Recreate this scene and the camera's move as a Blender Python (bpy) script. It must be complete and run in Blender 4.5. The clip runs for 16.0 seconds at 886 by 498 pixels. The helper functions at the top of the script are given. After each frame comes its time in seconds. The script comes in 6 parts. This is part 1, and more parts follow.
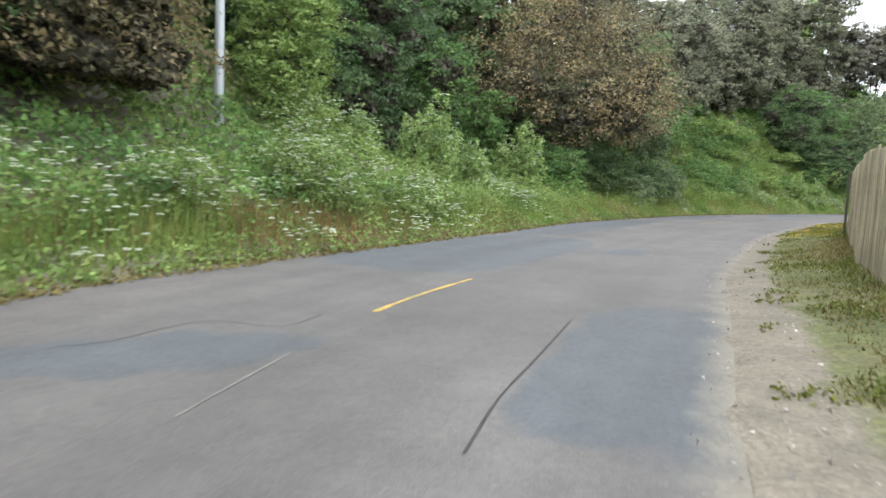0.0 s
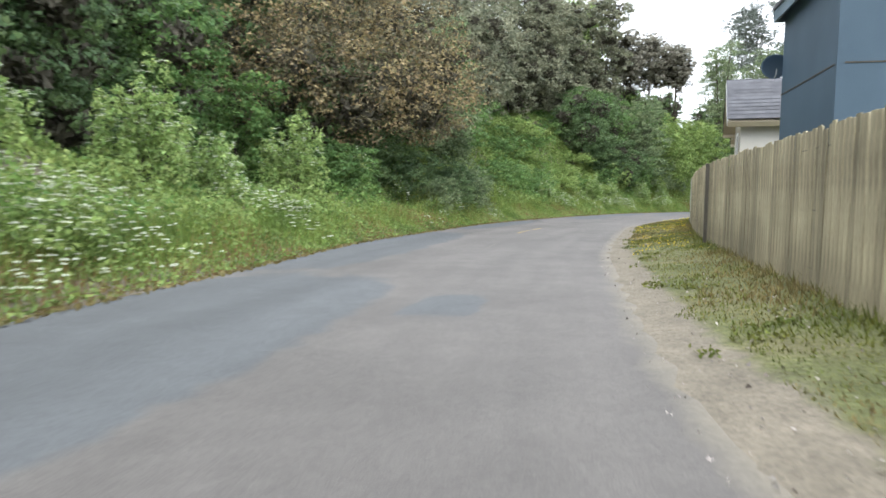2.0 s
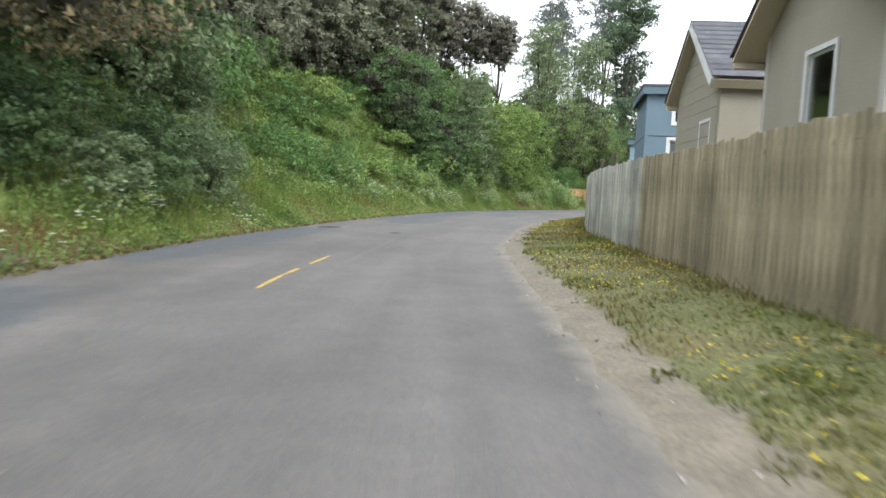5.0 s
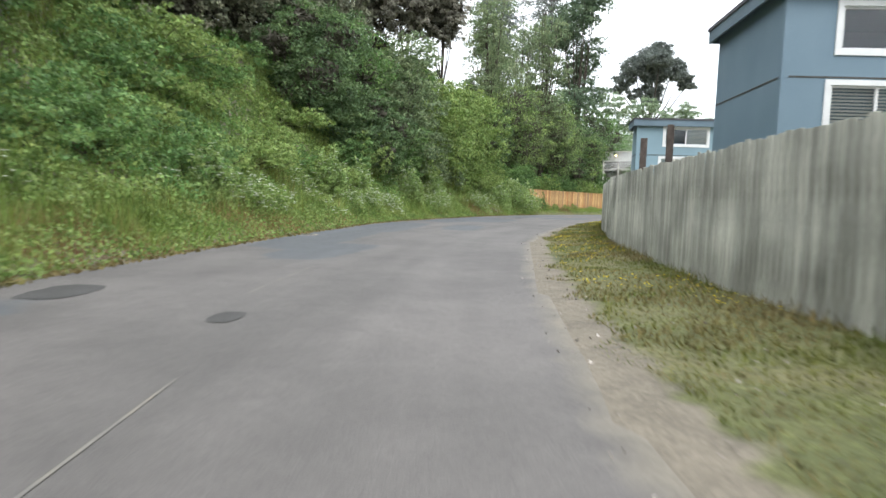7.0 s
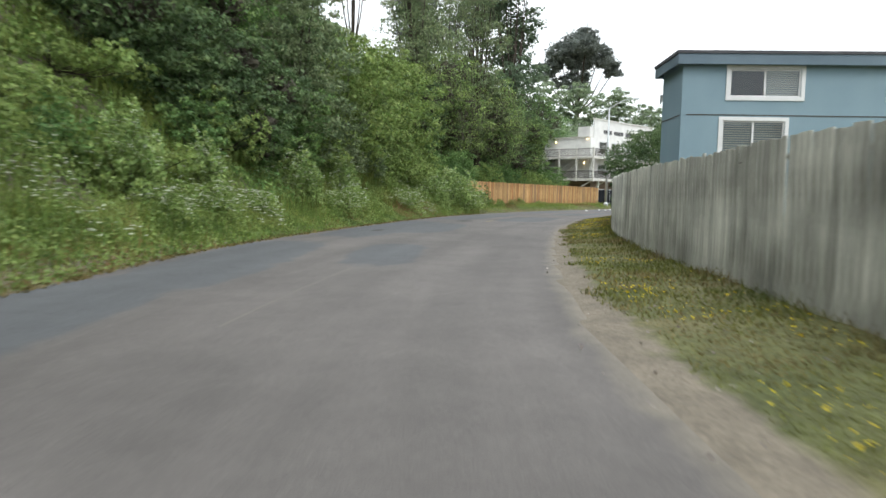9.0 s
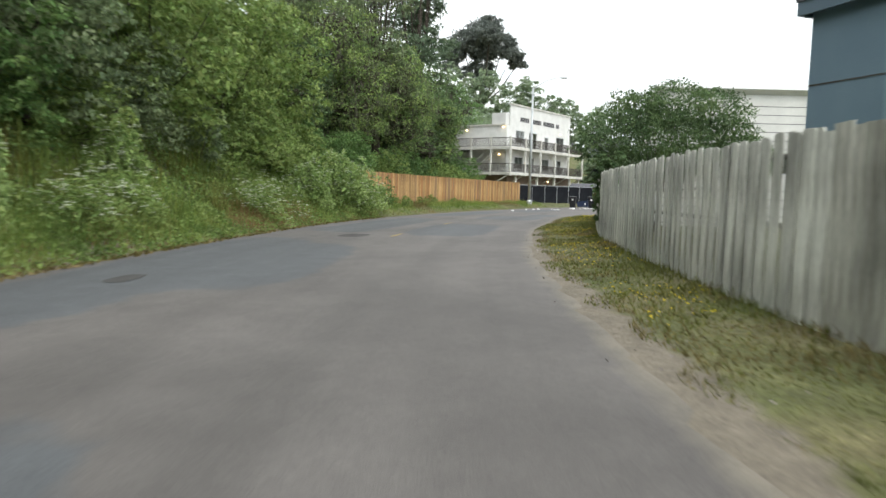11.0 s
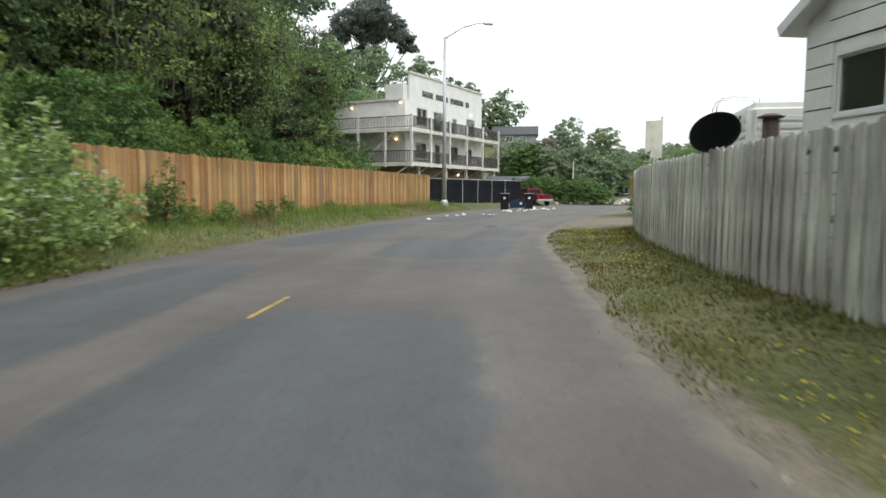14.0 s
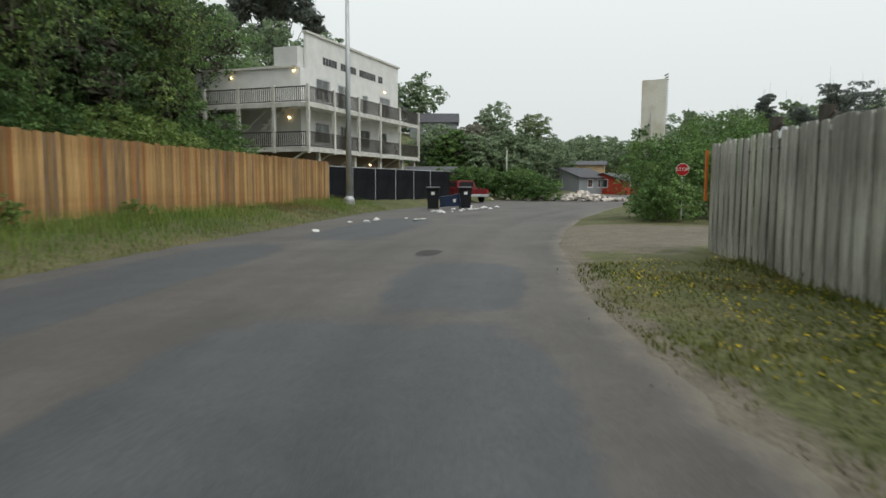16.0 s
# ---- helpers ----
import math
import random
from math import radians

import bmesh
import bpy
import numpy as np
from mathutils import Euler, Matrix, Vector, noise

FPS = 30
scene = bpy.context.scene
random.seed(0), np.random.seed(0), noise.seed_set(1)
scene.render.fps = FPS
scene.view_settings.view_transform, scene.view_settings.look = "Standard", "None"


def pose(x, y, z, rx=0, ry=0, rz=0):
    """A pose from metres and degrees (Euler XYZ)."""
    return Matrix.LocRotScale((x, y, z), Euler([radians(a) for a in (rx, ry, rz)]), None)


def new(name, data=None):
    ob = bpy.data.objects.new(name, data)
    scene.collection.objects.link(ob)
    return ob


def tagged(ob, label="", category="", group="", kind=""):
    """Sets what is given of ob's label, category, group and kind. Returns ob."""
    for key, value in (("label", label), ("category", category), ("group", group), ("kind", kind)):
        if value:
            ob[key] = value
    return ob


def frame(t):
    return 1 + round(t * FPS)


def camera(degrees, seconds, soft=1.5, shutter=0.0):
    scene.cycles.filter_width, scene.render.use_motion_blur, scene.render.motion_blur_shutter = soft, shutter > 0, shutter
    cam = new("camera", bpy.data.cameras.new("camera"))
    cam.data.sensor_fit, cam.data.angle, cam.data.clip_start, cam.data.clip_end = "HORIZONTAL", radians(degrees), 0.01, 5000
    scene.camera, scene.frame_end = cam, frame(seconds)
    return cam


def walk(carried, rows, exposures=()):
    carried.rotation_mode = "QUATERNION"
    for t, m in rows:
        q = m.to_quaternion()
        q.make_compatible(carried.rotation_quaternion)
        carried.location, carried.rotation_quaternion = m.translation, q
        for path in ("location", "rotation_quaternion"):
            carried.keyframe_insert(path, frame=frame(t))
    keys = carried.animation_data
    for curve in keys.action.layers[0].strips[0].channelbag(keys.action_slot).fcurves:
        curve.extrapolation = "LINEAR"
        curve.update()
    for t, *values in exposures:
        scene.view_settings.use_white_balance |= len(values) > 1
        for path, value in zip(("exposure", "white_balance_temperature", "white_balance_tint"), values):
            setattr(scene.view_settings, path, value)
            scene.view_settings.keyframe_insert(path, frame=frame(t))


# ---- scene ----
cam = camera(66.7, 16.0, 1.5, 0.4)
SCALE = 0.86  # metres to one unit of the plan below
METRES, EYE, TILT, LEAN, TURN = 107.143, 1.5, -1.12, 2.42, 0.0
ROWS = [
    (0.0, 0.0, 0.0, 0.0, 0.41, -4.66, -5.01),
    (0.5, 0.0022, 0.0166, 0.0002, -3.07, -4.02, -4.4),
    (1.0, 0.0062, 0.0343, 0.0004, -7.8, -4.06, -3.2),
    (1.5, 0.0109, 0.052, 0.001, -12.41, -3.68, -3.17),
    (2.0, 0.0166, 0.0708, 0.0016, -16.31, -2.74, -2.76),
    (2.5, 0.0241, 0.0918, 0.0026, -19.85, -2.02, -3.52),
    (3.0, 0.0337, 0.1149, 0.0036, -23.53, -1.89, -4.12),
    (3.5, 0.0448, 0.1398, 0.0046, -26.92, -2.27, -4.57),
    (4.0, 0.0575, 0.1661, 0.0056, -29.27, -2.55, -4.69),
    (6.5, 0.1418, 0.306, 0.0109, -37.26, -2.2, -3.45),
    (7.0, 0.162, 0.3345, 0.0127, -38.42, -2.07, -3.47),
    (7.5, 0.183, 0.362, 0.0142, -39.77, -2.09, -3.18),
    (8.0, 0.2056, 0.3901, 0.016, -41.33, -2.2, -2.96),
    (8.5, 0.2291, 0.4173, 0.0177, -43.06, -2.33, -2.59),
    (9.0, 0.2541, 0.444, 0.0193, -44.92, -2.22, -2.06),
    (9.5, 0.2794, 0.4692, 0.0213, -46.99, -2.18, -2.13),
    (12.0, 0.4162, 0.5814, 0.0286, -56.99, -2.33, -1.49),
    (12.5, 0.445, 0.6013, 0.0303, -58.4, -2.28, -1.16),
    (13.0, 0.474, 0.6204, 0.032, -59.74, -2.31, -0.67),
    (13.5, 0.5035, 0.6388, 0.0336, -61.06, -2.31, -0.51),
    (14.0, 0.5331, 0.6556, 0.0354, -62.57, -2.36, -0.38),
    (14.5, 0.5628, 0.6714, 0.037, -64.28, -2.48, -0.23),
    (15.0, 0.5916, 0.6854, 0.0381, -66.04, -2.52, 0.16),
    (15.5, 0.6227, 0.6997, 0.0396, -67.85, -2.74, 0.25),
    (16.0, 0.6503, 0.711, 0.0406, -69.77, -2.84, 0.04),
]
STOPS = [(0.0, 1.02, 6330, 13), (2.0, 1.12, 6330, 13), (3.5, 1.02, 6330, 13), (4.2, 0.94, 6330, 13), (7.0, 0.94, 6400, 13), (8.0, 0.76, 6400, 13), (9.0, 0.51, 6520, 12), (12.0, 0.51, 6640, 11), (13.0, 0.48, 6640, 11), (14.0, 0.24, 6640, 11), (14.6, -0.09, 6700, 9), (15.2, -0.29, 6700, 9), (16.0, -0.4, 6700, 9)]
walk(cam, [(t, pose(0, 0, SCALE * EYE, TILT, LEAN, TURN) @ pose(SCALE * METRES * x, SCALE * METRES * y, SCALE * METRES * z, 90 + pitch, roll, yaw)) for t, x, y, z, yaw, pitch, roll in ROWS], STOPS)

# ---- sky and sun: bright overcast ----
world = bpy.data.worlds.new("overcast_sky")
world.use_nodes = True
scene.world = world
wn, wl = world.node_tree.nodes, world.node_tree.links
sky = wn.new("ShaderNodeTexSky")
sky.sky_type, sky.sun_disc = "NISHITA", False
sky.sun_elevation, sky.sun_rotation = radians(52), radians(150)
cloud = wn.new("ShaderNodeMix")
cloud.data_type = "RGBA"
cloud.inputs["Factor"].default_value = 0.93
cloud.inputs["B"].default_value = (11.3, 12.1, 12.4, 1)
wl.new(sky.outputs[0], cloud.inputs["A"])
# an overcast sky is brighter overhead than near the horizon
way = wn.new("ShaderNodeTexCoord")
up = wn.new("ShaderNodeSeparateXYZ")
wl.new(way.outputs["Generated"], up.inputs[0])
dome = wn.new("ShaderNodeMapRange")
dome.inputs["To Min"].default_value, dome.inputs["To Max"].default_value = 0.72, 1.34
wl.new(up.outputs["Z"], dome.inputs["Value"])
shade = wn.new("ShaderNodeVectorMath")
shade.operation = "SCALE"
wl.new(cloud.outputs["Result"], shade.inputs[0])
wl.new(dome.outputs[0], shade.inputs["Scale"])
wl.new(shade.outputs[0], wn["Background"].inputs["Color"])
wn["Background"].inputs["Strength"].default_value = 0.115
sun_data = bpy.data.lights.new("sun", "SUN")
sun_data.energy, sun_data.angle, sun_data.color = 0.8, radians(25), (1.0, 0.96, 0.9)
sun = new("sun", sun_data)
sun.matrix_world = pose(0, 0, 60, 38, 0, 150 - 180)


# ---- materials ----
def material(name, colors, scale=6.0, rough=0.85, bump=0.3, bump_scale=40.0, fine=0.25, island=0.0, obj_random=0.0,
             metal=0.0, stretch=(1, 1, 1), translucent=0.0, coords="Object", spec=0.3, bump_dist=0.01, stain=0.0):
    """Two-scale noise between the given colours, with bump, and variation by piece."""
    m = bpy.data.materials.new(name)
    m.use_nodes = True
    nt = m.node_tree
    n, l = nt.nodes, nt.links
    bsdf = n["Principled BSDF"]
    bsdf.inputs["Metallic"].default_value = metal
    bsdf.inputs["Specular IOR Level"].default_value = spec
    tc = n.new("ShaderNodeTexCoord")
    mp = n.new("ShaderNodeMapping")
    mp.inputs["Scale"].default_value = stretch
    l.new(tc.outputs[coords], mp.inputs[0])
    big = n.new("ShaderNodeTexNoise")
    big.inputs["Scale"].default_value, big.inputs["Detail"].default_value = scale, 5
    l.new(mp.outputs[0], big.inputs["Vector"])
    ramp = n.new("ShaderNodeValToRGB")
    els = ramp.color_ramp.elements
    while len(els) < len(colors):
        els.new(0.5)
    for i, c in enumerate(colors):
        els[i].position = 0.3 + 0.4 * i / max(1, len(colors) - 1)
        els[i].color = (*c, 1)
    l.new(big.outputs["Fac"], ramp.inputs[0])
    small = n.new("ShaderNodeTexNoise")
    small.inputs["Scale"].default_value, small.inputs["Detail"].default_value = bump_scale, 4
    l.new(mp.outputs[0], small.inputs["Vector"])
    hsv = n.new("ShaderNodeHueSaturation")
    l.new(ramp.outputs[0], hsv.inputs["Color"])
    val = n.new("ShaderNodeMapRange")
    val.inputs["To Min"].default_value, val.inputs["To Max"].default_value = 1 - fine, 1 + fine
    val.inputs["From Min"].default_value, val.inputs["From Max"].default_value = 0.3, 0.7
    l.new(small.outputs["Fac"], val.inputs["Value"])
    last = val.outputs[0]
    if stain:
        geo = n.new("ShaderNodeNewGeometry")
        patch = n.new("ShaderNodeTexNoise")
        patch.inputs["Scale"].default_value, patch.inputs["Detail"].default_value = 0.9, 6
        l.new(geo.outputs["Position"], patch.inputs["Vector"])
        pr = n.new("ShaderNodeMapRange")
        pr.inputs["From Min"].default_value, pr.inputs["From Max"].default_value = 0.3, 0.7
        pr.inputs["To Min"].default_value, pr.inputs["To Max"].default_value = 1 - stain, 1 + stain
        l.new(patch.outputs["Fac"], pr.inputs["Value"])
        pm = n.new("ShaderNodeMath")
        pm.operation = "MULTIPLY"
        l.new(last, pm.inputs[0])
        l.new(pr.outputs[0], pm.inputs[1])
        last = pm.outputs[0]
    for amount, node, out in ((island, "ShaderNodeNewGeometry", "Random Per Island"), (obj_random, "ShaderNodeObjectInfo", "Random")):
        if amount:
            src = n.new(node)
            rr = n.new("ShaderNodeMapRange")
            rr.inputs["To Min"].default_value, rr.inputs["To Max"].default_value = 1 - amount, 1 + amount
            l.new(src.outputs[out], rr.inputs["Value"])
            mul = n.new("ShaderNodeMath")
            mul.operation = "MULTIPLY"
            l.new(last, mul.inputs[0])
            l.new(rr.outputs[0], mul.inputs[1])
            last = mul.outputs[0]
            if node == "ShaderNodeNewGeometry":
                hue = n.new("ShaderNodeMapRange")
                hue.inputs["To Min"].default_value, hue.inputs["To Max"].default_value = 0.5 - 0.05 * amount, 0.5 + 0.05 * amount
                wob = n.new("ShaderNodeMath")
                wob.operation = "FRACT"
                w2 = n.new("ShaderNodeMath")
                w2.operation = "MULTIPLY"
                w2.inputs[1].default_value = 37.7
                l.new(src.outputs[out], w2.inputs[0])
                l.new(w2.outputs[0], wob.inputs[0])
                l.new(wob.outputs[0], hue.inputs["Value"])
                l.new(hue.outputs[0], hsv.inputs["Hue"])
    l.new(last, hsv.inputs["Value"])
    l.new(hsv.outputs[0], bsdf.inputs["Base Color"])
    rg = n.new("ShaderNodeMapRange")
    rg.inputs["To Min"].default_value, rg.inputs["To Max"].default_value = max(0.02, rough - 0.12), min(1, rough + 0.12)
    l.new(small.outputs["Fac"], rg.inputs["Value"])
    l.new(rg.outputs[0], bsdf.inputs["Roughness"])
    if bump:
        b = n.new("ShaderNodeBump")
        b.inputs["Strength"].default_value, b.inputs["Distance"].default_value = bump, bump_dist
        l.new(small.outputs["Fac"], b.inputs["Height"])
        l.new(b.outputs[0], bsdf.inputs["Normal"])
    if translucent:
        tr = n.new("ShaderNodeBsdfTranslucent")
        mix = n.new("ShaderNodeMixShader")
        mix.inputs[0].default_value = translucent
        l.new(hsv.outputs[0], tr.inputs["Color"])
        l.new(bsdf.outputs[0], mix.inputs[1])
        l.new(tr.outputs[0], mix.inputs[2])
        l.new(mix.outputs[0], n["Material Output"].inputs["Surface"])
    return m


def plain(name, color, rough=0.5, metal=0.0, fine=0.08, emit=0.0):
    m = material(name, [tuple(c * 0.93 for c in color), color], 3.0, rough, 0.05, 60, fine, metal=metal)
    if emit:
        bs = m.node_tree.nodes["Principled BSDF"]
        bs.inputs["Emission Color"].default_value = (*color, 1)
        bs.inputs["Emission Strength"].default_value = emit
    return m


def leaf(name, *colors, vary=0.35):
    return material(name, list(colors), 0.7, 0.6, 0, 9, 0.25, island=vary, translucent=0.35, coords="Object", spec=0.25)


ASPHALT = material("asphalt", [(0.07846, 0.07113, 0.0661), (0.09688, 0.08822, 0.08197), (0.1146, 0.1041, 0.09645)], 0.3, 0.76, 0.7, 70, 0.3, bump_dist=0.006, spec=0.42)
def blend_by(m, attribute, color, lo, hi, scale, soft=8):
    """Lays a colour over a material where the mesh's attribute is high, broken up by noise."""
    n, l = m.node_tree.nodes, m.node_tree.links
    base = n["Principled BSDF"].inputs["Base Color"]
    old = base.links[0].from_socket
    at = n.new("ShaderNodeAttribute")
    at.attribute_name = attribute
    tc = n.new("ShaderNodeTexCoord")
    nz = n.new("ShaderNodeTexNoise")
    nz.inputs["Scale"].default_value, nz.inputs["Detail"].default_value = scale, soft
    l.new(tc.outputs["Object"], nz.inputs["Vector"])
    add = n.new("ShaderNodeMath")
    add.operation = "ADD"
    l.new(at.outputs["Fac"], add.inputs[0])
    l.new(nz.outputs["Fac"], add.inputs[1])
    mr = n.new("ShaderNodeMapRange")
    mr.inputs["From Min"].default_value, mr.inputs["From Max"].default_value = lo, hi
    l.new(add.outputs[0], mr.inputs["Value"])
    grain = n.new("ShaderNodeTexNoise")
    grain.inputs["Scale"].default_value, grain.inputs["Detail"].default_value = 30, 6
    l.new(tc.outputs["Object"], grain.inputs["Vector"])
    gm = n.new("ShaderNodeMapRange")
    gm.inputs["To Min"].default_value, gm.inputs["To Max"].default_value = 0.7, 1.3
    l.new(grain.outputs["Fac"], gm.inputs["Value"])
    tint = n.new("ShaderNodeVectorMath")
    tint.operation = "SCALE"
    tint.inputs[0].default_value = color
    l.new(gm.outputs[0], tint.inputs["Scale"])
    mix = n.new("ShaderNodeMix")
    mix.data_type = "RGBA"
    l.new(mr.outputs[0], mix.inputs["Factor"])
    l.new(old, mix.inputs["A"])
    l.new(tint.outputs[0], mix.inputs["B"])
    l.new(mix.outputs["Result"], base)


def streaks(m, attribute, amount):
    """Wear drawn out along the lanes."""
    n, l = m.node_tree.nodes, m.node_tree.links
    base = n["Principled BSDF"].inputs["Base Color"]
    old = base.links[0].from_socket
    at = n.new("ShaderNodeAttribute")
    at.attribute_name = attribute
    nz = n.new("ShaderNodeTexNoise")
    nz.inputs["Scale"].default_value, nz.inputs["Detail"].default_value = 1.0, 4
    l.new(at.outputs["Vector"], nz.inputs["Vector"])
    mr = n.new("ShaderNodeMapRange")
    mr.inputs["From Min"].default_value, mr.inputs["From Max"].default_value = 0.3, 0.7
    mr.inputs["To Min"].default_value, mr.inputs["To Max"].default_value = 1 - amount, 1 + amount
    l.new(nz.outputs["Fac"], mr.inputs["Value"])
    mul = n.new("ShaderNodeVectorMath")
    mul.operation = "SCALE"
    l.new(old, mul.inputs[0])
    l.new(mr.outputs[0], mul.inputs["Scale"])
    l.new(mul.outputs[0], base)


def mottle(m, scale, amount, cells=False, stretch=(1, 1, 1)):
    """Multiplies a material's colour by noise, or by worn stone chips."""
    n, l = m.node_tree.nodes, m.node_tree.links
    base = n["Principled BSDF"].inputs["Base Color"]
    old = base.links[0].from_socket
    tc = n.new("ShaderNodeTexCoord")
    mp = n.new("ShaderNodeMapping")
    mp.inputs["Scale"].default_value = stretch
    l.new(tc.outputs["Object"], mp.inputs[0])
    mr = n.new("ShaderNodeMapRange")
    mr.inputs["To Min"].default_value, mr.inputs["To Max"].default_value = 1 - amount, 1 + amount
    if cells:
        nz = n.new("ShaderNodeTexVoronoi")
        nz.inputs["Scale"].default_value = scale
        l.new(nz.outputs["Color"], mr.inputs["Value"])
    else:
        nz = n.new("ShaderNodeTexNoise")
        nz.inputs["Scale"].default_value, nz.inputs["Detail"].default_value = scale, 8
        nz.inputs["Roughness"].default_value = 0.65
        mr.inputs["From Min"].default_value, mr.inputs["From Max"].default_value = 0.32, 0.68
        l.new(nz.outputs["Fac"], mr.inputs["Value"])
    l.new(mp.outputs[0], nz.inputs["Vector"])
    mul = n.new("ShaderNodeVectorMath")
    mul.operation = "SCALE"
    l.new(old, mul.inputs[0])
    l.new(mr.outputs[0], mul.inputs["Scale"])
    l.new(mul.outputs[0], base)


blend_by(ASPHALT, "repaired", (0.071, 0.075, 0.079), 0.75, 1.0, 1.3, 5)
streaks(ASPHALT, "lane", 0.16)
blend_by(ASPHALT, "sanded", (0.165, 0.146, 0.114), 0.85, 1.5, 1.6)
mottle(ASPHALT, 1.6, 0.11)
mottle(ASPHALT, 26, 0.13, True)
ASPHALT_DARK = material("asphalt_dark", [(0.044, 0.0424, 0.04), (0.068, 0.0656, 0.0624)], 1.2, 0.9, 0.6, 80, 0.2, bump_dist=0.006)
CRACK = material("crack_filler", [(0.03, 0.028, 0.026), (0.06, 0.057, 0.053)], 3, 0.85, 0.4, 50, 0.3)
LINE_YELLOW = material("worn_yellow_paint", [(0.17, 0.14, 0.09), (0.36, 0.25, 0.065), (0.46, 0.31, 0.07)], 4.0, 0.75, 0.5, 60, 0.3)
LINE_WORN = material("almost_gone_line_paint", [(0.1312, 0.1234, 0.1137), (0.1555, 0.1457, 0.1263), (0.1943, 0.1749, 0.136)], 3.0, 0.8, 0.5, 60, 0.2)
SAND = material("sandy_shoulder", [(0.17, 0.1487, 0.1148), (0.255, 0.221, 0.17), (0.306, 0.2677, 0.2082)], 0.8, 0.95, 0.7, 45, 0.2)
SOIL = material("earth_and_grass", [(0.075, 0.088, 0.032), (0.105, 0.11, 0.044), (0.145, 0.128, 0.066)], 0.5, 0.95, 0.8, 14, 0.3, bump_dist=0.05)
blend_by(SOIL, "sanded", (0.165, 0.143, 0.11), 0.85, 1.15, 2.2)
mottle(SOIL, 1.9, 0.22)
mottle(SOIL, 30, 0.22, True)
GRASS = leaf("verge_grass", (0.08344, 0.1112, 0.02222), (0.1284, 0.1406, 0.02964), (0.1798, 0.1669, 0.05433))
GRASS_LUSH = leaf("lush_grass", (0.1026, 0.1685, 0.04104), (0.1674, 0.2415, 0.05335), (0.2484, 0.2808, 0.08208))
GRASS_DRY = leaf("dry_grass", (0.1136, 0.1043, 0.03227), (0.1731, 0.1419, 0.05375), (0.2031, 0.1565, 0.06991))
GRASS_RED = leaf("reddish_grass", (0.2, 0.16, 0.06), (0.27, 0.17, 0.08), (0.26, 0.13, 0.07))
LEAF_MID = leaf("green_leaves", (0.0713, 0.1317, 0.04492), (0.1169, 0.2077, 0.06289), (0.1926, 0.2927, 0.09283))
LEAF_IVY = leaf("ivy_leaves", (0.0945, 0.1772, 0.05771), (0.1553, 0.2693, 0.07695), (0.2362, 0.3686, 0.109))
LEAF_BRIGHT = leaf("spring_leaves", (0.1232, 0.1814, 0.0544), (0.1873, 0.2671, 0.07435), (0.2612, 0.3364, 0.1088))
LEAF_DARK = leaf("dark_leaves", (0.0544, 0.09194, 0.04284), (0.0918, 0.1485, 0.06069), (0.153, 0.221, 0.08568))
# pale bluish needles: distance haze is mixed into this colour
LEAF_HAZED_PINE = leaf("hazed_far_cypress", (0.1105, 0.13, 0.117), (0.1495, 0.1716, 0.1534), (0.1885, 0.2106, 0.1846))
LEAF_ELDER = leaf("elder_leaves", (0.187, 0.2719, 0.08883), (0.2585, 0.3569, 0.1202), (0.341, 0.4305, 0.1672))
LEAF_GREY = leaf("grey_green_leaves", (0.112, 0.1615, 0.08), (0.176, 0.2307, 0.1152), (0.264, 0.3214, 0.168))
LEAF_BROWN = leaf("russet_leaves", (0.081, 0.0756, 0.0468), (0.1296, 0.1152, 0.0684), (0.207, 0.171, 0.099))
LEAF_CYPRESS = leaf("dull_cypress_sprays", (0.1314, 0.1497, 0.1017), (0.2075, 0.217, 0.1453), (0.3182, 0.3179, 0.2107))
LEAF_PALE = leaf("grey_brown_sprays", (0.162, 0.1584, 0.1248), (0.234, 0.225, 0.1795), (0.315, 0.297, 0.2363))
TIPS_GOLD = leaf("golden_shoots", (0.2122, 0.1669, 0.08487), (0.3042, 0.2405, 0.1244), (0.4102, 0.3253, 0.1697))
LEAF_PINE = leaf("pine_needles", (0.0595, 0.0935, 0.0578), (0.102, 0.1496, 0.0884), (0.1615, 0.2125, 0.1224))
LEAF_OLIVE = leaf("olive_leaves", (0.1137, 0.1791, 0.05915), (0.1934, 0.2818, 0.08645), (0.3298, 0.43, 0.1365))
# paler and greyer leaf colour: the haze of distance is painted into it
LEAF_HAZE = leaf("hazed_far_leaves", (0.1553, 0.2123, 0.1305), (0.216, 0.283, 0.1695), (0.27, 0.3397, 0.2022))
FLOWER_WHITE = leaf("white_flowers", (0.42, 0.46, 0.34), (0.6, 0.63, 0.5), vary=0.2)
FLOWER_YELLOW = leaf("yellow_flowers", (0.6, 0.45, 0.02), (0.75, 0.6, 0.03), vary=0.15)
# dark brown that paints the deep shade between the leaves of a crown
SHADE_TWIGS = material("dark_shade_twigs", [(0.05, 0.046, 0.034), (0.085, 0.078, 0.056)], 4, 0.95, 0.4, 30, 0.3, island=0.3)
BARK = material("bark", [(0.04, 0.032, 0.025), (0.09, 0.075, 0.06)], 2, 0.95, 0.8, 20, 0.3, stretch=(4, 4, 1), bump_dist=0.03)
MOSS = leaf("hanging_lichen", (0.09, 0.1, 0.06), (0.15, 0.155, 0.1), vary=0.2)
FENCE_TAN = material("weathered_tan_boards", [(0.1818, 0.1512, 0.0999), (0.3024, 0.2601, 0.1737), (0.4086, 0.3627, 0.2493)], 3.2, 0.9, 0.5, 30, 0.22, obj_random=0.22, stretch=(3, 3, 0.3), stain=0.3)
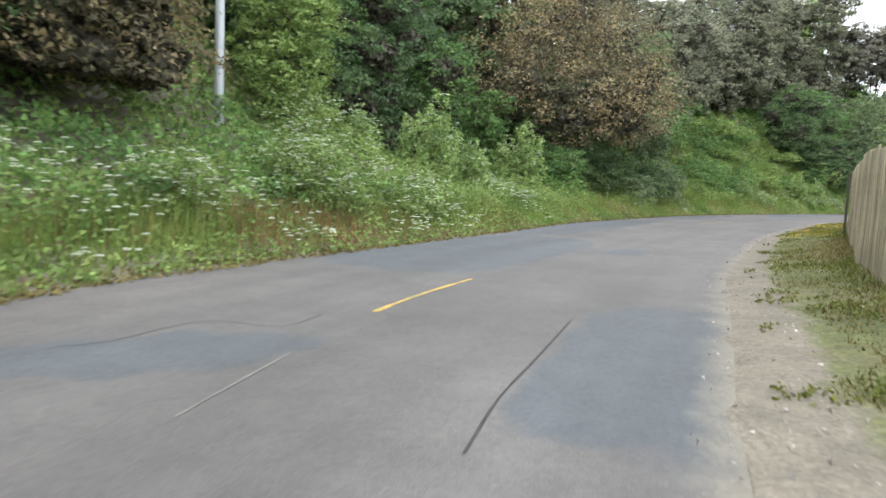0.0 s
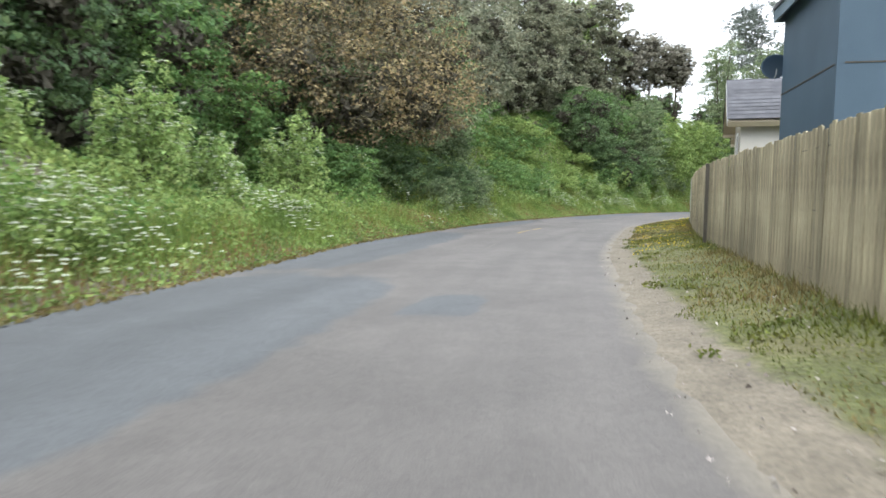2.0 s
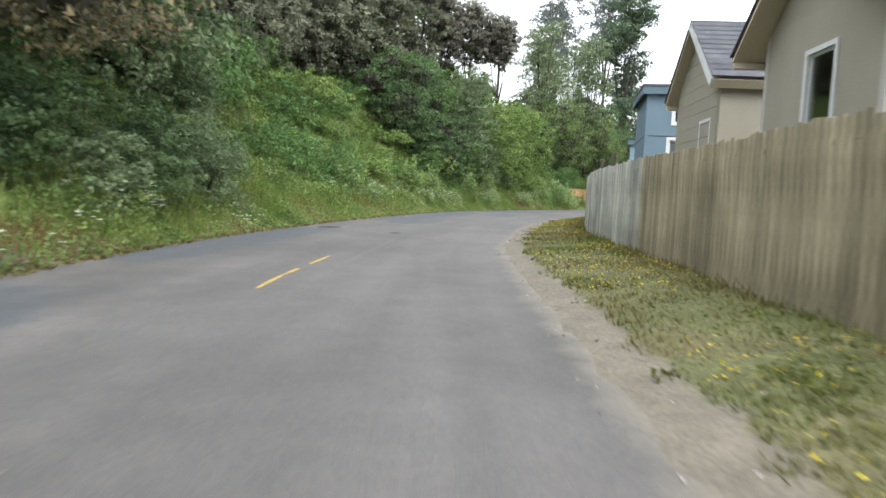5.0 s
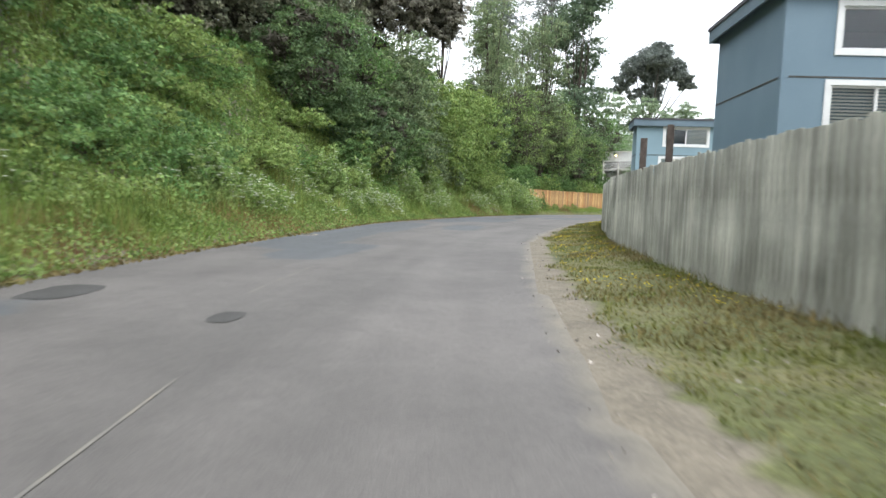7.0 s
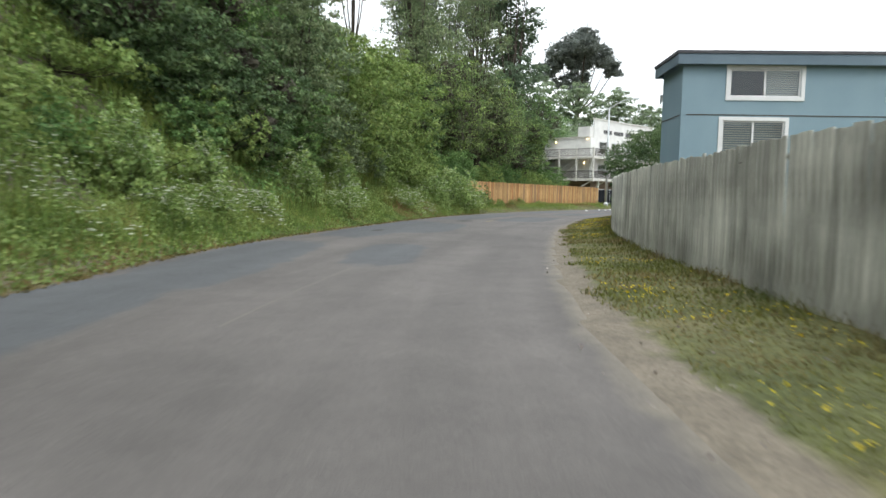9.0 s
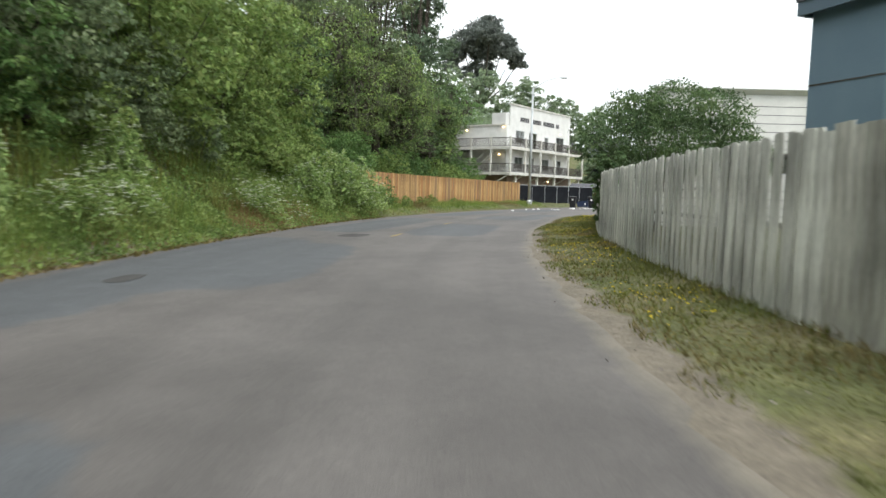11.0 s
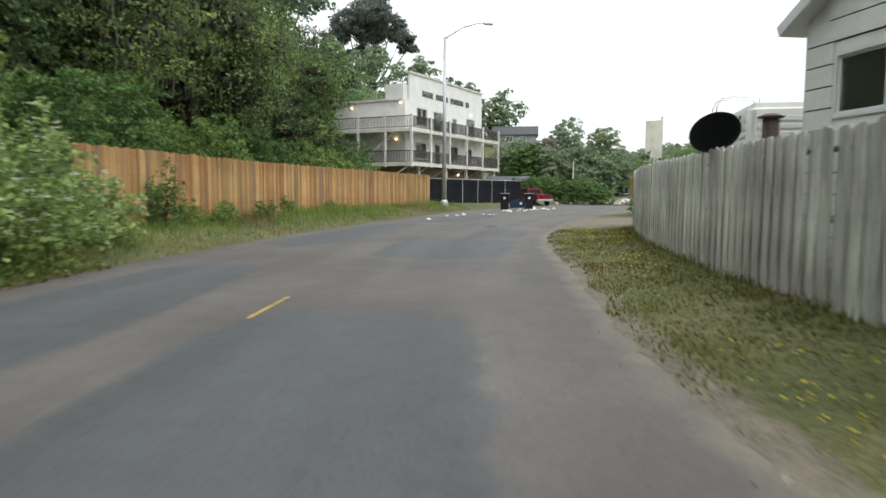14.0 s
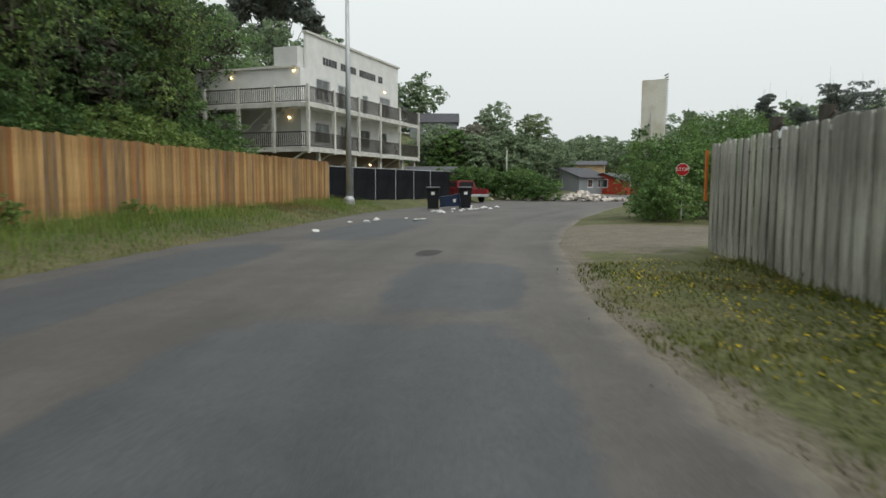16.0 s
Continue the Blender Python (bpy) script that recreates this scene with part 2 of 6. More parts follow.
FENCE_GREY = material("weathered_grey_boards", [(0.2828, 0.2782, 0.2446), (0.4702, 0.4703, 0.4253), (0.6235, 0.6276, 0.5748)], 3.2, 0.9, 0.5, 30, 0.2, obj_random=0.2, stretch=(3, 3, 0.3), stain=0.3)
FENCE_STAINED = material("stained_grey_boards", [(0.2295, 0.2236, 0.1909), (0.3816, 0.378, 0.3318), (0.5061, 0.5043, 0.4486)], 3.2, 0.9, 0.5, 30, 0.2, obj_random=0.2, stretch=(3, 3, 0.3), stain=0.42)
FENCE_NEW = material("new_redwood_boards", [(0.243, 0.13, 0.0522), (0.387, 0.2311, 0.0945), (0.504, 0.3467, 0.162)], 2.4, 0.8, 0.4, 30, 0.22, obj_random=0.36, stretch=(3, 3, 0.3), stain=0.18)
POST_NEW = material("weathered_redwood_post", [(0.17, 0.11, 0.065), (0.27, 0.18, 0.11)], 3.0, 0.85, 0.4, 30, 0.2, stretch=(3, 3, 0.4))
FENCE_RED = material("reddish_heartwood_boards", [(0.24, 0.1, 0.035), (0.38, 0.18, 0.065)], 2.4, 0.8, 0.4, 30, 0.22, obj_random=0.25, stretch=(3, 3, 0.3), stain=0.18)
POST_OLD = material("dark_post", [(0.06, 0.055, 0.045), (0.1, 0.092, 0.078)], 3.0, 0.9, 0.4, 30, 0.2, stretch=(3, 3, 0.4))
WHITE_WALL = material("white_painted_boards", [(0.6831, 0.6831, 0.6624), (0.8073, 0.8073, 0.7866)], 1.0, 0.6, 0.2, 20, 0.05)
WHITE_TRIM = material("white_trim", [(0.648, 0.657, 0.657), (0.738, 0.747, 0.747)], 2.0, 0.5, 0.1, 30, 0.04)
WEATHERED_TRIM = material("weathered_white_timber", [(0.5175, 0.506, 0.46), (0.759, 0.7475, 0.7015)], 2.0, 0.7, 0.3, 30, 0.12)
RAIL_DARK = material("grey_brown_balusters", [(0.054, 0.048, 0.0432), (0.102, 0.093, 0.084)], 4.0, 0.8, 0.3, 30, 0.2)
BASE_BROWN = material("brown_plaster_base", [(0.2, 0.15, 0.12), (0.3, 0.23, 0.19)], 0.8, 0.9, 0.3, 20, 0.15)
BLUE_DARK = material("dark_blue_siding", [(0.054, 0.0882, 0.1242), (0.0702, 0.1098, 0.1512)], 0.7, 0.6, 0.15, 40, 0.06)
BLUE_GREY = material("slate_blue_siding", [(0.135, 0.1989, 0.252), (0.1638, 0.234, 0.2871)], 0.7, 0.6, 0.15, 40, 0.05)
BLUE_LIGHT = material("pale_blue_siding", [(0.185, 0.272, 0.322), (0.218, 0.314, 0.364)], 0.7, 0.6, 0.15, 40, 0.05)
BLUE_TRIM = material("blue_grey_fascia", [(0.1053, 0.1521, 0.1935), (0.1404, 0.1935, 0.234)], 1.0, 0.6, 0.15, 40, 0.05)
BEIGE_WALL = material("cream_plaster", [(0.45, 0.432, 0.396), (0.522, 0.504, 0.468)], 0.6, 0.8, 0.2, 30, 0.05)
BEIGE_SIDE = material("beige_siding", [(0.324, 0.2925, 0.234), (0.387, 0.3555, 0.288)], 0.6, 0.75, 0.2, 30, 0.05)
FASCIA = material("cream_fascia", [(0.45, 0.387, 0.288), (0.522, 0.459, 0.351)], 0.8, 0.7, 0.1, 30, 0.05)
SHINGLE = material("grey_shingles", [(0.075, 0.075, 0.085), (0.12, 0.12, 0.132)], 2.0, 0.9, 0.5, 50, 0.18, obj_random=0.18, island=0.2)
METAL = material("galvanised_steel", [(0.42, 0.44, 0.46), (0.55, 0.57, 0.58)], 1.5, 0.45, 0.05, 40, 0.08, metal=0.55)
RUST = material("rusty_steel", [(0.085, 0.068, 0.06), (0.15, 0.118, 0.1)], 4.0, 0.9, 0.4, 40, 0.3)
BLACK_SCREEN = material("black_privacy_mesh", [(0.012, 0.013, 0.016), (0.022, 0.024, 0.028)], 0.9, 0.95, 0.3, 80, 0.2, spec=0.05)
BLACK_PLASTIC = plain("black_plastic", (0.016, 0.017, 0.02), 0.45)
DISH_DARK = plain("dark_dish_enamel", (0.02, 0.022, 0.028), 0.5)
BLIND = plain("blind_slats", (0.55, 0.57, 0.56), 0.6)
ROOM = plain("dim_interior", (0.12, 0.125, 0.13), 0.9)
RED_PAINT = plain("red_car_paint", (0.15, 0.012, 0.016), 0.25)
RED_WALL = material("red_siding", [(0.34, 0.04, 0.022), (0.44, 0.06, 0.032)], 0.8, 0.7, 0.2, 25, 0.08)
BRICK_RED = material("red_brown_boards", [(0.16, 0.06, 0.045), (0.24, 0.095, 0.07)], 0.8, 0.8, 0.2, 25, 0.1)
GREY_WALL = material("grey_siding", [(0.22, 0.235, 0.25), (0.28, 0.295, 0.31)], 0.8, 0.7, 0.2, 25, 0.08)
BUFF_WALL = material("buff_plaster", [(0.5, 0.36, 0.22), (0.58, 0.43, 0.28)], 0.8, 0.7, 0.2, 25, 0.08)
RUBBER = plain("tyre_rubber", (0.02, 0.02, 0.02), 0.85)
CAR_BLUE = plain("dark_blue_car_paint", (0.03, 0.045, 0.09), 0.3)
PAPER = plain("white_litter", (0.75, 0.75, 0.74), 0.7)
SIGN_RED = plain("sign_red", (0.45, 0.015, 0.02), 0.4)
CREAM_PAINT = material("peeling_cream_paint", [(0.62, 0.58, 0.47), (0.78, 0.76, 0.67), (0.82, 0.81, 0.73)], 1.2, 0.7, 0.3, 20, 0.08)
SIGN_WHITE = plain("sign_white", (0.82, 0.82, 0.8), 0.4)
LETTER = plain("sign_letter_grey", (0.06, 0.06, 0.065), 0.6)
WARM_BULB = plain("warm_bulb", (1.0, 0.72, 0.35), 0.4, emit=9.0)
ORANGE_PAINT = plain("orange_paint", (0.75, 0.2, 0.04), 0.6)
DEBRIS = material("rubble", [(0.2, 0.17, 0.15), (0.5, 0.46, 0.42)], 3, 0.9, 0.3, 20, 0.3, obj_random=0.3, island=0.5)
GLASS = bpy.data.materials.new("window_glass")
GLASS.use_nodes = True
GB = GLASS.node_tree.nodes["Principled BSDF"]
GB.inputs["Base Color"].default_value = (0.9, 0.95, 0.95, 1)
GB.inputs["Roughness"].default_value = 0.03
GB.inputs["Transmission Weight"].default_value = 1.0
GB.inputs["IOR"].default_value = 1.45


# ---- mesh helpers ----
def fast_mesh(name, verts, sides):
    """A mesh from an array (n, sides, 3) of separate polygons."""
    n = len(verts)
    me = bpy.data.meshes.new(name)
    me.vertices.add(n * sides)
    me.vertices.foreach_set("co", np.ascontiguousarray(verts, dtype=np.float32).ravel())
    me.loops.add(n * sides)
    me.loops.foreach_set("vertex_index", np.arange(n * sides, dtype=np.int32))
    me.polygons.add(n)
    me.polygons.foreach_set("loop_start", np.arange(0, n * sides, sides, dtype=np.int32))
    me.update(calc_edges=True)
    return me


def link(name, me, mat, parent=None, label=""):
    if mat:
        me.materials.append(mat)
    ob = new(name, me)
    ob.parent = parent
    if label:
        ob["label"] = label
    return ob


def part(name, bm, mat, parent=None, label="", smooth=False):
    """One bmesh as one mesh object under a thing or a part."""
    me = bpy.data.meshes.new(name)
    bmesh.ops.recalc_face_normals(bm, faces=bm.faces)
    bm.to_mesh(me)
    bm.free()
    if smooth:
        for p in me.polygons:
            p.use_smooth = True
    return link(name, me, mat, parent, label)


def thing(name, m, label, category, group="", kind=""):
    ob = new(name)
    ob.empty_display_size = 0.2
    ob.matrix_world = m
    return tagged(ob, label, category, group, kind)


def box(x0, x1, y0, y1, z0, z1, bevel=0.0, bm=None):
    own = bm is None
    bm = bm or bmesh.new()
    v = [bm.verts.new(p) for p in ((x0, y0, z0), (x1, y0, z0), (x1, y1, z0), (x0, y1, z0), (x0, y0, z1), (x1, y0, z1), (x1, y1, z1), (x0, y1, z1))]
    for f in ((0, 3, 2, 1), (4, 5, 6, 7), (0, 1, 5, 4), (1, 2, 6, 5), (2, 3, 7, 6), (3, 0, 4, 7)):
        bm.faces.new([v[i] for i in f])
    if own and bevel:
        bmesh.ops.bevel(bm, geom=bm.edges[:], offset=bevel, segments=2, affect="EDGES", profile=0.6)
    return bm


def tube(points, radii, sides=8, bm=None, caps=True):
    """A tapered tube along points."""
    bm = bm or bmesh.new()
    pts = [Vector(p) for p in points]
    rings = []
    for i, p in enumerate(pts):
        d = (pts[min(i + 1, len(pts) - 1)] - pts[max(i - 1, 0)]).normalized()
        a = d.cross(Vector((0, 0, 1)) if abs(d.z) < 0.9 else Vector((1, 0, 0))).normalized()
        b = d.cross(a)
        r = radii[i] if isinstance(radii, (list, tuple)) else radii
        rings.append([bm.verts.new(p + r * (math.cos(2 * math.pi * k / sides) * a + math.sin(2 * math.pi * k / sides) * b)) for k in range(sides)])
    for q, w in zip(rings, rings[1:]):
        for k in range(sides):
            bm.faces.new((q[k], q[(k + 1) % sides], w[(k + 1) % sides], w[k]))
    if caps:
        bm.faces.new(rings[0][::-1])
        bm.faces.new(rings[-1])
    return bm


def smooth_line(points, step):
    """A polyline resampled at even steps on a smooth curve through the points."""
    p = np.array(points, float)
    q = np.vstack([2 * p[0] - p[1], p, 2 * p[-1] - p[-2]])
    out = []
    for i in range(1, len(q) - 2):
        t = np.linspace(0, 1, 24, endpoint=False)[:, None]
        a, b, c, d = q[i - 1], q[i], q[i + 1], q[i + 2]
        out.append(0.5 * (2 * b + (c - a) * t + (2 * a - 5 * b + 4 * c - d) * t ** 2 + (3 * b - a - 3 * c + d) * t ** 3))
    out = np.vstack(out + [p[-1:]])
    s = np.r_[0, np.cumsum(np.linalg.norm(np.diff(out[:, :2], axis=0), axis=1))]
    k = np.linspace(0, s[-1], max(2, int(round(s[-1] / step)) + 1))
    return np.stack([np.interp(k, s, out[:, j]) for j in range(out.shape[1])], 1)


def side_distance(P, line):
    """Signed distance of plan points P (n, 2) from a polyline, positive on its left; and the length along it."""
    a, b = line[:-1, :2], line[1:, :2]
    d = b - a
    ln = np.linalg.norm(d, axis=1)
    s0 = np.r_[0, np.cumsum(ln)][:-1]
    best = np.full(len(P), 1e9)
    sign = np.ones(len(P))
    along = np.zeros(len(P))
    for i in range(len(a)):
        t = np.clip(((P - a[i]) @ d[i]) / (ln[i] ** 2), 0, 1)
        r = P - a[i] - t[:, None] * d[i]
        dist = np.hypot(r[:, 0], r[:, 1])
        m = dist < best
        best[m], along[m] = dist[m], (s0[i] + t * ln[i])[m]
        sign[m] = np.where(d[i, 0] * r[m, 1] - d[i, 1] * r[m, 0] >= 0, 1, -1)
    return best * sign, along


def lerp_noise(P, size, seed):
    """Smooth value noise over the plan, -1 to 1."""
    rng = np.random.RandomState(seed)
    g = rng.uniform(-1, 1, (64, 64))
    q = P / size
    i = np.floor(q).astype(int)
    f = q - i
    f = f * f * (3 - 2 * f)
    i %= 64
    j = (i + 1) % 64
    return ((g[i[:, 0], i[:, 1]] * (1 - f[:, 0]) + g[j[:, 0], i[:, 1]] * f[:, 0]) * (1 - f[:, 1])
            + (g[i[:, 0], j[:, 1]] * (1 - f[:, 0]) + g[j[:, 0], j[:, 1]] * f[:, 0]) * f[:, 1])


# ---- plan ----
LEFT = smooth_line([(-5.5, -30), (-5.4, -10), (-5.2, 3), (-4.6, 7.6), (-3.4, 10.5), (-1.9, 13.6), (0.0, 17.4), (2.9, 23.4), (5.0, 27.8), (7.6, 31.9),
                    (13.0, 40.0), (18.3, 46.5), (23.5, 52.2), (30.2, 58.9), (35.5, 63.9), (42.9, 69.2), (52.8, 75.5), (60.8, 79.8), (67.2, 82.4),
                    (73.7, 84.8), (82.3, 87.2), (94.3, 90.0), (101, 91.4), (112, 92.2), (126, 92.4), (150, 91), (200, 84), (300, 60)], 0.8)
RIGHT = smooth_line([(0.6, -30), (0.6, -10), (0.9, 0), (2.1, 4.6), (3.5, 8.0), (5.2, 12.3), (7.4, 16.6), (8.9, 19.5), (10.5, 22.5), (13.9, 28.0), (20.1, 37.2),
                     (24.6, 42.4), (29.4, 47.4), (34.6, 52.4), (41.8, 58.0), (51.5, 64.8), (57.0, 68.0), (62.9, 71.2), (70.5, 74.4), (75.0, 76.3),
                     (78.9, 77.6), (82.2, 78.3), (86, 79.2), (94, 80.2), (105, 80.6), (126, 80.4), (150, 79.5), (200, 73), (300, 50)], 0.8)
FENCE = smooth_line([(4.6, 4.5), (7.1, 11.35), (9.1, 15.0), (10.2, 17.0), (12.9, 21.7), (13.9, 23.4), (16.8, 27.7), (20.7, 33.2), (24.3, 38.1), (27.5, 41.8), (34.7, 49.1), (38.9, 52.7),
                     (43.3, 56.4), (49.5, 60.9), (55.0, 64.3), (58.0, 66.1), (61.4, 67.8), (68.3, 70.9), (73.7, 73.0), (78.0, 74.4), (84.2, 75.9)], 0.166)
NEW_FENCE = smooth_line([(67.4, 85.4), (68.9, 86.0), (74.3, 88.2), (79.2, 90.0), (84.6, 91.4), (90.9, 92.6), (96.5, 93.7), (102.2, 94.9)], 0.166)
HILL = smooth_line([(-6.7, -60), (-6.6, -10), (-6.2, 3), (-5.6, 8), (-4.4, 11.0), (-2.9, 14.2), (-1.0, 18), (1.9, 24), (4.0, 28.4), (6.6, 32.6), (12.1, 40.8), (17.5, 47.3),
                    (22.7, 53.1), (29.4, 59.8), (34.8, 64.9), (42.3, 70.2), (52.2, 76.6), (60.3, 81.0), (65.5, 84.6), (74, 89.2), (84, 92.5), (94, 94.8), (101, 97.6),
                    (107, 104), (111, 119), (124, 123), (139, 121), (150, 108), (170, 101), (200, 100), (260, 92), (380, 60)], 0.8)


LEFT_C, RIGHT_C, HILL_C = LEFT[::3], RIGHT[::3], HILL[::3]


def relief(P):
    """Ground height over the plan, worked out."""
    P = np.atleast_2d(np.asarray(P, float))[:, :2]
    dl, _ = side_distance(P, LEFT_C)
    dr, _ = side_distance(P, RIGHT_C)
    dh, sh = side_distance(P, HILL_C)
    z = np.full(len(P), -0.06)
    verge = np.clip(-dr / 2.6, 0, 1)
    top = np.interp(P[:, 1], [20, 35, 45, 60, 76], [0.32, 0.28, 0.2, 0.17, 0.12])
    z = np.where(dr < 0.12, 0.008 + top * verge + 0.03 * lerp_noise(P, 0.9, 3) * np.clip(-dr / 0.8, 0, 1), z)
    left = np.clip(dl / 1.4, 0, 1)
    z = np.where(dl > 0, -0.03 + 0.3 * left + 0.06 * np.clip(dl, 0, 4) + 0.05 * lerp_noise(P, 0.8, 4), z)
    up = np.clip(dh - 0.9, 0, None)
    tall = np.interp(sh, [0, 60, 150, 190, 235, 270, 400], [1, 1, 1, 0.9, 0.65, 0.65, 0.55])
    steep = np.interp(sh, [0, 75, 100, 113, 125], [0.33, 0.33, 0.36, 0.5, 0.8])
    rise = steep * np.minimum(up, 7) + 0.85 * np.clip(up - 7, 0, 6) + 0.42 * np.clip(up - 13, 0, 26) + 0.12 * np.clip(up - 39, 0, 60)
    lump = 0.5 * lerp_noise(P, 3.1, 5) + 1.2 * lerp_noise(P, 11, 6)
    z = z + tall * rise + np.clip(up / 5, 0, 1) * lump
    return z


# ---- ground: one sheet to the horizon ----
far = [30, 45, 65, 95, 140, 210, 330, 520, 900, 1600, 2600]
gx = np.array([-25 - f for f in far][::-1] + list(np.arange(-25, 130, 0.5)) + [130 + f - 29 for f in far])
gy = np.array([-25 - f for f in far][::-1] + list(np.arange(-25, 126, 0.5)) + [126 + f - 29 for f in far])
XX, YY = np.meshgrid(gx, gy)
flat = np.stack([XX.ravel(), YY.ravel()], 1)
ZZ = relief(flat)
nx, ny = len(gx), len(gy)
ZG = ZZ.reshape(ny, nx)


def height(P):
    """Ground height over the plan, read from the sheet."""
    P = np.atleast_2d(np.asarray(P, float))[:, :2]
    i = np.clip(np.searchsorted(gx, P[:, 0]) - 1, 0, nx - 2)
    j = np.clip(np.searchsorted(gy, P[:, 1]) - 1, 0, ny - 2)
    u = (P[:, 0] - gx[i]) / (gx[i + 1] - gx[i])
    v = (P[:, 1] - gy[j]) / (gy[j + 1] - gy[j])
    return (ZG[j, i] * (1 - u) + ZG[j, i + 1] * u) * (1 - v) + (ZG[j + 1, i] * (1 - u) + ZG[j + 1, i + 1] * u) * v


def ground_z(x, y):
    return float(height([(x, y)])[0])


def put(x, y, dz=0.0, rz=0.0):
    return pose(x, y, ground_z(x, y) + dz, 0, 0, rz)


idx = np.arange(nx * ny).reshape(ny, nx)
gq = np.stack([idx[:-1, :-1], idx[:-1, 1:], idx[1:, 1:], idx[1:, :-1]], -1).reshape(-1, 4)
me = bpy.data.meshes.new("ground")
me.from_pydata(np.c_[flat, ZZ].tolist(), [], gq.tolist())
for p in me.polygons:
    p.use_smooth = True
LANE = smooth_line([(87.5, 82), (88.2, 78.5), (88.9, 75), (91.2, 66), (97, 50), (104, 35)], 1.0)
GR = side_distance(flat, RIGHT_C)[0]
GL = np.abs(side_distance(flat, LANE)[0])
wide = np.interp(flat[:, 1], [0, 10, 14, 34, 55, 69, 75], [1.1, 1.0, 0.7, 0.5, 0.35, 0.15, 0.0])
sandy = np.clip(1 - (-GR - wide * 0.4) / 0.6, 0, 1)
sandy = np.maximum(np.where(flat[:, 1] < 79, sandy, 0) * (flat[:, 0] < 95), np.clip(1.1 - (GL - 3.4 + 0.9 * lerp_noise(flat, 1.3, 15)) / 1.6, 0, 1) * (GR < 1))
me.attributes.new("sanded", "FLOAT", "POINT").data.foreach_set("value", sandy.astype(np.float32))
tagged(link("ground", me, SOIL), "earth bank and verge under grass, ivy and leaf litter", "ground", kind="structure")


def strip(name, a, b, z, mat, across=6, crown=0.0, thick=0.0):
    """A sheet between two lines of equal count."""
    n = len(a)
    t = np.linspace(0, 1, across + 1)[None, :, None]
    g = a[:, None, :2] * (1 - t) + b[:, None, :2] * t
    zz = z + crown * 4 * (t * (1 - t))[..., 0] + 0 * g[..., 0]
    v = np.concatenate([g, zz[..., None]], -1).reshape(-1, 3)
    k = np.arange(n * (across + 1)).reshape(n, across + 1)
    f = np.stack([k[:-1, :-1], k[:-1, 1:], k[1:, 1:], k[1:, :-1]], -1).reshape(-1, 4)
    m = bpy.data.meshes.new(name)
    m.from_pydata(v.tolist(), [], f.tolist())
    return link(name, m, mat)


def matched(line, n):
    """n points spread evenly over a line."""
    i = np.linspace(0, len(line) - 1, n)
    return np.stack([np.interp(i, np.arange(len(line)), line[:, j]) for j in range(2)], 1)


def offset(line, d):
    """The line moved d to its left."""
    t = np.gradient(line[:, :2], axis=0)
    t /= np.linalg.norm(t, axis=1)[:, None]
    return line[:, :2] + d * np.stack([-t[:, 1], t[:, 0]], 1)


ROADL = matched(LEFT, 640)
ROADR = matched(RIGHT, 640)


def wig(line, amount, size, seed):
    """A small uneven sideways shift."""
    return amount * lerp_noise(line[:, :2], size, seed)[:, None]


road = strip("road", ROADL + wig(ROADL, 0.12, 0.7, 11), ROADR + wig(ROADR, 0.1, 0.9, 12), 0.0, ASPHALT, 36, 0.0)
RV = np.array([v.co[:2] for v in road.data.vertices])
edge_d, edge_s = side_distance(RV, RIGHT)
# sand is carried onto the asphalt along its inner edge
road.data.attributes.new("sanded", "FLOAT", "POINT").data.foreach_set("value", np.clip(1.0 - edge_d / 0.5, 0, 1).astype(np.float32))
road.data.attributes.new("lane", "FLOAT_VECTOR", "POINT").data.foreach_set("vector", np.stack([edge_s * 0.07, edge_d * 1.1, 0 * edge_d], 1).astype(np.float32).ravel())
# smooth blue-grey resurfaced areas: centre, half length, half width, direction
REPAIRS = [(25.4, 50.6, 2.4, 0.8, 40), (47.4, 69.0, 4.0, 1.5, 34), (0.9, 15.5, 4.6, 1.7, 63), (5.4, 27.4, 7.0, 1.7, 60), (2.0, 6.0, 2.4, 0.9, 68), (-2.4, 5.4, 1.3, 0.6, 30), (4.3, 16.0, 0.9, 0.45, 62), (14.5, 41, 5.5, 1.0, 52), (28, 55.2, 5, 1.0, 46),
           (34.6, 61.2, 4.8, 1.1, 44), (38.0, 60.3, 2.8, 0.8, 42), (46, 69.5, 6.5, 1.1, 34), (60.2, 73.2, 4.0, 1.4, 26), (61, 77.6, 6.5, 1.1, 25), (73, 78.3, 3.0, 1.6, 18), (77, 84, 6, 1.0, 16), (79, 79.4, 2.2, 0.9, 15), (90, 86, 5, 1.2, 12)]
rep = np.zeros(len(RV))
for cx, cy, hl, hw, rz in REPAIRS:
    q = RV - (cx, cy)
    c, sn = math.cos(radians(rz)), math.sin(radians(rz))
    e = ((q[:, 0] * c + q[:, 1] * sn) / hl) ** 4 + ((-q[:, 0] * sn + q[:, 1] * c) / hw) ** 4
    rep = np.maximum(rep, np.clip((1.2 - e ** 0.25) * 3.5, 0, 1) * 0.7)
road.data.attributes.new("repaired", "FLOAT", "POINT").data.foreach_set("value", rep.astype(np.float32))
tagged(road, "worn grey-brown asphalt country road with patches", "road", kind="structure")

# ---- road repairs, cracks, centre line ----

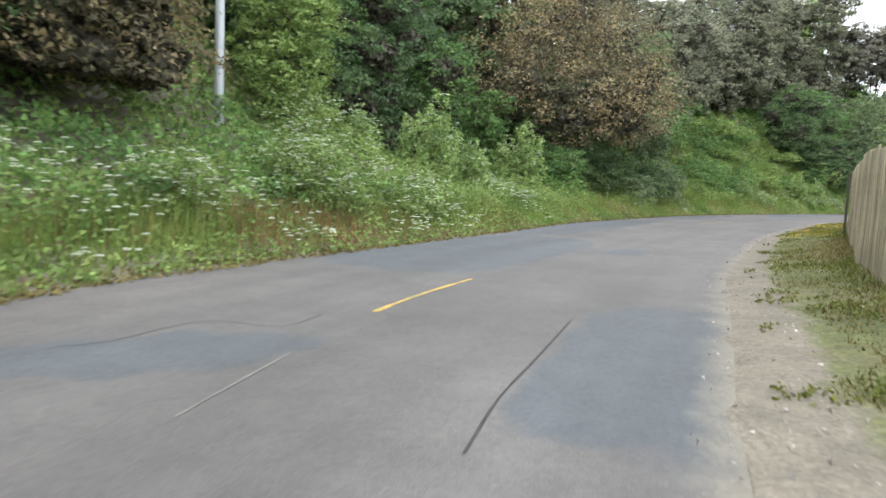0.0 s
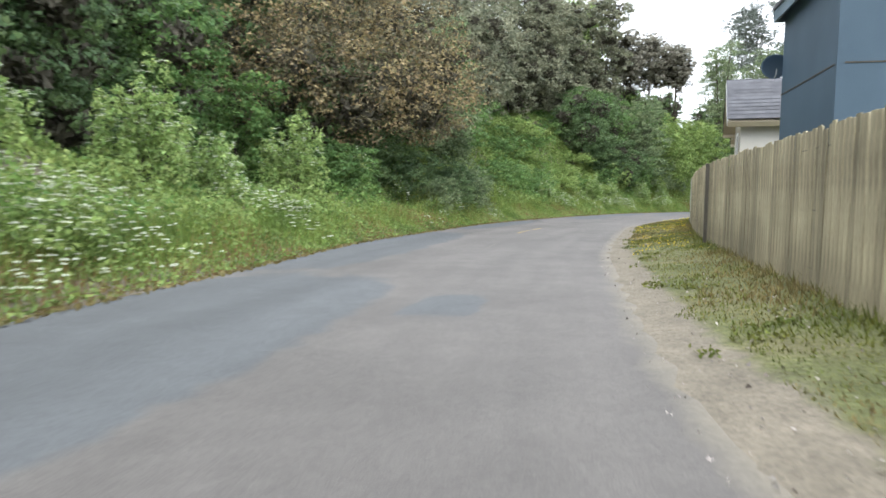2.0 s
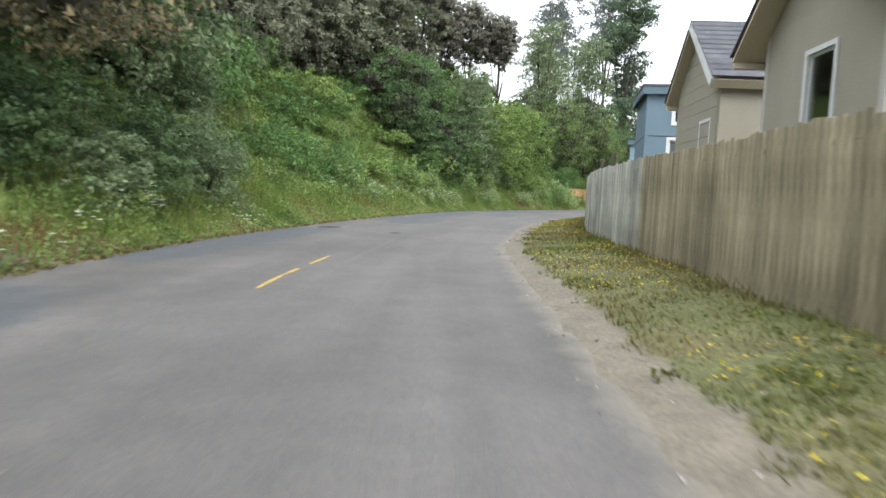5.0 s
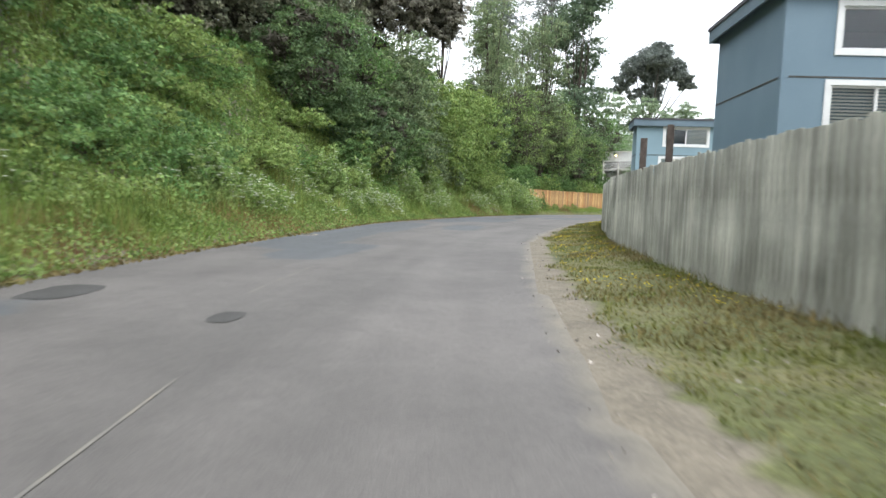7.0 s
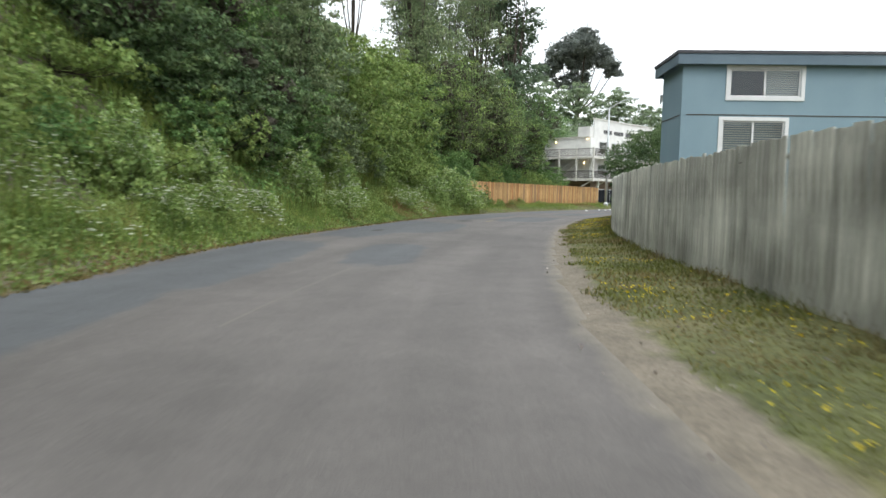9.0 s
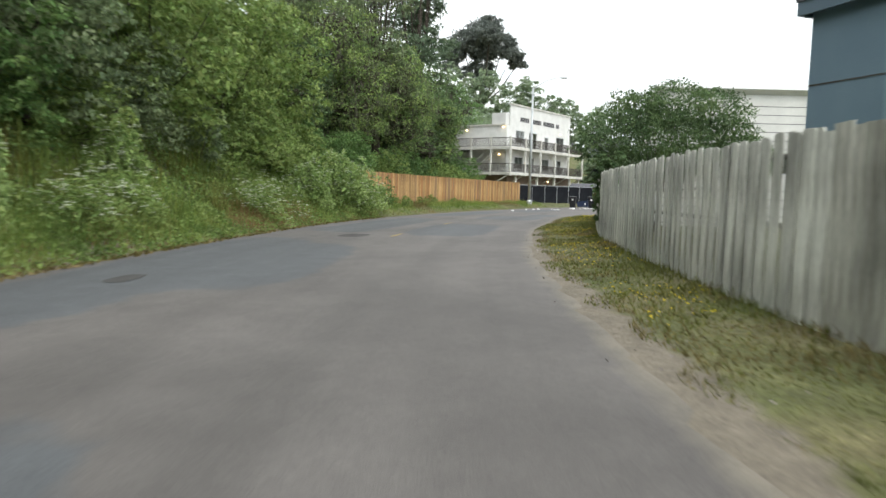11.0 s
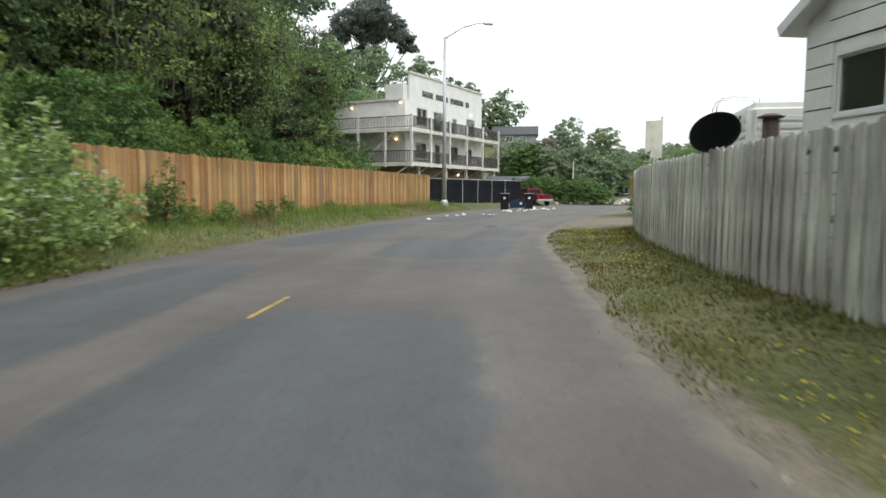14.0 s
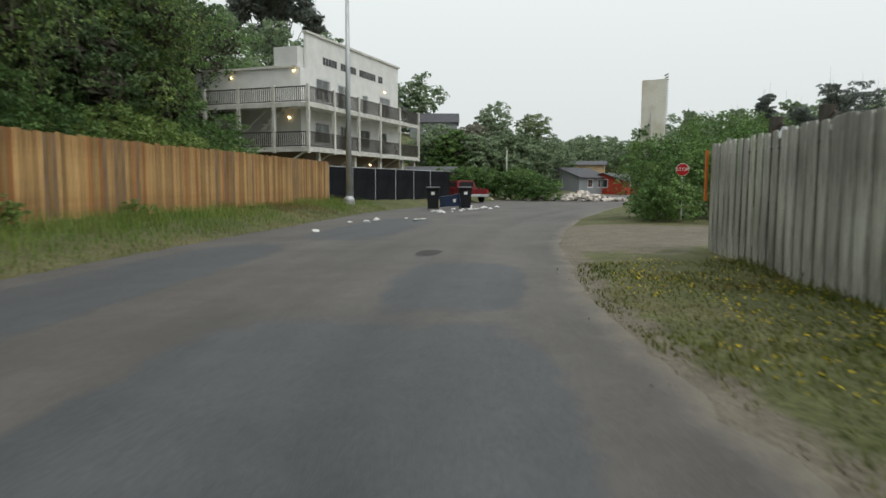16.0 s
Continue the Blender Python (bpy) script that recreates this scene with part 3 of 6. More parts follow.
def blob_patch(name, cx, cy, lx, ly, rz, z, mat, seed, label):
    """A flat repair with an uneven outline."""
    rng = random.Random(seed)
    bm = bmesh.new()
    c = bm.verts.new((0, 0, 0))
    ring = []
    for k in range(28):
        a = 2 * math.pi * k / 28
        p = 1 / (abs(math.cos(a)) ** 3 + abs(math.sin(a)) ** 3) ** (1 / 3)
        r = p * (0.9 + 0.14 * rng.random())
        ring.append(bm.verts.new((lx * r * math.cos(a), ly * r * math.sin(a), 0)))
    for k in range(28):
        bm.faces.new((c, ring[k], ring[(k + 1) % 28]))
    ob = part(name, bm, mat)
    ob.matrix_world = pose(cx, cy, z, 0, 0, rz)
    return tagged(ob, label, "road patch", kind="structure")


def road_strip(name, pts, width, z, mat, label):
    """A thin uneven ribbon on the road along points."""
    line = smooth_line(pts, 0.25)
    w = width * (1 + 0.3 * lerp_noise(line * 3, 0.7, 31))
    t = np.gradient(line, axis=0)
    t /= np.linalg.norm(t, axis=1)[:, None]
    n = np.stack([-t[:, 1], t[:, 0]], 1) * (w / 2)[:, None]
    return tagged(strip(name, line + n, line - n, z, mat, 1), label, "road marking", kind="structure")


# centre line: worn yellow dashes along the middle
MID = smooth_line([(-2.0, 2.0), (-0.85, 7.2), (0.7, 11.0), (2.6, 14.6), (5.2, 19.6), (8.6, 26.0), (12.0, 32.3), (15.0, 36.6), (20.6, 44.2), (26.5, 50.6), (32.3, 55.8), (38.5, 60.6),
                   (46.0, 66.6), (55.0, 72.0), (64.4, 76.5), (74.0, 80.2), (90.0, 84.8)], 0.1)


def along_mid(x0, x1):
    """The stretch of the middle line between two values of x."""
    return MID[(MID[:, 0] >= x0) & (MID[:, 0] <= x1)]


for x0, x1 in ((-0.78, 0.56), (12.2, 13.7), (14.0, 15.05), (54.7, 56.4), (62.9, 64.7)):
    road_strip("centre_dash", along_mid(x0, x1)[::4], 0.075, 0.005, LINE_YELLOW, "worn yellow dash of the centre line")
for x0, x1 in ((-1.6, -1.2), (8, 9.5), (21, 23.5), (30.5, 35.4), (50, 52.5)):
    road_strip("centre_line_trace", along_mid(x0, x1)[::4], 0.022, 0.005, LINE_WORN, "faint remains of the painted centre line")
road_strip("seam", [(0.15, 3.6), (0.42, 4.6), (0.85, 5.8), (1.45, 7.5)], 0.02, 0.006, CRACK, "dark open seam in the asphalt")
road_strip("seam", [(-3.2, 5.35), (-2.85, 5.65), (-2.6, 6.25), (-2.3, 6.65), (-1.6, 6.5), (-1.3, 7.2)], 0.01, 0.006, CRACK, "dark crack along an asphalt repair")
road_strip("seam", [(14.8, 35.4), (15.9, 36.9), (17.2, 38.6), (18.9, 40.9)], 0.025, 0.006, LINE_WORN, "pale worn joint between two asphalt layers")
for i, (cx, cy, lx, ly, rz) in enumerate(((18.9, 45.7, 0.7, 0.36, 50), (20.1, 43.1, 0.34, 0.17, 50), (54.1, 72.9, 0.8, 0.42, 25), (82.6, 81.3, 0.6, 0.25, 10), (44, 68, 0.5, 0.2, 35))):
    blob_patch("pothole_fill", cx, cy, lx, ly, rz, 0.007, ASPHALT_DARK, 50 + i, "dark fresh asphalt fill in a pothole")


def manhole(x, y):
    """A round iron cover in a pale concrete collar."""
    m = pose(x, y, 0.0)
    root = thing("manhole_cover", m, "round iron manhole cover in a pale collar flush with the asphalt", "manhole cover")
    part("collar", tube([(0, 0, -0.03), (0, 0, 0.007)], [0.48, 0.47], 28), SAND, root).matrix_world = m
    part("lid", tube([(0, 0, -0.02), (0, 0, 0.012), (0, 0, 0.016)], [0.36, 0.36, 0.34], 28), ASPHALT_DARK, root, "dark iron lid").matrix_world = m


manhole(27.6, 56.2)

# ---- fences ----
def slat_mesh(w, h, th, ear):
    bm = bmesh.new()
    prof = [(-w / 2, 0), (w / 2, 0), (w / 2, h - ear), (w / 2 - ear * 0.8, h), (-w / 2 + ear * 0.8, h), (-w / 2, h - ear)]
    f = [bm.verts.new((x, -th / 2, z)) for x, z in prof]
    b = [bm.verts.new((x, th / 2, z)) for x, z in prof]
    bm.faces.new(f)
    bm.faces.new(b[::-1])
    for k in range(6):
        bm.faces.new((f[k], b[k], b[(k + 1) % 6], f[(k + 1) % 6]))
    bmesh.ops.recalc_face_normals(bm, faces=bm.faces)
    me = bpy.data.meshes.new("slat")
    bm.to_mesh(me)
    bm.free()
    return me


def fence(line, h, w, ear, board, post_mat, label, seed, base, weave=0.0, lean=1.0, road_on_left=True, post_every=16, odd=()):
    """A board fence along a line of evenly spaced plan points; base: height of the boards' foot over the ground."""
    rng = random.Random(seed)
    root = thing("wooden_fence", pose(*line[0], 0), label, "fence")
    inv = root.matrix_world.inverted()
    meshes = [slat_mesh(w * k, h * q, 0.02, ear) for k, q in ((1.0, 1.0), (0.97, 1.004), (1.02, 0.995), (0.95, 1.01), (1.0, 0.988))]
    for m in meshes:
        m.materials.append(board)
    strays = []
    for mat, _ in odd:
        strays.append(slat_mesh(w, h, 0.02, ear))
        strays[-1].materials.append(mat)
    zs = height(line)
    zs = np.convolve(np.pad(zs, 20, "edge"), np.ones(41) / 41, "valid") + base
    t = np.gradient(line, axis=0)
    yaw = np.degrees(np.arctan2(t[:, 1], t[:, 0]))
    for i in range(len(line)):
        u = rng.random()
        mesh = rng.choice(meshes)
        for k, (_, share) in enumerate(odd):
            if u < share:
                mesh = strays[k]
                break
            u -= share
        ob = new("slat", mesh)
        ob.parent = root
        d = weave * (1 if i % 2 else -1)
        c, s = math.cos(radians(yaw[i])), math.sin(radians(yaw[i]))
        ob.matrix_world = pose(line[i, 0] + s * d, line[i, 1] - c * d, zs[i] + rng.uniform(-0.018, 0.018), rng.uniform(-0.5, 0.5) * lean, rng.uniform(-0.5, 0.5) * lean, yaw[i] + rng.uniform(-1, 1))
    side = -1 if road_on_left else 1
    for i in range(0, len(line), post_every):
        c, s = math.cos(radians(yaw[i])), math.sin(radians(yaw[i]))
        ob = part("post", box(-0.045, 0.045, -0.045, 0.045, -0.15, h - 0.03, 0.006), post_mat, root)
        off = 0.06 + abs(weave)
        ob.matrix_world = pose(line[i, 0] - s * off * side, line[i, 1] + c * off * side, zs[i], 0, rng.uniform(-0.6, 0.6), yaw[i])
    for z in (0.3, h * 0.5, h - 0.25):
        bm = bmesh.new()
        k = line[::8] if (len(line) - 1) % 8 == 0 else np.vstack([line[::8], line[-1:]])
        kz = np.interp(np.linspace(0, 1, len(k)), np.linspace(0, 1, len(zs)), zs)
        o = offset(k, side * (0.035 + abs(weave)))
        tube([(o[j, 0], o[j, 1], kz[j] + z) for j in range(len(o))], 0.035, 4, bm)
        ob = part("rail", bm, post_mat, root)
        ob.matrix_world = Matrix()
    return root


CUT1, CUT2 = int(np.argmin(np.abs(FENCE[:, 0] - 21.3))), int(np.argmin(np.abs(FENCE[:, 0] - 46.5)))
fence(FENCE[:CUT1], 2.13, 0.16, 0.012, FENCE_TAN, POST_OLD, "weathered tan board fence with dark gaps along the verge", 1, -0.02)
fence(FENCE[CUT1:CUT2], 2.13, 0.163, 0.01, FENCE_STAINED, POST_OLD, "weathered grey board fence with stained boards", 2, -0.03)
fence(FENCE[CUT2:], 2.13, 0.192, 0.035, FENCE_GREY, POST_OLD, "weathered grey fence of overlapping dog-eared boards", 3, -0.03, weave=0.016)
fence(NEW_FENCE, 2.13, 0.162, 0.006, FENCE_NEW, POST_NEW, "new orange-brown redwood board fence at the foot of the bank", 4, 0.02, lean=0.6, road_on_left=False, post_every=18, odd=((FENCE_RED, 0.14), (POST_NEW, 0.06)))

# a dark upright standing proud of the tan boards
m = pose(13.21, 22.46, ground_z(13.21, 22.46) - 0.1, 0, 0, 59.5)
tagged(part("fence_post", box(-0.05, 0.05, -0.04, 0.04, 0, 2.2, 0.008), POST_OLD), "dark weathered upright post proud of the tan fence", "fence post").matrix_world = m

# ---- buildings ----
def holed_wall(L, H, holes, th=0.14, z0=0.0, top=None):
    """A wall along x with real openings; its outer face lies at y = 0, the inner one at y = th."""
    xs = sorted({0.0, L, *[v for h in holes for v in h[:2]]})
    zs = sorted({z0, H, *[v for h in holes for v in h[2:4]]})
    bm = bmesh.new()
    for a, b in zip(xs, xs[1:]):
        run = None
        for c, d in zip(zs, zs[1:]):
            mx, mz = (a + b) / 2, (c + d) / 2
            solid = not any(h[0] < mx < h[1] and h[2] < mz < h[3] for h in holes)
            if solid:
                run = (run[0], d) if run else (c, d)
            if run and (not solid or d == zs[-1]):
                box(a, b, 0, th, run[0], run[1], bm=bm)
                run = None
    bmesh.ops.remove_doubles(bm, verts=bm.verts, dist=0.0005)
    return bm


def window(parent, m, w, h, trim=0.11, blind=0.0, split=True, trim_mat=None, depth=0.14):
    """A window in an opening whose lower left corner is at m: trim, sash, panes and, where shown, blind slats."""
    trim_mat = trim_mat or WHITE_TRIM
    bm = bmesh.new()
    for a, b, c, d in ((-trim, w + trim, -trim, 0), (-trim, w + trim, h, h + trim), (-trim, 0, 0, h), (w, w + trim, 0, h)):
        box(a, b, -0.03, 0.0, c, d, bm=bm)
    fr = part("window", bm, trim_mat, parent)
    fr.matrix_world = m
    bars = [(0, 0.045, 0, h), (w - 0.045, w, 0, h), (0.045, w - 0.045, 0, 0.045), (0.045, w - 0.045, h - 0.045, h)]
    if split:
        bars.append((w / 2 - 0.03, w / 2 + 0.03, 0.045, h - 0.045))
    bm = bmesh.new()
    for a, b, c, d in bars:
        box(a, b, 0.02, 0.07, c, d, bm=bm)
    part("sash", bm, trim_mat, fr).matrix_world = m
    edges = [(0.045, w / 2 - 0.03), (w / 2 + 0.03, w - 0.045)] if split else [(0.045, w - 0.045)]
    for a, b in edges:
        p = part("pane", box(a, b, 0.042, 0.047, 0.045, h - 0.045), GLASS, fr)
        p.matrix_world = m
        p.visible_shadow = False
    cover = edges if blind == 1 else edges[-1:] if blind else []
    for a, b in cover:
        n = int(h / 0.07)
        for k in range(n):
            s = part("slat", box(a, b, -0.02, 0.02, -0.003, 0.003), BLIND, fr)
            s.matrix_world = m @ pose(0, 0.11, 0.05 + (h - 0.1) * (k + 0.5) / n, -55)
    return fr


def house(x, y, yaw, W, D, H, wall, label, windows=(), side_windows=(), base=0.0, seam=None, band=0.3, trim=None, group=""):
    """A two-storey box of a house with a low roof and a deep fascia."""
    m = pose(x, y, ground_z(x, y) * 0 + 0.2, 0, 0, yaw)
    root = thing("house", m, label, "house", group)
    z0 = -0.3
    walls = [("wall", holed_wall(W, H, [w[:4] for w in windows], z0=z0), pose(0, 0, 0)), ("wall", holed_wall(D - 0.14, H, [w[:4] for w in side_windows], z0=z0), pose(0, D, 0, 0, 0, -90)),
             ("wall", holed_wall(D - 0.14, H, [], z0=z0), pose(W, 0.14, 0, 0, 0, 90)), ("wall", holed_wall(W - 0.28, H, [], z0=z0), pose(W - 0.14, D, 0, 0, 0, 180))]
    for n, bm, mm in walls:
        part(n, bm, wall, root).matrix_world = m @ mm
    part("roof", box(-0.25, W + 0.25, -0.25, D + 0.25, H + 0.004, H + 0.09), SHINGLE, root).matrix_world = m
    bm = bmesh.new()
    for a in ((-0.22, W + 0.22, -0.22, -0.17), (-0.22, W + 0.22, D + 0.17, D + 0.22), (-0.22, -0.17, -0.17, D + 0.17), (W + 0.17, W + 0.22, -0.17, D + 0.17)):
        box(*a, H - band, H, bm=bm)
    part("fascia", bm, trim or BLUE_TRIM, root).matrix_world = m
    part("soffit", box(-0.17, W + 0.17, -0.17, D + 0.17, H - 0.02, H - 0.002), trim or BLUE_TRIM, root).matrix_world = m
    for a in ((-0.02, 0.12, -0.02, 0.0), (-0.02, 0.0, 0.0, 0.12), (W - 0.12, W + 0.02, -0.02, 0.0)):
        part("corner_board", box(*a, z0, H - band), wall, root).matrix_world = m
    if seam:
        part("seam", box(0.12, W - 0.12, -0.012, 0.0, seam - 0.03, seam), POST_OLD, root).matrix_world = m
        part("seam", box(-0.012, 0.0, 0.12, D, seam - 0.03, seam), POST_OLD, root).matrix_world = m
    for w in windows:
        window(root, m @ pose(w[0], 0, w[2]), w[1] - w[0], w[3] - w[2], blind=w[4])
    for w in side_windows:
        window(root, m @ pose(0, D, 0, 0, 0, -90) @ pose(w[0], 0, w[2]), w[1] - w[0], w[3] - w[2], blind=w[4], split=False)
    part("floor", box(0.15, W - 0.15, 0.15, D - 0.15, 0.5, 0.6), ROOM, root).matrix_world = m
    return root


def gable_house(x, y, yaw, W, D, eave, ridge, front, gable, label, siding=0.0, window_at=None, over=0.45):
    """A house whose ridge runs along x; the gable end at x = 0 is the one in view."""
    m = pose(x, y, 0.2, 0, 0, yaw)
    root = thing("house", m, label, "house")
    z0 = -0.3
    part("wall", holed_wall(W, eave, [], z0=z0), front, root, "smooth cream front wall").matrix_world = m
    part("wall", holed_wall(W, eave, [], z0=z0), front, root).matrix_world = m @ pose(W, D, 0, 0, 0, 180)
    holes = [window_at] if window_at else []
    for e, mm in ((0, pose(0, D - 0.14, 0, 0, 0, -90)), (1, pose(W, 0.14, 0, 0, 0, 90))):
        bm = holed_wall(D - 0.28, eave, holes if e == 0 else [], z0=z0)
        L = D - 0.28
        a = [bm.verts.new((u, v, z)) for v in (0, 0.14) for u, z in ((0, eave + 0.003), (L, eave + 0.003), (L / 2, ridge - 0.1))]
        for f in ((0, 1, 2), (5, 4, 3), (0, 3, 4, 1), (1, 4, 5, 2), (2, 5, 3, 0)):
            bm.faces.new([a[i] for i in f])
        part("gable_wall", bm, gable, root).matrix_world = m @ mm
    slope = math.hypot(D / 2 + over, (ridge - eave) * (D / 2 + over) / (D / 2))
    ang = math.degrees(math.atan2(ridge - eave, D / 2))
    for sgn in (0, 1):
        mm = m @ (pose(-over, D / 2, ridge, -0, 0, 0) if sgn == 0 else pose(W + over, D / 2, ridge, 0, 0, 180)) @ pose(0, 0, 0, ang)
        rf = part("roof", box(0, W + 2 * over, -slope, 0, -0.06, 0.0), FASCIA, root)
        rf.matrix_world = mm
        rows = 11
        for r in range(rows):
            s = part("shingle_course", box(-0.03, W + 2 * over + 0.03, -slope - 0.03 + slope * r / rows, -slope + slope * (r + 1.15) / rows, 0.004, 0.022), SHINGLE, rf)
            s.matrix_world = mm @ pose(0, 0, 0.008, -1.4)
        part("fascia", box(0, W + 2 * over, -slope - 0.035, -slope - 0.001, -0.22, 0.0), FASCIA, root).matrix_world = mm
        part("bargeboard", box(-0.035, -0.001, -slope, 0, -0.2, 0.0), WHITE_TRIM, root).matrix_world = mm
    if siding:
        for k in range(int((ridge - 0.4) / siding)):
            z = 0.2 + k * siding
            half = (D - 0.3) / 2 if z < eave else max(0, (ridge - 0.25 - z) / (ridge - eave) * D / 2)
            if half > 0.15:
                s = part("siding_board", box(-half, half, -0.012, 0.0, 0.014, siding - 0.004), gable, root)
                s.matrix_world = m @ pose(-0.001, D / 2, z, 0, 0, -90) @ pose(0, 0, 0, 2.0)
    if window_at:
        w = window_at
        window(root, m @ pose(0, D - 0.14, 0, 0, 0, -90) @ pose(w[0], 0, w[2]), w[1] - w[0], w[3] - w[2], trim=0.08, split=False, blind=0)
    return root


def dish(m, r, label, mast=0.6, enamel=None):
    """A satellite dish: bowl facing local -y, arm and mast."""
    root = thing("satellite_dish", m, label, "satellite dish")
    bm = bmesh.new()
    rings = []
    for j in range(6):
        q = j / 5
        rings.append([bm.verts.new((r * q * math.cos(2 * math.pi * k / 28), -0.18 * r * q * q + 0.0 * k, r * 0.92 * q * math.sin(2 * math.pi * k / 28))) for k in range(28)] if j else [bm.verts.new((0, 0, 0))])
    for k in range(28):
        bm.faces.new((rings[0][0], rings[1][k], rings[1][(k + 1) % 28]))
        for a, b in zip(rings[1:], rings[2:]):
            bm.faces.new((a[k], b[k], b[(k + 1) % 28], a[(k + 1) % 28]))
    bmesh.ops.solidify(bm, geom=bm.faces[:], thickness=0.02)
    part("bowl", bm, enamel or DISH_DARK, root, smooth=True).matrix_world = m
    part("bracket", box(-0.06, 0.06, 0.02, 0.16, -0.12, 0.12, 0.01), METAL, root).matrix_world = m
    part("mast", tube([(0, 0.12, 0.05), (0, 0.14, -0.2), (0, 0.14, -mast)], 0.03), METAL, root).matrix_world = m
    part("feed_arm", tube([(0, 0, -r * 0.9), (0, -0.5 * r, -r * 0.75), (0, -0.75 * r, -r * 0.3)], 0.014), METAL, root).matrix_world = m
    return root


house(12.83, 18.24, -29.5, 5.2, 4.25, 6.1, BLUE_DARK, "tall dark blue boarded house behind the fence", [(1.9, 4.1, 4.15, 5.2, 0.5), (1.9, 3.9, 2.4, 3.75, 0)], seam=3.95)
dish(pose(14.95, 22.25, 4.9, 0, 0, -30), 0.34, "blue-grey satellite dish on the blue house", 0.25, BLUE_DARK)
gable_house(18.76, 27.97, -36.9, 7.0, 4.0, 4.35, 5.8, BEIGE_WALL, BEIGE_SIDE, "cream plastered cottage with grey shingle roof", window_at=(1.62, 2.5, 2.4, 3.68))
gable_house(23.55, 33.75, -38, 6.0, 4.0, 4.4, 6.0, BEIGE_SIDE, BEIGE_SIDE, "beige clapboard cottage with shingle roof", siding=0.34, window_at=(2.4, 3.2, 2.2, 3.3), over=0.3)
house(31.15, 42.5, -43.5, 6.2, 4.3, 5.85, BLUE_GREY, "two-storey slate blue house with white-framed windows", [(1.08, 3.05, 4.45, 5.3, 0.5), (0.95, 2.75, 2.3, 3.75, 1)], seam=3.92, trim=BLUE_TRIM)
house(46.5, 57.0, -48.0, 8.5, 2.2, 5.5, BLUE_LIGHT, "two-storey pale blue house with white-framed windows", [(1.36, 3.4, 4.3, 5.1, 0.5), (1.2, 3.0, 2.2, 3.6, 1), (5.95, 7.4, 4.3, 5.1, 0.5)], seam=3.78)
dish(pose(49.5, 59.1, 4.95, 0, 0, 10), 0.4, "dark satellite dish beside the pale blue house", 0.2)
house(53.5, 57.7, -35, 4.0, 3.3, 5.6, BLUE_GREY, "slate blue house close behind the grey fence", seam=3.8)


def white_trailer():
    """The white clapboard home past the tree, with a roof of one slope."""
    m = pose(69.1, 68.4, 0.2, 0, 0, -54)
    W, D, H, R = 6.6, 3.1, 4.35, 1.6
    root = thing("mobile_home", m, "white clapboard mobile home with a dark window", "mobile home")
    part("wall", holed_wall(W, H + R, [(1.6, 3.0, 2.4, 3.2), (4.6, 6.0, 2.4, 3.2)], z0=-0.3), WHITE_WALL, root).matrix_world = m
    end = m @ pose(0, D, 0, 0, 0, -90)
    part("wall", holed_wall(D - 0.14, H, [(0.85, 1.95, 2.65, 3.65)], z0=-0.3), WHITE_WALL, root).matrix_world = end
    for e, flip in ((end, False), (m @ pose(W, 0.14, 0, 0, 0, 90), True)):
        bm = bmesh.new()
        L = D - 0.14
        prof = [(0, H), (L, H), (0, H + R)] if flip else [(0, H), (L, H), (L, H + R)]
        f = [bm.verts.new((a, 0, z)) for a, z in prof]
        b = [bm.verts.new((a, 0.14, z)) for a, z in prof]
        bm.faces.new(f)
        bm.faces.new(b[::-1])
        for k in range(3):
            bm.faces.new((f[k], b[k], b[(k + 1) % 3], f[(k + 1) % 3]))
        bmesh.ops.recalc_face_normals(bm, faces=bm.faces)
        part("gable", bm, WHITE_WALL, root).matrix_world = e
    part("wall", holed_wall(D - 0.14, H, [], z0=-0.3), WHITE_WALL, root).matrix_world = m @ pose(W, 0.14, 0, 0, 0, 90)
    part("wall", holed_wall(W - 0.28, H, [], z0=-0.3), WHITE_WALL, root).matrix_world = m @ pose(W - 0.14, D, 0, 0, 0, 180)
    window(root, end @ pose(0.85, 0, 2.65), 1.1, 1.0, trim=0.07, split=False)
    for a in (1.6, 4.6):
        window(root, m @ pose(a, 0, 2.4), 1.4, 0.8, trim=0.07, split=False)
    S = 0.38
    # a dark strip in every board gap stands in for the lap's shadow
    for k in range(15):
        z = 0.1 + k * S
        low = max(0.05, (z + S - H) / R * D)
        runs = ((low, 0.76), (2.04, D - 0.2)) if z + S > 2.6 and z < 3.72 else ((low, D - 0.2),)
        for a, b in runs:
            if b - a > 0.1:
                part("siding_board", box(a, b, -0.03, -0.006, 0.03, S), WHITE_WALL, root).matrix_world = end @ pose(0, 0, z, 1.2)
                part("siding_gap_shadow", box(a, b, -0.006, -0.002, 0.0, 0.034), LETTER, root).matrix_world = end @ pose(0, 0, z)
        if (z > 3.3 or z + S < 2.3) and z + S < H + R:
            part("siding_board", box(0.16, W - 0.02, -0.03, -0.006, 0.03, S), WHITE_WALL, root).matrix_world = m @ pose(0, 0, z, 1.2)
            part("siding_gap_shadow", box(0.16, W - 0.02, -0.006, -0.002, 0.0, 0.034), LETTER, root).matrix_world = m @ pose(0, 0, z)
    part("corner_board", box(-0.05, 0.14, -0.05, 0.14, -0.2, H + R - 0.1), WHITE_TRIM, root).matrix_world = m
    tilt = math.degrees(math.atan2(R, D))
    part("roof", box(-0.35, W + 0.35, -0.4, math.hypot(R, D) + 0.35, 0.02, 0.24, 0.02), WHITE_TRIM, root).matrix_world = m @ pose(0, 0, H + R, -tilt)


white_trailer()
dish(pose(70.1, 71.62, 2.58, 36, 0, -62), 0.455, "dark satellite dish standing just behind the fence", 0.6)


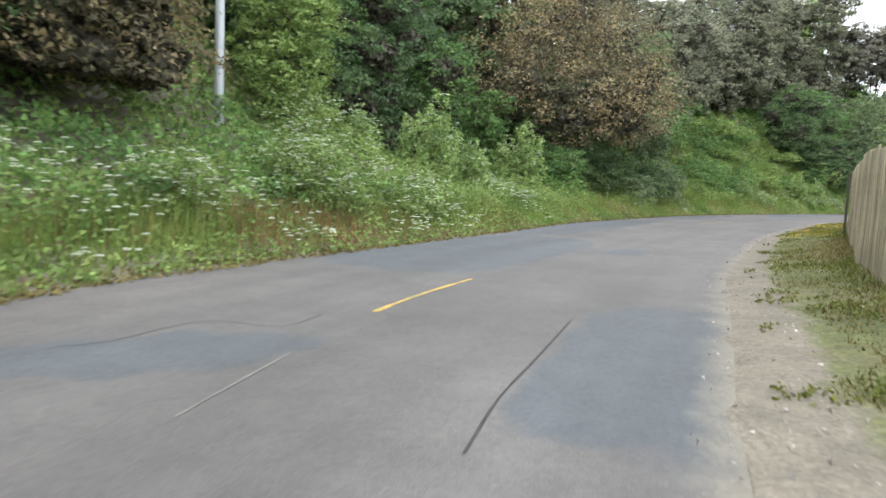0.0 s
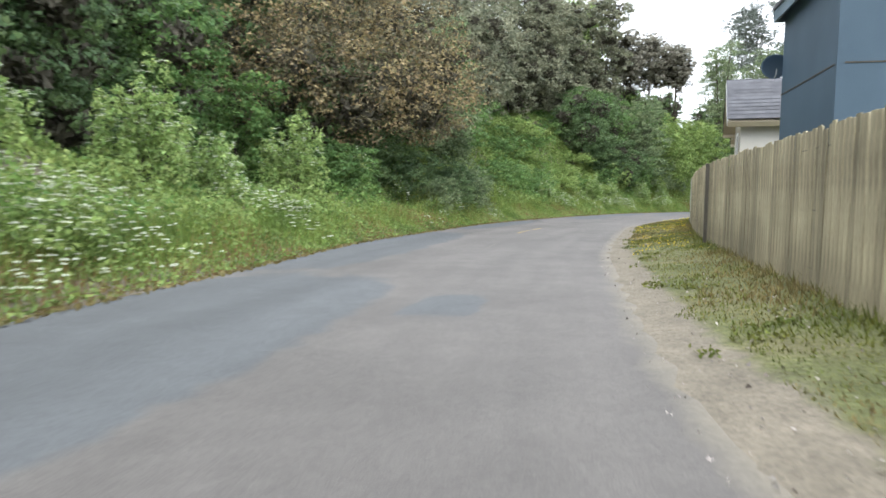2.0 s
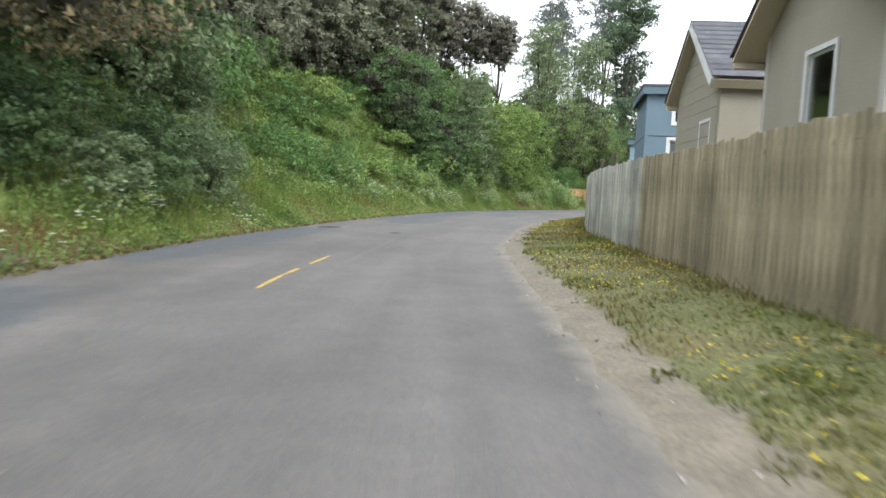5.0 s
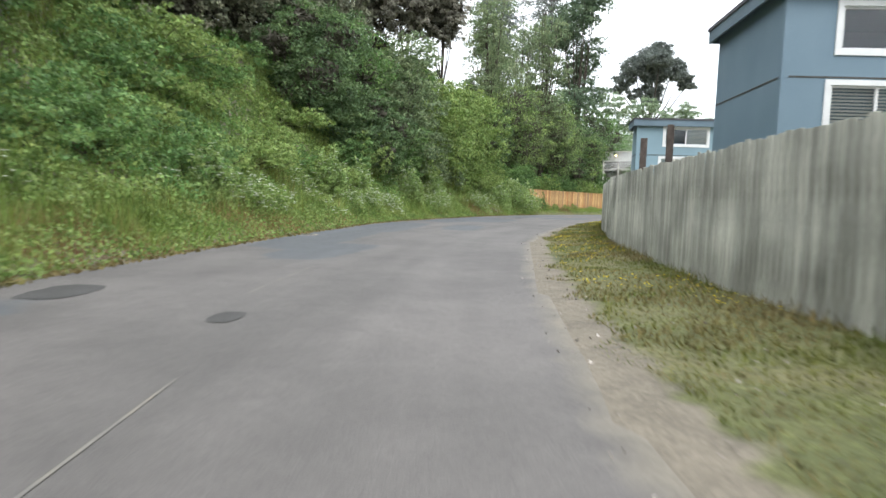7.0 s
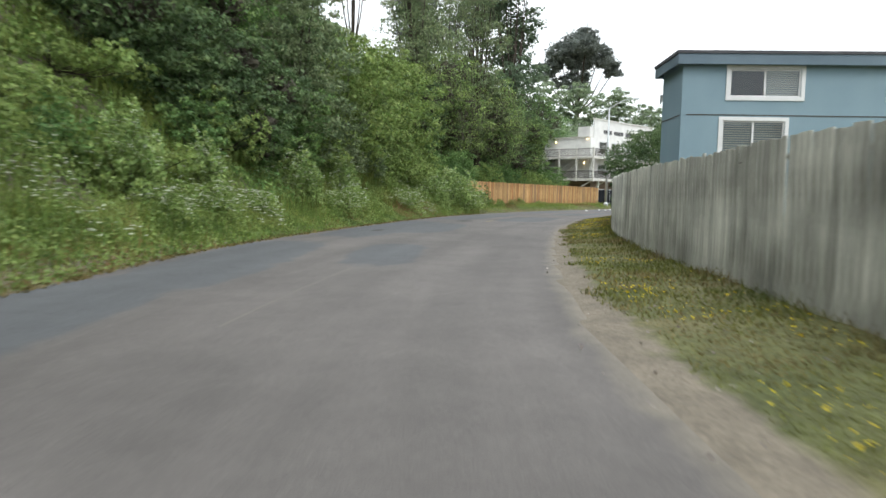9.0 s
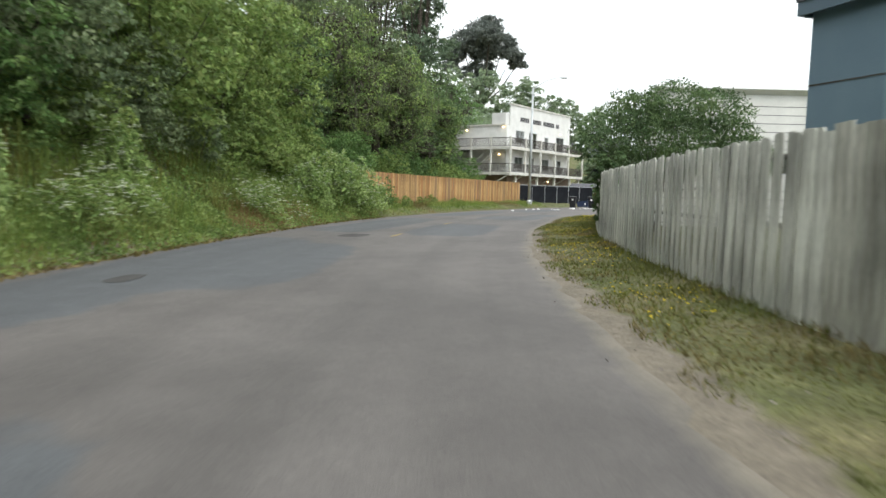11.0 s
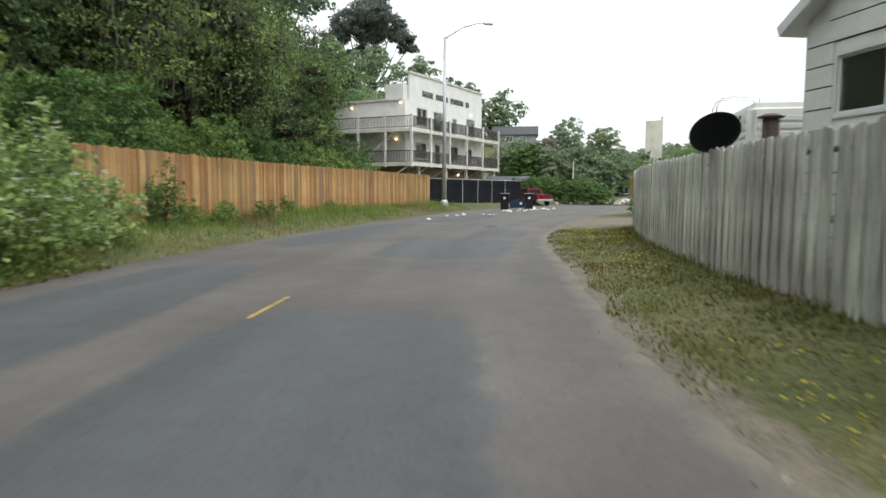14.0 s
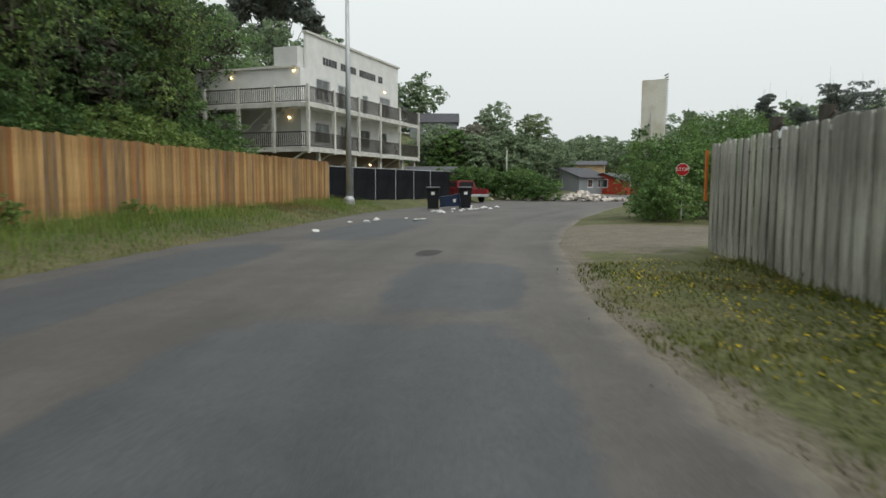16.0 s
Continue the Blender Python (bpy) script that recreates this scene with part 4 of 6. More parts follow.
def vent_pipe(x, y, z, h, r=0.1, cap=True):
    m = pose(x, y, z)
    root = thing("vent_pipe", m, "rusty vent pipe with a flat cap behind the fence", "vent pipe", "vent pipes")
    part("pipe", tube([(0, 0, 0), (0, 0, h)], r, 12), RUST, root).matrix_world = m
    if cap:
        part("cap", tube([(0, 0, h), (0, 0, h + 0.02), (0, 0, h + 0.06)], [r * 1.5, r * 1.6, r * 0.8], 12), RUST, root).matrix_world = m


vent_pipe(34.25, 47.0, 0.2, 3.5, 0.1, False)
vent_pipe(34.65, 48.15, 0.2, 3.2, 0.1, False)
vent_pipe(62.5, 67.95, 0.2, 2.44, 0.12)
vent_pipe(65.3, 69.2, 0.2, 2.44, 0.12)
vent_pipe(68.5, 70.66, 0.2, 2.4, 0.12)


def camper(m):
    L, H = 5.2, 3.25
    root = thing("camper_trailer", m, "white corrugated camper trailer with a roof ladder", "camper trailer")
    bm = box(0, L, 0, 2.4, 0.6, H)
    bmesh.ops.bevel(bm, geom=[e for e in bm.edges if max(v.co.z for v in e.verts) > 3], offset=0.16, segments=3, affect="EDGES")
    part("body", bm, WHITE_WALL, root).matrix_world = m
    for k in range(13):
        part("rib", box(-0.03, 0.0, 0.2, 2.2, 0.8 + 0.17 * k, 0.9 + 0.17 * k, 0.012), WHITE_TRIM, root).matrix_world = m
        part("rib", box(0.2, L - 0.2, -0.03, 0, 0.8 + 0.17 * k, 0.9 + 0.17 * k, 0.012), WHITE_TRIM, root).matrix_world = m
        part("rib", box(L, L + 0.03, 0.2, 2.2, 0.8 + 0.17 * k, 0.9 + 0.17 * k, 0.012), WHITE_TRIM, root).matrix_world = m
        part("rib", box(0.2, L - 0.2, 2.4, 2.43, 0.8 + 0.17 * k, 0.9 + 0.17 * k, 0.012), WHITE_TRIM, root).matrix_world = m
    for x in (1.7, 2.25):
        part("ladder_rail", tube([(x, -0.12, 0.8), (x, -0.12, H + 0.25), (x, -0.02, H + 0.45), (x, 0.3, H + 0.5), (x, 0.9, H + 0.45), (x, 1.0, H)], 0.018, 6), METAL, root).matrix_world = m
    for k in range(8):
        part("rung", tube([(1.7, -0.12, 1.0 + 0.31 * k), (2.25, -0.12, 1.0 + 0.31 * k)], 0.015, 6), METAL, root).matrix_world = m
    for x in (0.5, 1.0, 3.0, 4.4):
        part("marker_light", box(x, x + 0.1, -0.03, 0.0, H - 0.32, H - 0.22, 0.008), RED_PAINT, root).matrix_world = m
    part("side_window", box(3.2, 4.2, -0.02, 0.0, 1.7, 2.4, 0.006), BLACK_PLASTIC, root).matrix_world = m
    for x in (2.2, 3.1):
        part("wheel", tube([(x, -0.02, 0.35), (x, 0.2, 0.35)], 0.35, 18), RUBBER, root).matrix_world = m


camper(pose(78.5, 72.7, 0.2, 0, 0, 196))


def trading_house():
    """The white false-fronted building with wrap-round balconies."""
    X0, X1, Y0, XS, YB = 113.8, 134.8, 103.0, 113.4, 112.3
    gz = 0.3
    root = thing("inn_building", pose(113.4, 103, 0), "white timber inn with a false front and two wrap-round balconies", "building")

    def p(name, bm, mat, parent=None, label=""):
        ob = part(name, bm, mat, parent or root, label)
        ob.matrix_world = Matrix()
        return ob
    stick = bpy.data.meshes.new("baluster")
    sb = box(-0.028, 0.028, -0.02, 0.02, 0, 0.96)
    sb.to_mesh(stick)
    sb.free()
    stick.materials.append(RAIL_DARK)

    def baluster(x, y, z, rail):
        ob = new("baluster", stick)
        ob.parent = rail
        ob.matrix_world = pose(x, y, z)
    WY, WX = 105.2, 116.9
    ups = [(118.4 - WX, 120.6 - WX, 8.2, 9.95), (122.0 - WX, 124.2 - WX, 7.6, 9.9), (126.6 - WX, 127.6 - WX, 7.6, 9.6), (130.2 - WX, 132.6 - WX, 7.7, 9.9),
           (118.2 - WX, 120.4 - WX, 4.8, 6.4), (122.4 - WX, 123.5 - WX, 4.25, 6.4), (126.0 - WX, 128.0 - WX, 4.8, 6.4), (130.6 - WX, 131.8 - WX, 4.25, 6.4)]
    w = part("front_wall", holed_wall(134.6 - WX, 13.25, ups, 0.2, z0=4.0), WHITE_WALL, root, "white false front with dark lettering")
    w.matrix_world = pose(WX, WY, 0)
    for u in ups:
        window(root, pose(WX + u[0], WY, u[2]), u[1] - u[0], u[3] - u[2], trim=0.12)
    p("parapet_cap", box(116.75, 134.8, 105.05, 105.5, 13.254, 13.42), WEATHERED_TRIM)
    p("side_wall", box(116.0, 116.2, 105.2, 118, 4.0, 10.45), WHITE_WALL)
    p("side_wall", box(116.2, WX, 105.2, 105.4, 4.0, 10.45), WHITE_WALL)
    p("side_wall", box(134.4, 134.6, 105.4, 118, 4.0, 10.45), WHITE_WALL)
    p("back_wall", box(116.2, 134.4, 117.8, 118, 4.0, 10.45), WHITE_WALL)
    p("roof", box(115.8, 134.7, 105.4, 118.2, 10.454, 10.62), WEATHERED_TRIM)
    p("roof_box", box(116.05, 118.6, 105.45, 107.6, 10.62, 12.1), WHITE_WALL)
    p("base_wall", box(116.0, 134.4, 105.0, 117.6, 0.0, 3.98), BASE_BROWN, label="brown plastered ground floor")
    p("side_porch_wall", box(117.4, 117.6, 105.5, 110, 4.02, 7.2), WHITE_WALL)
    for k, x in enumerate((118.5, 122.2, 126.5, 130.4)):
        p("base_door", box(x, x + 1.1, 104.96, 105.0, 0.3, 2.5), (WEATHERED_TRIM, RAIL_DARK)[k % 2])
    for z in (4.1, 7.4):
        p("deck", box(X0 - 0.4, X1 + 0.1, Y0 - 0.05, 105.19, z - 0.14, z), WEATHERED_TRIM)
        p("deck", box(XS - 0.05, 115.99, 105.2, YB, z - 0.14, z), WEATHERED_TRIM)
        p("beam", box(X0 - 0.42, X1 + 0.12, Y0 - 0.1, Y0 - 0.052, z - 0.3, z + 0.02), WEATHERED_TRIM)
        p("beam", box(XS - 0.1, XS - 0.052, Y0 - 0.05, YB, z - 0.3, z + 0.02), WEATHERED_TRIM)
    fx = [113.45, 117.3, 121.5, 125.7, 130.0, 134.75]
    sy = [103.0, 105.9, 109.05, 112.2]
    for x in fx:
        p("post", box(x - 0.11, x + 0.11, Y0 - 0.13, Y0 + 0.09, 3.7, 8.72), WEATHERED_TRIM)
        p("brace", tube([(x, Y0 + 0.1, 3.9), (x, 104.95, 2.9)], 0.08, 4), WEATHERED_TRIM)
    for y in sy[1:]:
        p("post", box(XS - 0.13, XS + 0.09, y - 0.11, y + 0.11, 3.7, 8.72), WEATHERED_TRIM)
    for x in (115.6, 121.5, 126.5, 131.5, 134.5):
        p("base_post", box(x - 0.13, x + 0.13, 103.3, 103.56, 0.0, 3.95), WEATHERED_TRIM)
    for z in (4.1, 7.4):
        for a, b in zip(fx, fx[1:]):
            rail = p("railing", box(a + 0.1, b - 0.1, Y0 - 0.06, Y0 + 0.04, z + 1.12, z + 1.2), RAIL_DARK)
            p("bottom_rail", box(a + 0.1, b - 0.1, Y0 - 0.04, Y0 + 0.02, z + 0.1, z + 0.16), RAIL_DARK, rail)
            n = int((b - a - 0.2) / 0.17)
            for k in range(n):
                baluster(a + 0.1 + (b - a - 0.2) * (k + 0.5) / n, Y0 - 0.01, z + 0.16, rail)
        for a, b in zip(sy, sy[1:]):
            rail = p("railing", box(XS - 0.06, XS + 0.04, a + 0.1, b - 0.1, z + 1.12, z + 1.2), RAIL_DARK)
            p("bottom_rail", box(XS - 0.04, XS + 0.02, a + 0.1, b - 0.1, z + 0.1, z + 0.16), RAIL_DARK, rail)
            n = int((b - a - 0.2) / 0.17)
            for k in range(n):
                baluster(XS - 0.01, a + 0.1 + (b - a - 0.2) * (k + 0.5) / n, z + 0.16, rail)
    stair = p("stair", tube([(114.6, 105.6, 7.3), (114.6, 109.6, 4.2)], 0.13, 4), WEATHERED_TRIM)
    p("stair_rail", tube([(114.2, 105.6, 8.2), (114.2, 109.6, 5.1)], 0.05, 4), WEATHERED_TRIM, stair)
    for k in range(10):
        p("tread", box(114.2, 115.4, 105.8 + 0.38 * k, 106.1 + 0.38 * k, 7.1 - 0.29 * k, 7.14 - 0.29 * k), WEATHERED_TRIM, stair)
    # the sign: one plain dark bar for each letter
    x = 119.5
    for word in (5, 6, 7, 2):
        for k in range(word):
            p("sign_bar", box(x, x + 0.36, WY - 0.035, WY - 0.002, 11.2, 11.8), LETTER)
            x += 0.48
        x += 0.62
    for x, y, z in ((116.0 - 0.12, 111.6, 9.9), (116.0 - 0.12, 105.7, 10.2), (131.2, WY - 0.12, 10.4), (116.0 - 0.12, 106.2, 6.6), (127.5, 104.9, 3.2)):
        bm = bmesh.new()
        bmesh.ops.create_icosphere(bm, subdivisions=2, radius=0.08)
        lamp = part("wall_lamp", bm, WARM_BULB, root, "lit warm bulb")
        lamp.matrix_world = pose(x, y, z)
    p("dish", tube([(133.9, 104.2, 8.9), (133.9, 104.1, 8.95)], [0.5, 0.42], 16), DISH_DARK)


trading_house()


def street_lamp(x, y, h):
    m = put(x, y, -0.1)
    root = thing("street_lamp", m, "tall galvanised steel street lamp with a curved arm", "street lamp")
    part("pole", tube([(0, 0, 0), (0, 0, h)], [0.16, 0.09], 14), METAL, root, smooth=True).matrix_world = m
    part("base", tube([(0, 0, 0), (0, 0, 0.35), (0, 0, 0.5)], [0.3, 0.28, 0.18], 12), METAL, root).matrix_world = m
    mm = m @ pose(0, 0, 0, 0, 0, -52)
    part("arm", tube([(0, 0, h - 0.15), (0.5, 0, h + 0.2), (1.4, 0, h + 0.75), (2.4, 0, h + 1.05), (3.0, 0, h + 1.08)], [0.06, 0.055, 0.05, 0.045, 0.04], 8), METAL, root, smooth=True).matrix_world = mm
    part("lamp_head", box(2.9, 3.55, -0.13, 0.13, h + 1.0, h + 1.14, 0.03), METAL, root).matrix_world = mm
    part("lens", box(3.0, 3.45, -0.09, 0.09, h + 0.97, h + 0.999), SIGN_WHITE, root).matrix_world = mm


street_lamp(101.2, 93.1, 12.2)
pole = part("pole", tube([(0, 0, 0), (0, 0, 11)], [0.14, 0.1], 12), METAL, thing("street_pole", put(-6.7, 19.6), "pale grey metal pole rising out of the bank shrubs", "pole"))
pole.matrix_world = put(-6.7, 19.6, -0.3)


def black_fence():
    root = thing("screened_fence", pose(102.4, 95, 0), "chain-link fence covered with black privacy mesh", "fence")
    pts = [(102.4, 95.0), (105, 94.9), (107.6, 94.7), (110.2, 94.5), (112.8, 94.3), (115.4, 94.1), (117.9, 93.5)]
    for a, b in zip(pts, pts[1:]):
        yaw = math.degrees(math.atan2(b[1] - a[1], b[0] - a[0]))
        L = math.hypot(b[0] - a[0], b[1] - a[1])
        m = pose(*a, 0.05, 0, 0, yaw)
        part("post", tube([(0, 0, 0), (0, 0, 2.4)], 0.035, 8), METAL, root).matrix_world = m
        part("mesh_panel", box(0.03, L - 0.03, -0.012, 0.012, 0.02, 2.3), BLACK_SCREEN, root).matrix_world = m
        part("top_rail", tube([(0, 0, 2.33), (L, 0, 2.33)], 0.025, 6), METAL, root).matrix_world = m


black_fence()


def bin_thing(m, label, shell=None):
    root = thing("wheeled_bin", m, label, "bin", "wheeled bins")
    bm = bmesh.new()
    lo = [(-0.24, -0.26), (0.24, -0.26), (0.24, 0.26), (-0.24, 0.26)]
    a = [bm.verts.new((x, y, 0.06)) for x, y in lo]
    b = [bm.verts.new((x * 1.25, y * 1.25, 1.0)) for x, y in lo]
    bm.faces.new(a[::-1])
    bm.faces.new(b)
    for k in range(4):
        bm.faces.new((a[k], a[(k + 1) % 4], b[(k + 1) % 4], b[k]))
    bmesh.ops.bevel(bm, geom=bm.edges[:], offset=0.03, segments=2, affect="EDGES")
    part("body", bm, shell or BLACK_PLASTIC, root).matrix_world = m
    part("lid", box(-0.33, 0.33, -0.36, 0.36, 1.01, 1.09, 0.03), shell or BLACK_PLASTIC, root).matrix_world = m @ pose(0, 0, 0, 3)
    part("handle", tube([(-0.22, 0.4, 1.0), (0.22, 0.4, 1.0)], 0.02, 6), shell or BLACK_PLASTIC, root).matrix_world = m
    for x in (-0.26, 0.22):
        part("wheel", tube([(x, 0.26, 0.12), (x + 0.05, 0.26, 0.12)], 0.12, 14), RUBBER, root).matrix_world = m
    part("sticker", box(-0.08, 0.08, -0.335, -0.32, 0.72, 0.86), SIGN_WHITE, root).matrix_world = m


bin_thing(pose(104.6, 89.7, 0.0, 0, 0, -70) @ Matrix.Scale(1.16, 4), "black wheeled rubbish bin among litter at the roadside")
bin_thing(pose(106.6, 88.5, 0.0, 0, 0, -65) @ Matrix.Scale(1.16, 4), "black wheeled rubbish bin among litter at the roadside")


def pickup(m, paint, label, truck=True):
    root = thing("pickup_truck" if truck else "car", m, label, "pickup truck" if truck else "car")
    prof = [(-2.6, 0.45), (2.5, 0.45), (2.55, 0.9), (1.5, 1.05), (0.9, 1.7), (-0.5, 1.72), (-0.75, 1.08), (-2.6, 1.06)] if truck else \
        [(-2.1, 0.35), (2.1, 0.35), (2.15, 0.75), (1.2, 0.9), (0.5, 1.4), (-0.9, 1.42), (-1.6, 0.98), (-2.15, 0.92)]
    bm = bmesh.new()
    s = [[bm.verts.new((x, y * (0.82 if z > 1.2 else 1), z)) for x, z in prof] for y in (-0.9, 0.9)]
    bm.faces.new(s[0])
    bm.faces.new(s[1][::-1])
    for k in range(8):
        bm.faces.new((s[0][k], s[1][k], s[1][(k + 1) % 8], s[0][(k + 1) % 8]))
    bmesh.ops.bevel(bm, geom=bm.edges[:], offset=0.05, segments=2, affect="EDGES")
    part("body", bm, paint, root).matrix_world = m
    for y in (-0.86, 0.82):
        part("side_window", box(-0.4, 0.75, y, y + 0.04, 1.15, 1.58) if truck else box(-0.9, 0.5, y, y + 0.04, 0.95, 1.3), BLACK_PLASTIC, root).matrix_world = m
    part("rear_window", box(-0.72, -0.66, -0.6, 0.6, 1.2, 1.6) if truck else box(-1.35, -1.3, -0.55, 0.55, 1.0, 1.32), BLACK_PLASTIC, root).matrix_world = m
    part("bumper", box(-2.72, -2.6, -0.85, 0.85, 0.45, 0.65, 0.03) if truck else box(-2.22, -2.12, -0.8, 0.8, 0.35, 0.55, 0.03), METAL, root).matrix_world = m
    for y in (-0.8, 0.68):
        part("tail_light", box(-2.63, -2.59, y, y + 0.12, 0.75, 1.0), SIGN_RED, root).matrix_world = m
    for x in (-1.6, 1.6) if truck else (-1.35, 1.35):
        for y in (-0.92, 0.72):
            w = part("wheel", tube([(x, y, 0.36), (x, y + 0.2, 0.36)], 0.36, 18), RUBBER, root)
            w.matrix_world = m
            part("rim", tube([(x, y - 0.01 if y < 0 else y + 0.19, 0.36), (x, y if y < 0 else y + 0.21, 0.36)], 0.2, 12), METAL, w).matrix_world = m


pickup(pose(121.6, 93.7, 0.0, 0, 0, 48) @ Matrix.Scale(1.0, 4), RED_PAINT, "red pickup truck parked at the end of the road")
bin_thing(pose(106.0, 89.9, 0.4, 0, 0, -70) @ pose(0, 0, 0, 0, 84, 0) @ Matrix.Scale(1.16, 4), "dark blue wheeled bin lying tipped over among litter", CAR_BLUE)


def cottage(x, y, yaw, W, D, eave, ridge, wall, label, z=0.15):
    m = pose(x, y, z, 0, 0, yaw)
    root = thing("house", m, label, "house")
    part("wall", holed_wall(W, eave, [(W * 0.3, W * 0.45, 0.9, 2.0), (W * 0.62, W * 0.74, 0.9, 2.0)], z0=-0.6), wall, root).matrix_world = m
    part("wall", holed_wall(W, eave, [], z0=-0.6), wall, root).matrix_world = m @ pose(W, D, 0, 0, 0, 180)
    for mm in (pose(0, D - 0.14, 0, 0, 0, -90), pose(W, 0.14, 0, 0, 0, 90)):
        L = D - 0.28
        bm = holed_wall(L, eave, [(L * 0.35, L * 0.6, 0.9, 2.0)], z0=-0.2)
        a = [bm.verts.new((u, v, z)) for v in (0, 0.14) for u, z in ((0, eave), (L, eave), (L / 2, ridge - 0.08))]
        for f in ((0, 1, 2), (5, 4, 3), (0, 3, 4, 1), (1, 4, 5, 2), (2, 5, 3, 0)):
            bm.faces.new([a[i] for i in f])
        part("gable_wall", bm, wall, root).matrix_world = m @ mm
        window(root, m @ mm @ pose(L * 0.35, 0, 0.9), L * 0.25, 1.1, trim=0.1)
    for a, b in ((0.3, 0.45), (0.62, 0.74)):
        window(root, m @ pose(W * a, 0, 0.9), W * (b - a), 1.1, trim=0.1)
    ang = math.degrees(math.atan2(ridge - eave, D / 2))
    slope = math.hypot(D / 2, ridge - eave) + 0.5
    for mm in (pose(-0.4, D / 2, ridge), pose(W + 0.4, D / 2, ridge, 0, 0, 180)):
        part("roof", box(0, W + 0.8, -slope, 0, -0.08, 0.02), SHINGLE, root).matrix_world = m @ mm @ pose(0, 0, 0, ang)


cottage(166.2, 91.3, -25, 7.5, 7.2, 2.45, 3.75, GREY_WALL, "grey clapboard house with low shingle roof")
cottage(170.3, 85.6, -22, 7.0, 6.4, 1.95, 3.0, RED_WALL, "red-painted house with white window")
cottage(196, 99.3, -84, 7.8, 7, 5.0, 5.7, BUFF_WALL, "buff plastered house further along the road")
cottage(128.5, 101.5, -75, 4.2, 4.0, 2.5, 2.95, BRICK_RED, "low red-brown shed behind the black fence")
wp = pose(138.3, 94.5, 0.0)
tagged(part("wooden_post", tube([(0, 0, 0), (0.02, 0, 3.0), (0.05, 0, 5.0)], [0.09, 0.08, 0.06], 8), WEATHERED_TRIM), "tall pale wooden post standing behind the hedge", "post").matrix_world = wp
cottage(189, 127, -70, 9, 7, 2.6, 4.4, GREY_WALL, "grey shingled house among trees on the hill", 10.7)


def signs():
    # white slab rising from the ivy
    m = pose(98.8, 78.0, 0.2, 0, 0, 82)
    root = thing("white_pylon", m, "tall peeling white pylon with a louvred edge above the ivy", "pylon")
    part("slab", box(-0.62, 0.32, -0.1, 0.1, 0, 5.45, 0.01), CREAM_PAINT, root).matrix_world = m
    for k in range(24):
        part("louvre", box(-0.8, -0.62, -0.09, 0.09, 0, 0.02), WHITE_TRIM, root).matrix_world = m @ pose(0, 0, 2.75 + k * 0.11, 0, 28)
    part("conduit", tube([(-0.1, 0.14, 0.2), (-0.1, 0.14, 4.2)], 0.03, 6), WEATHERED_TRIM, root).matrix_world = m
    # stop sign in front of the ivy
    m = pose(94.9, 76.6, 0.2, 0, 0, -88)
    root = thing("stop_sign", m, "red octagonal stop sign partly overgrown by ivy", "stop sign")
    part("post", tube([(0, 0, 0), (0, 0, 1.9)], 0.03, 8), METAL, root).matrix_world = m
    for r, y, mat, nm in ((0.215, -0.05, SIGN_WHITE, "border"), (0.199, -0.058, SIGN_RED, "plate")):
        bm = bmesh.new()
        f = [[bm.verts.new((r / math.cos(math.pi / 8) * math.cos(math.pi / 8 + k * math.pi / 4), yy, r / math.cos(math.pi / 8) * math.sin(math.pi / 8 + k * math.pi / 4))) for k in range(8)] for yy in (y, y + 0.007)]
        bm.faces.new(f[0])
        bm.faces.new(f[1][::-1])
        for k in range(8):
            bm.faces.new((f[0][k], f[0][(k + 1) % 8], f[1][(k + 1) % 8], f[1][k]))
        part(nm, bm, mat, root).matrix_world = m @ pose(0, 0, 1.75)
    cu = bpy.data.curves.new("letters", "FONT")
    cu.body, cu.size, cu.align_x, cu.align_y, cu.extrude = "STOP", 0.17, "CENTER", "CENTER", 0.002
    cu.materials.append(SIGN_WHITE)
    t = new("letters", cu)
    t.parent = root
    t.matrix_world = m @ pose(0, -0.062, 1.75, 90)
    # orange board at the end of the grey fence
    tagged(part("marker_board", box(-0.05, 0.05, -0.02, 0.02, 0.9, 1.9, 0.004), ORANGE_PAINT), "orange-painted board fixed to the end of the fence", "board").matrix_world = pose(84.2, 76.0, 0.2, 0, 0, 15)


signs()


def lantern_post(x, y, h, turn):
    m = pose(x, y, 0.2, 0, 0, turn)
    root = thing("lantern_post", m, "dark timber post with a hooded lantern behind the fence", "lantern", "lantern posts")
    part("post", box(-0.09, 0.09, -0.09, 0.09, -0.2, h, 0.012), POST_OLD, root).matrix_world = m
    part("bracket", tube([(-0.09, 0, h - 0.2), (-0.25, 0, h - 0.12), (-0.38, 0, h - 0.18)], 0.018, 6), RUST, root).matrix_world = m
    part("hood", tube([(-0.38, 0, h - 0.2), (-0.38, 0, h - 0.28), (-0.38, 0, h - 0.4)], [0.04, 0.07, 0.17], 12), METAL, root, "pale metal hood").matrix_world = m
    part("bulb", tube([(-0.38, 0, h - 0.401), (-0.38, 0, h - 0.46)], [0.05, 0.03], 8), SIGN_WHITE, root).matrix_world = m


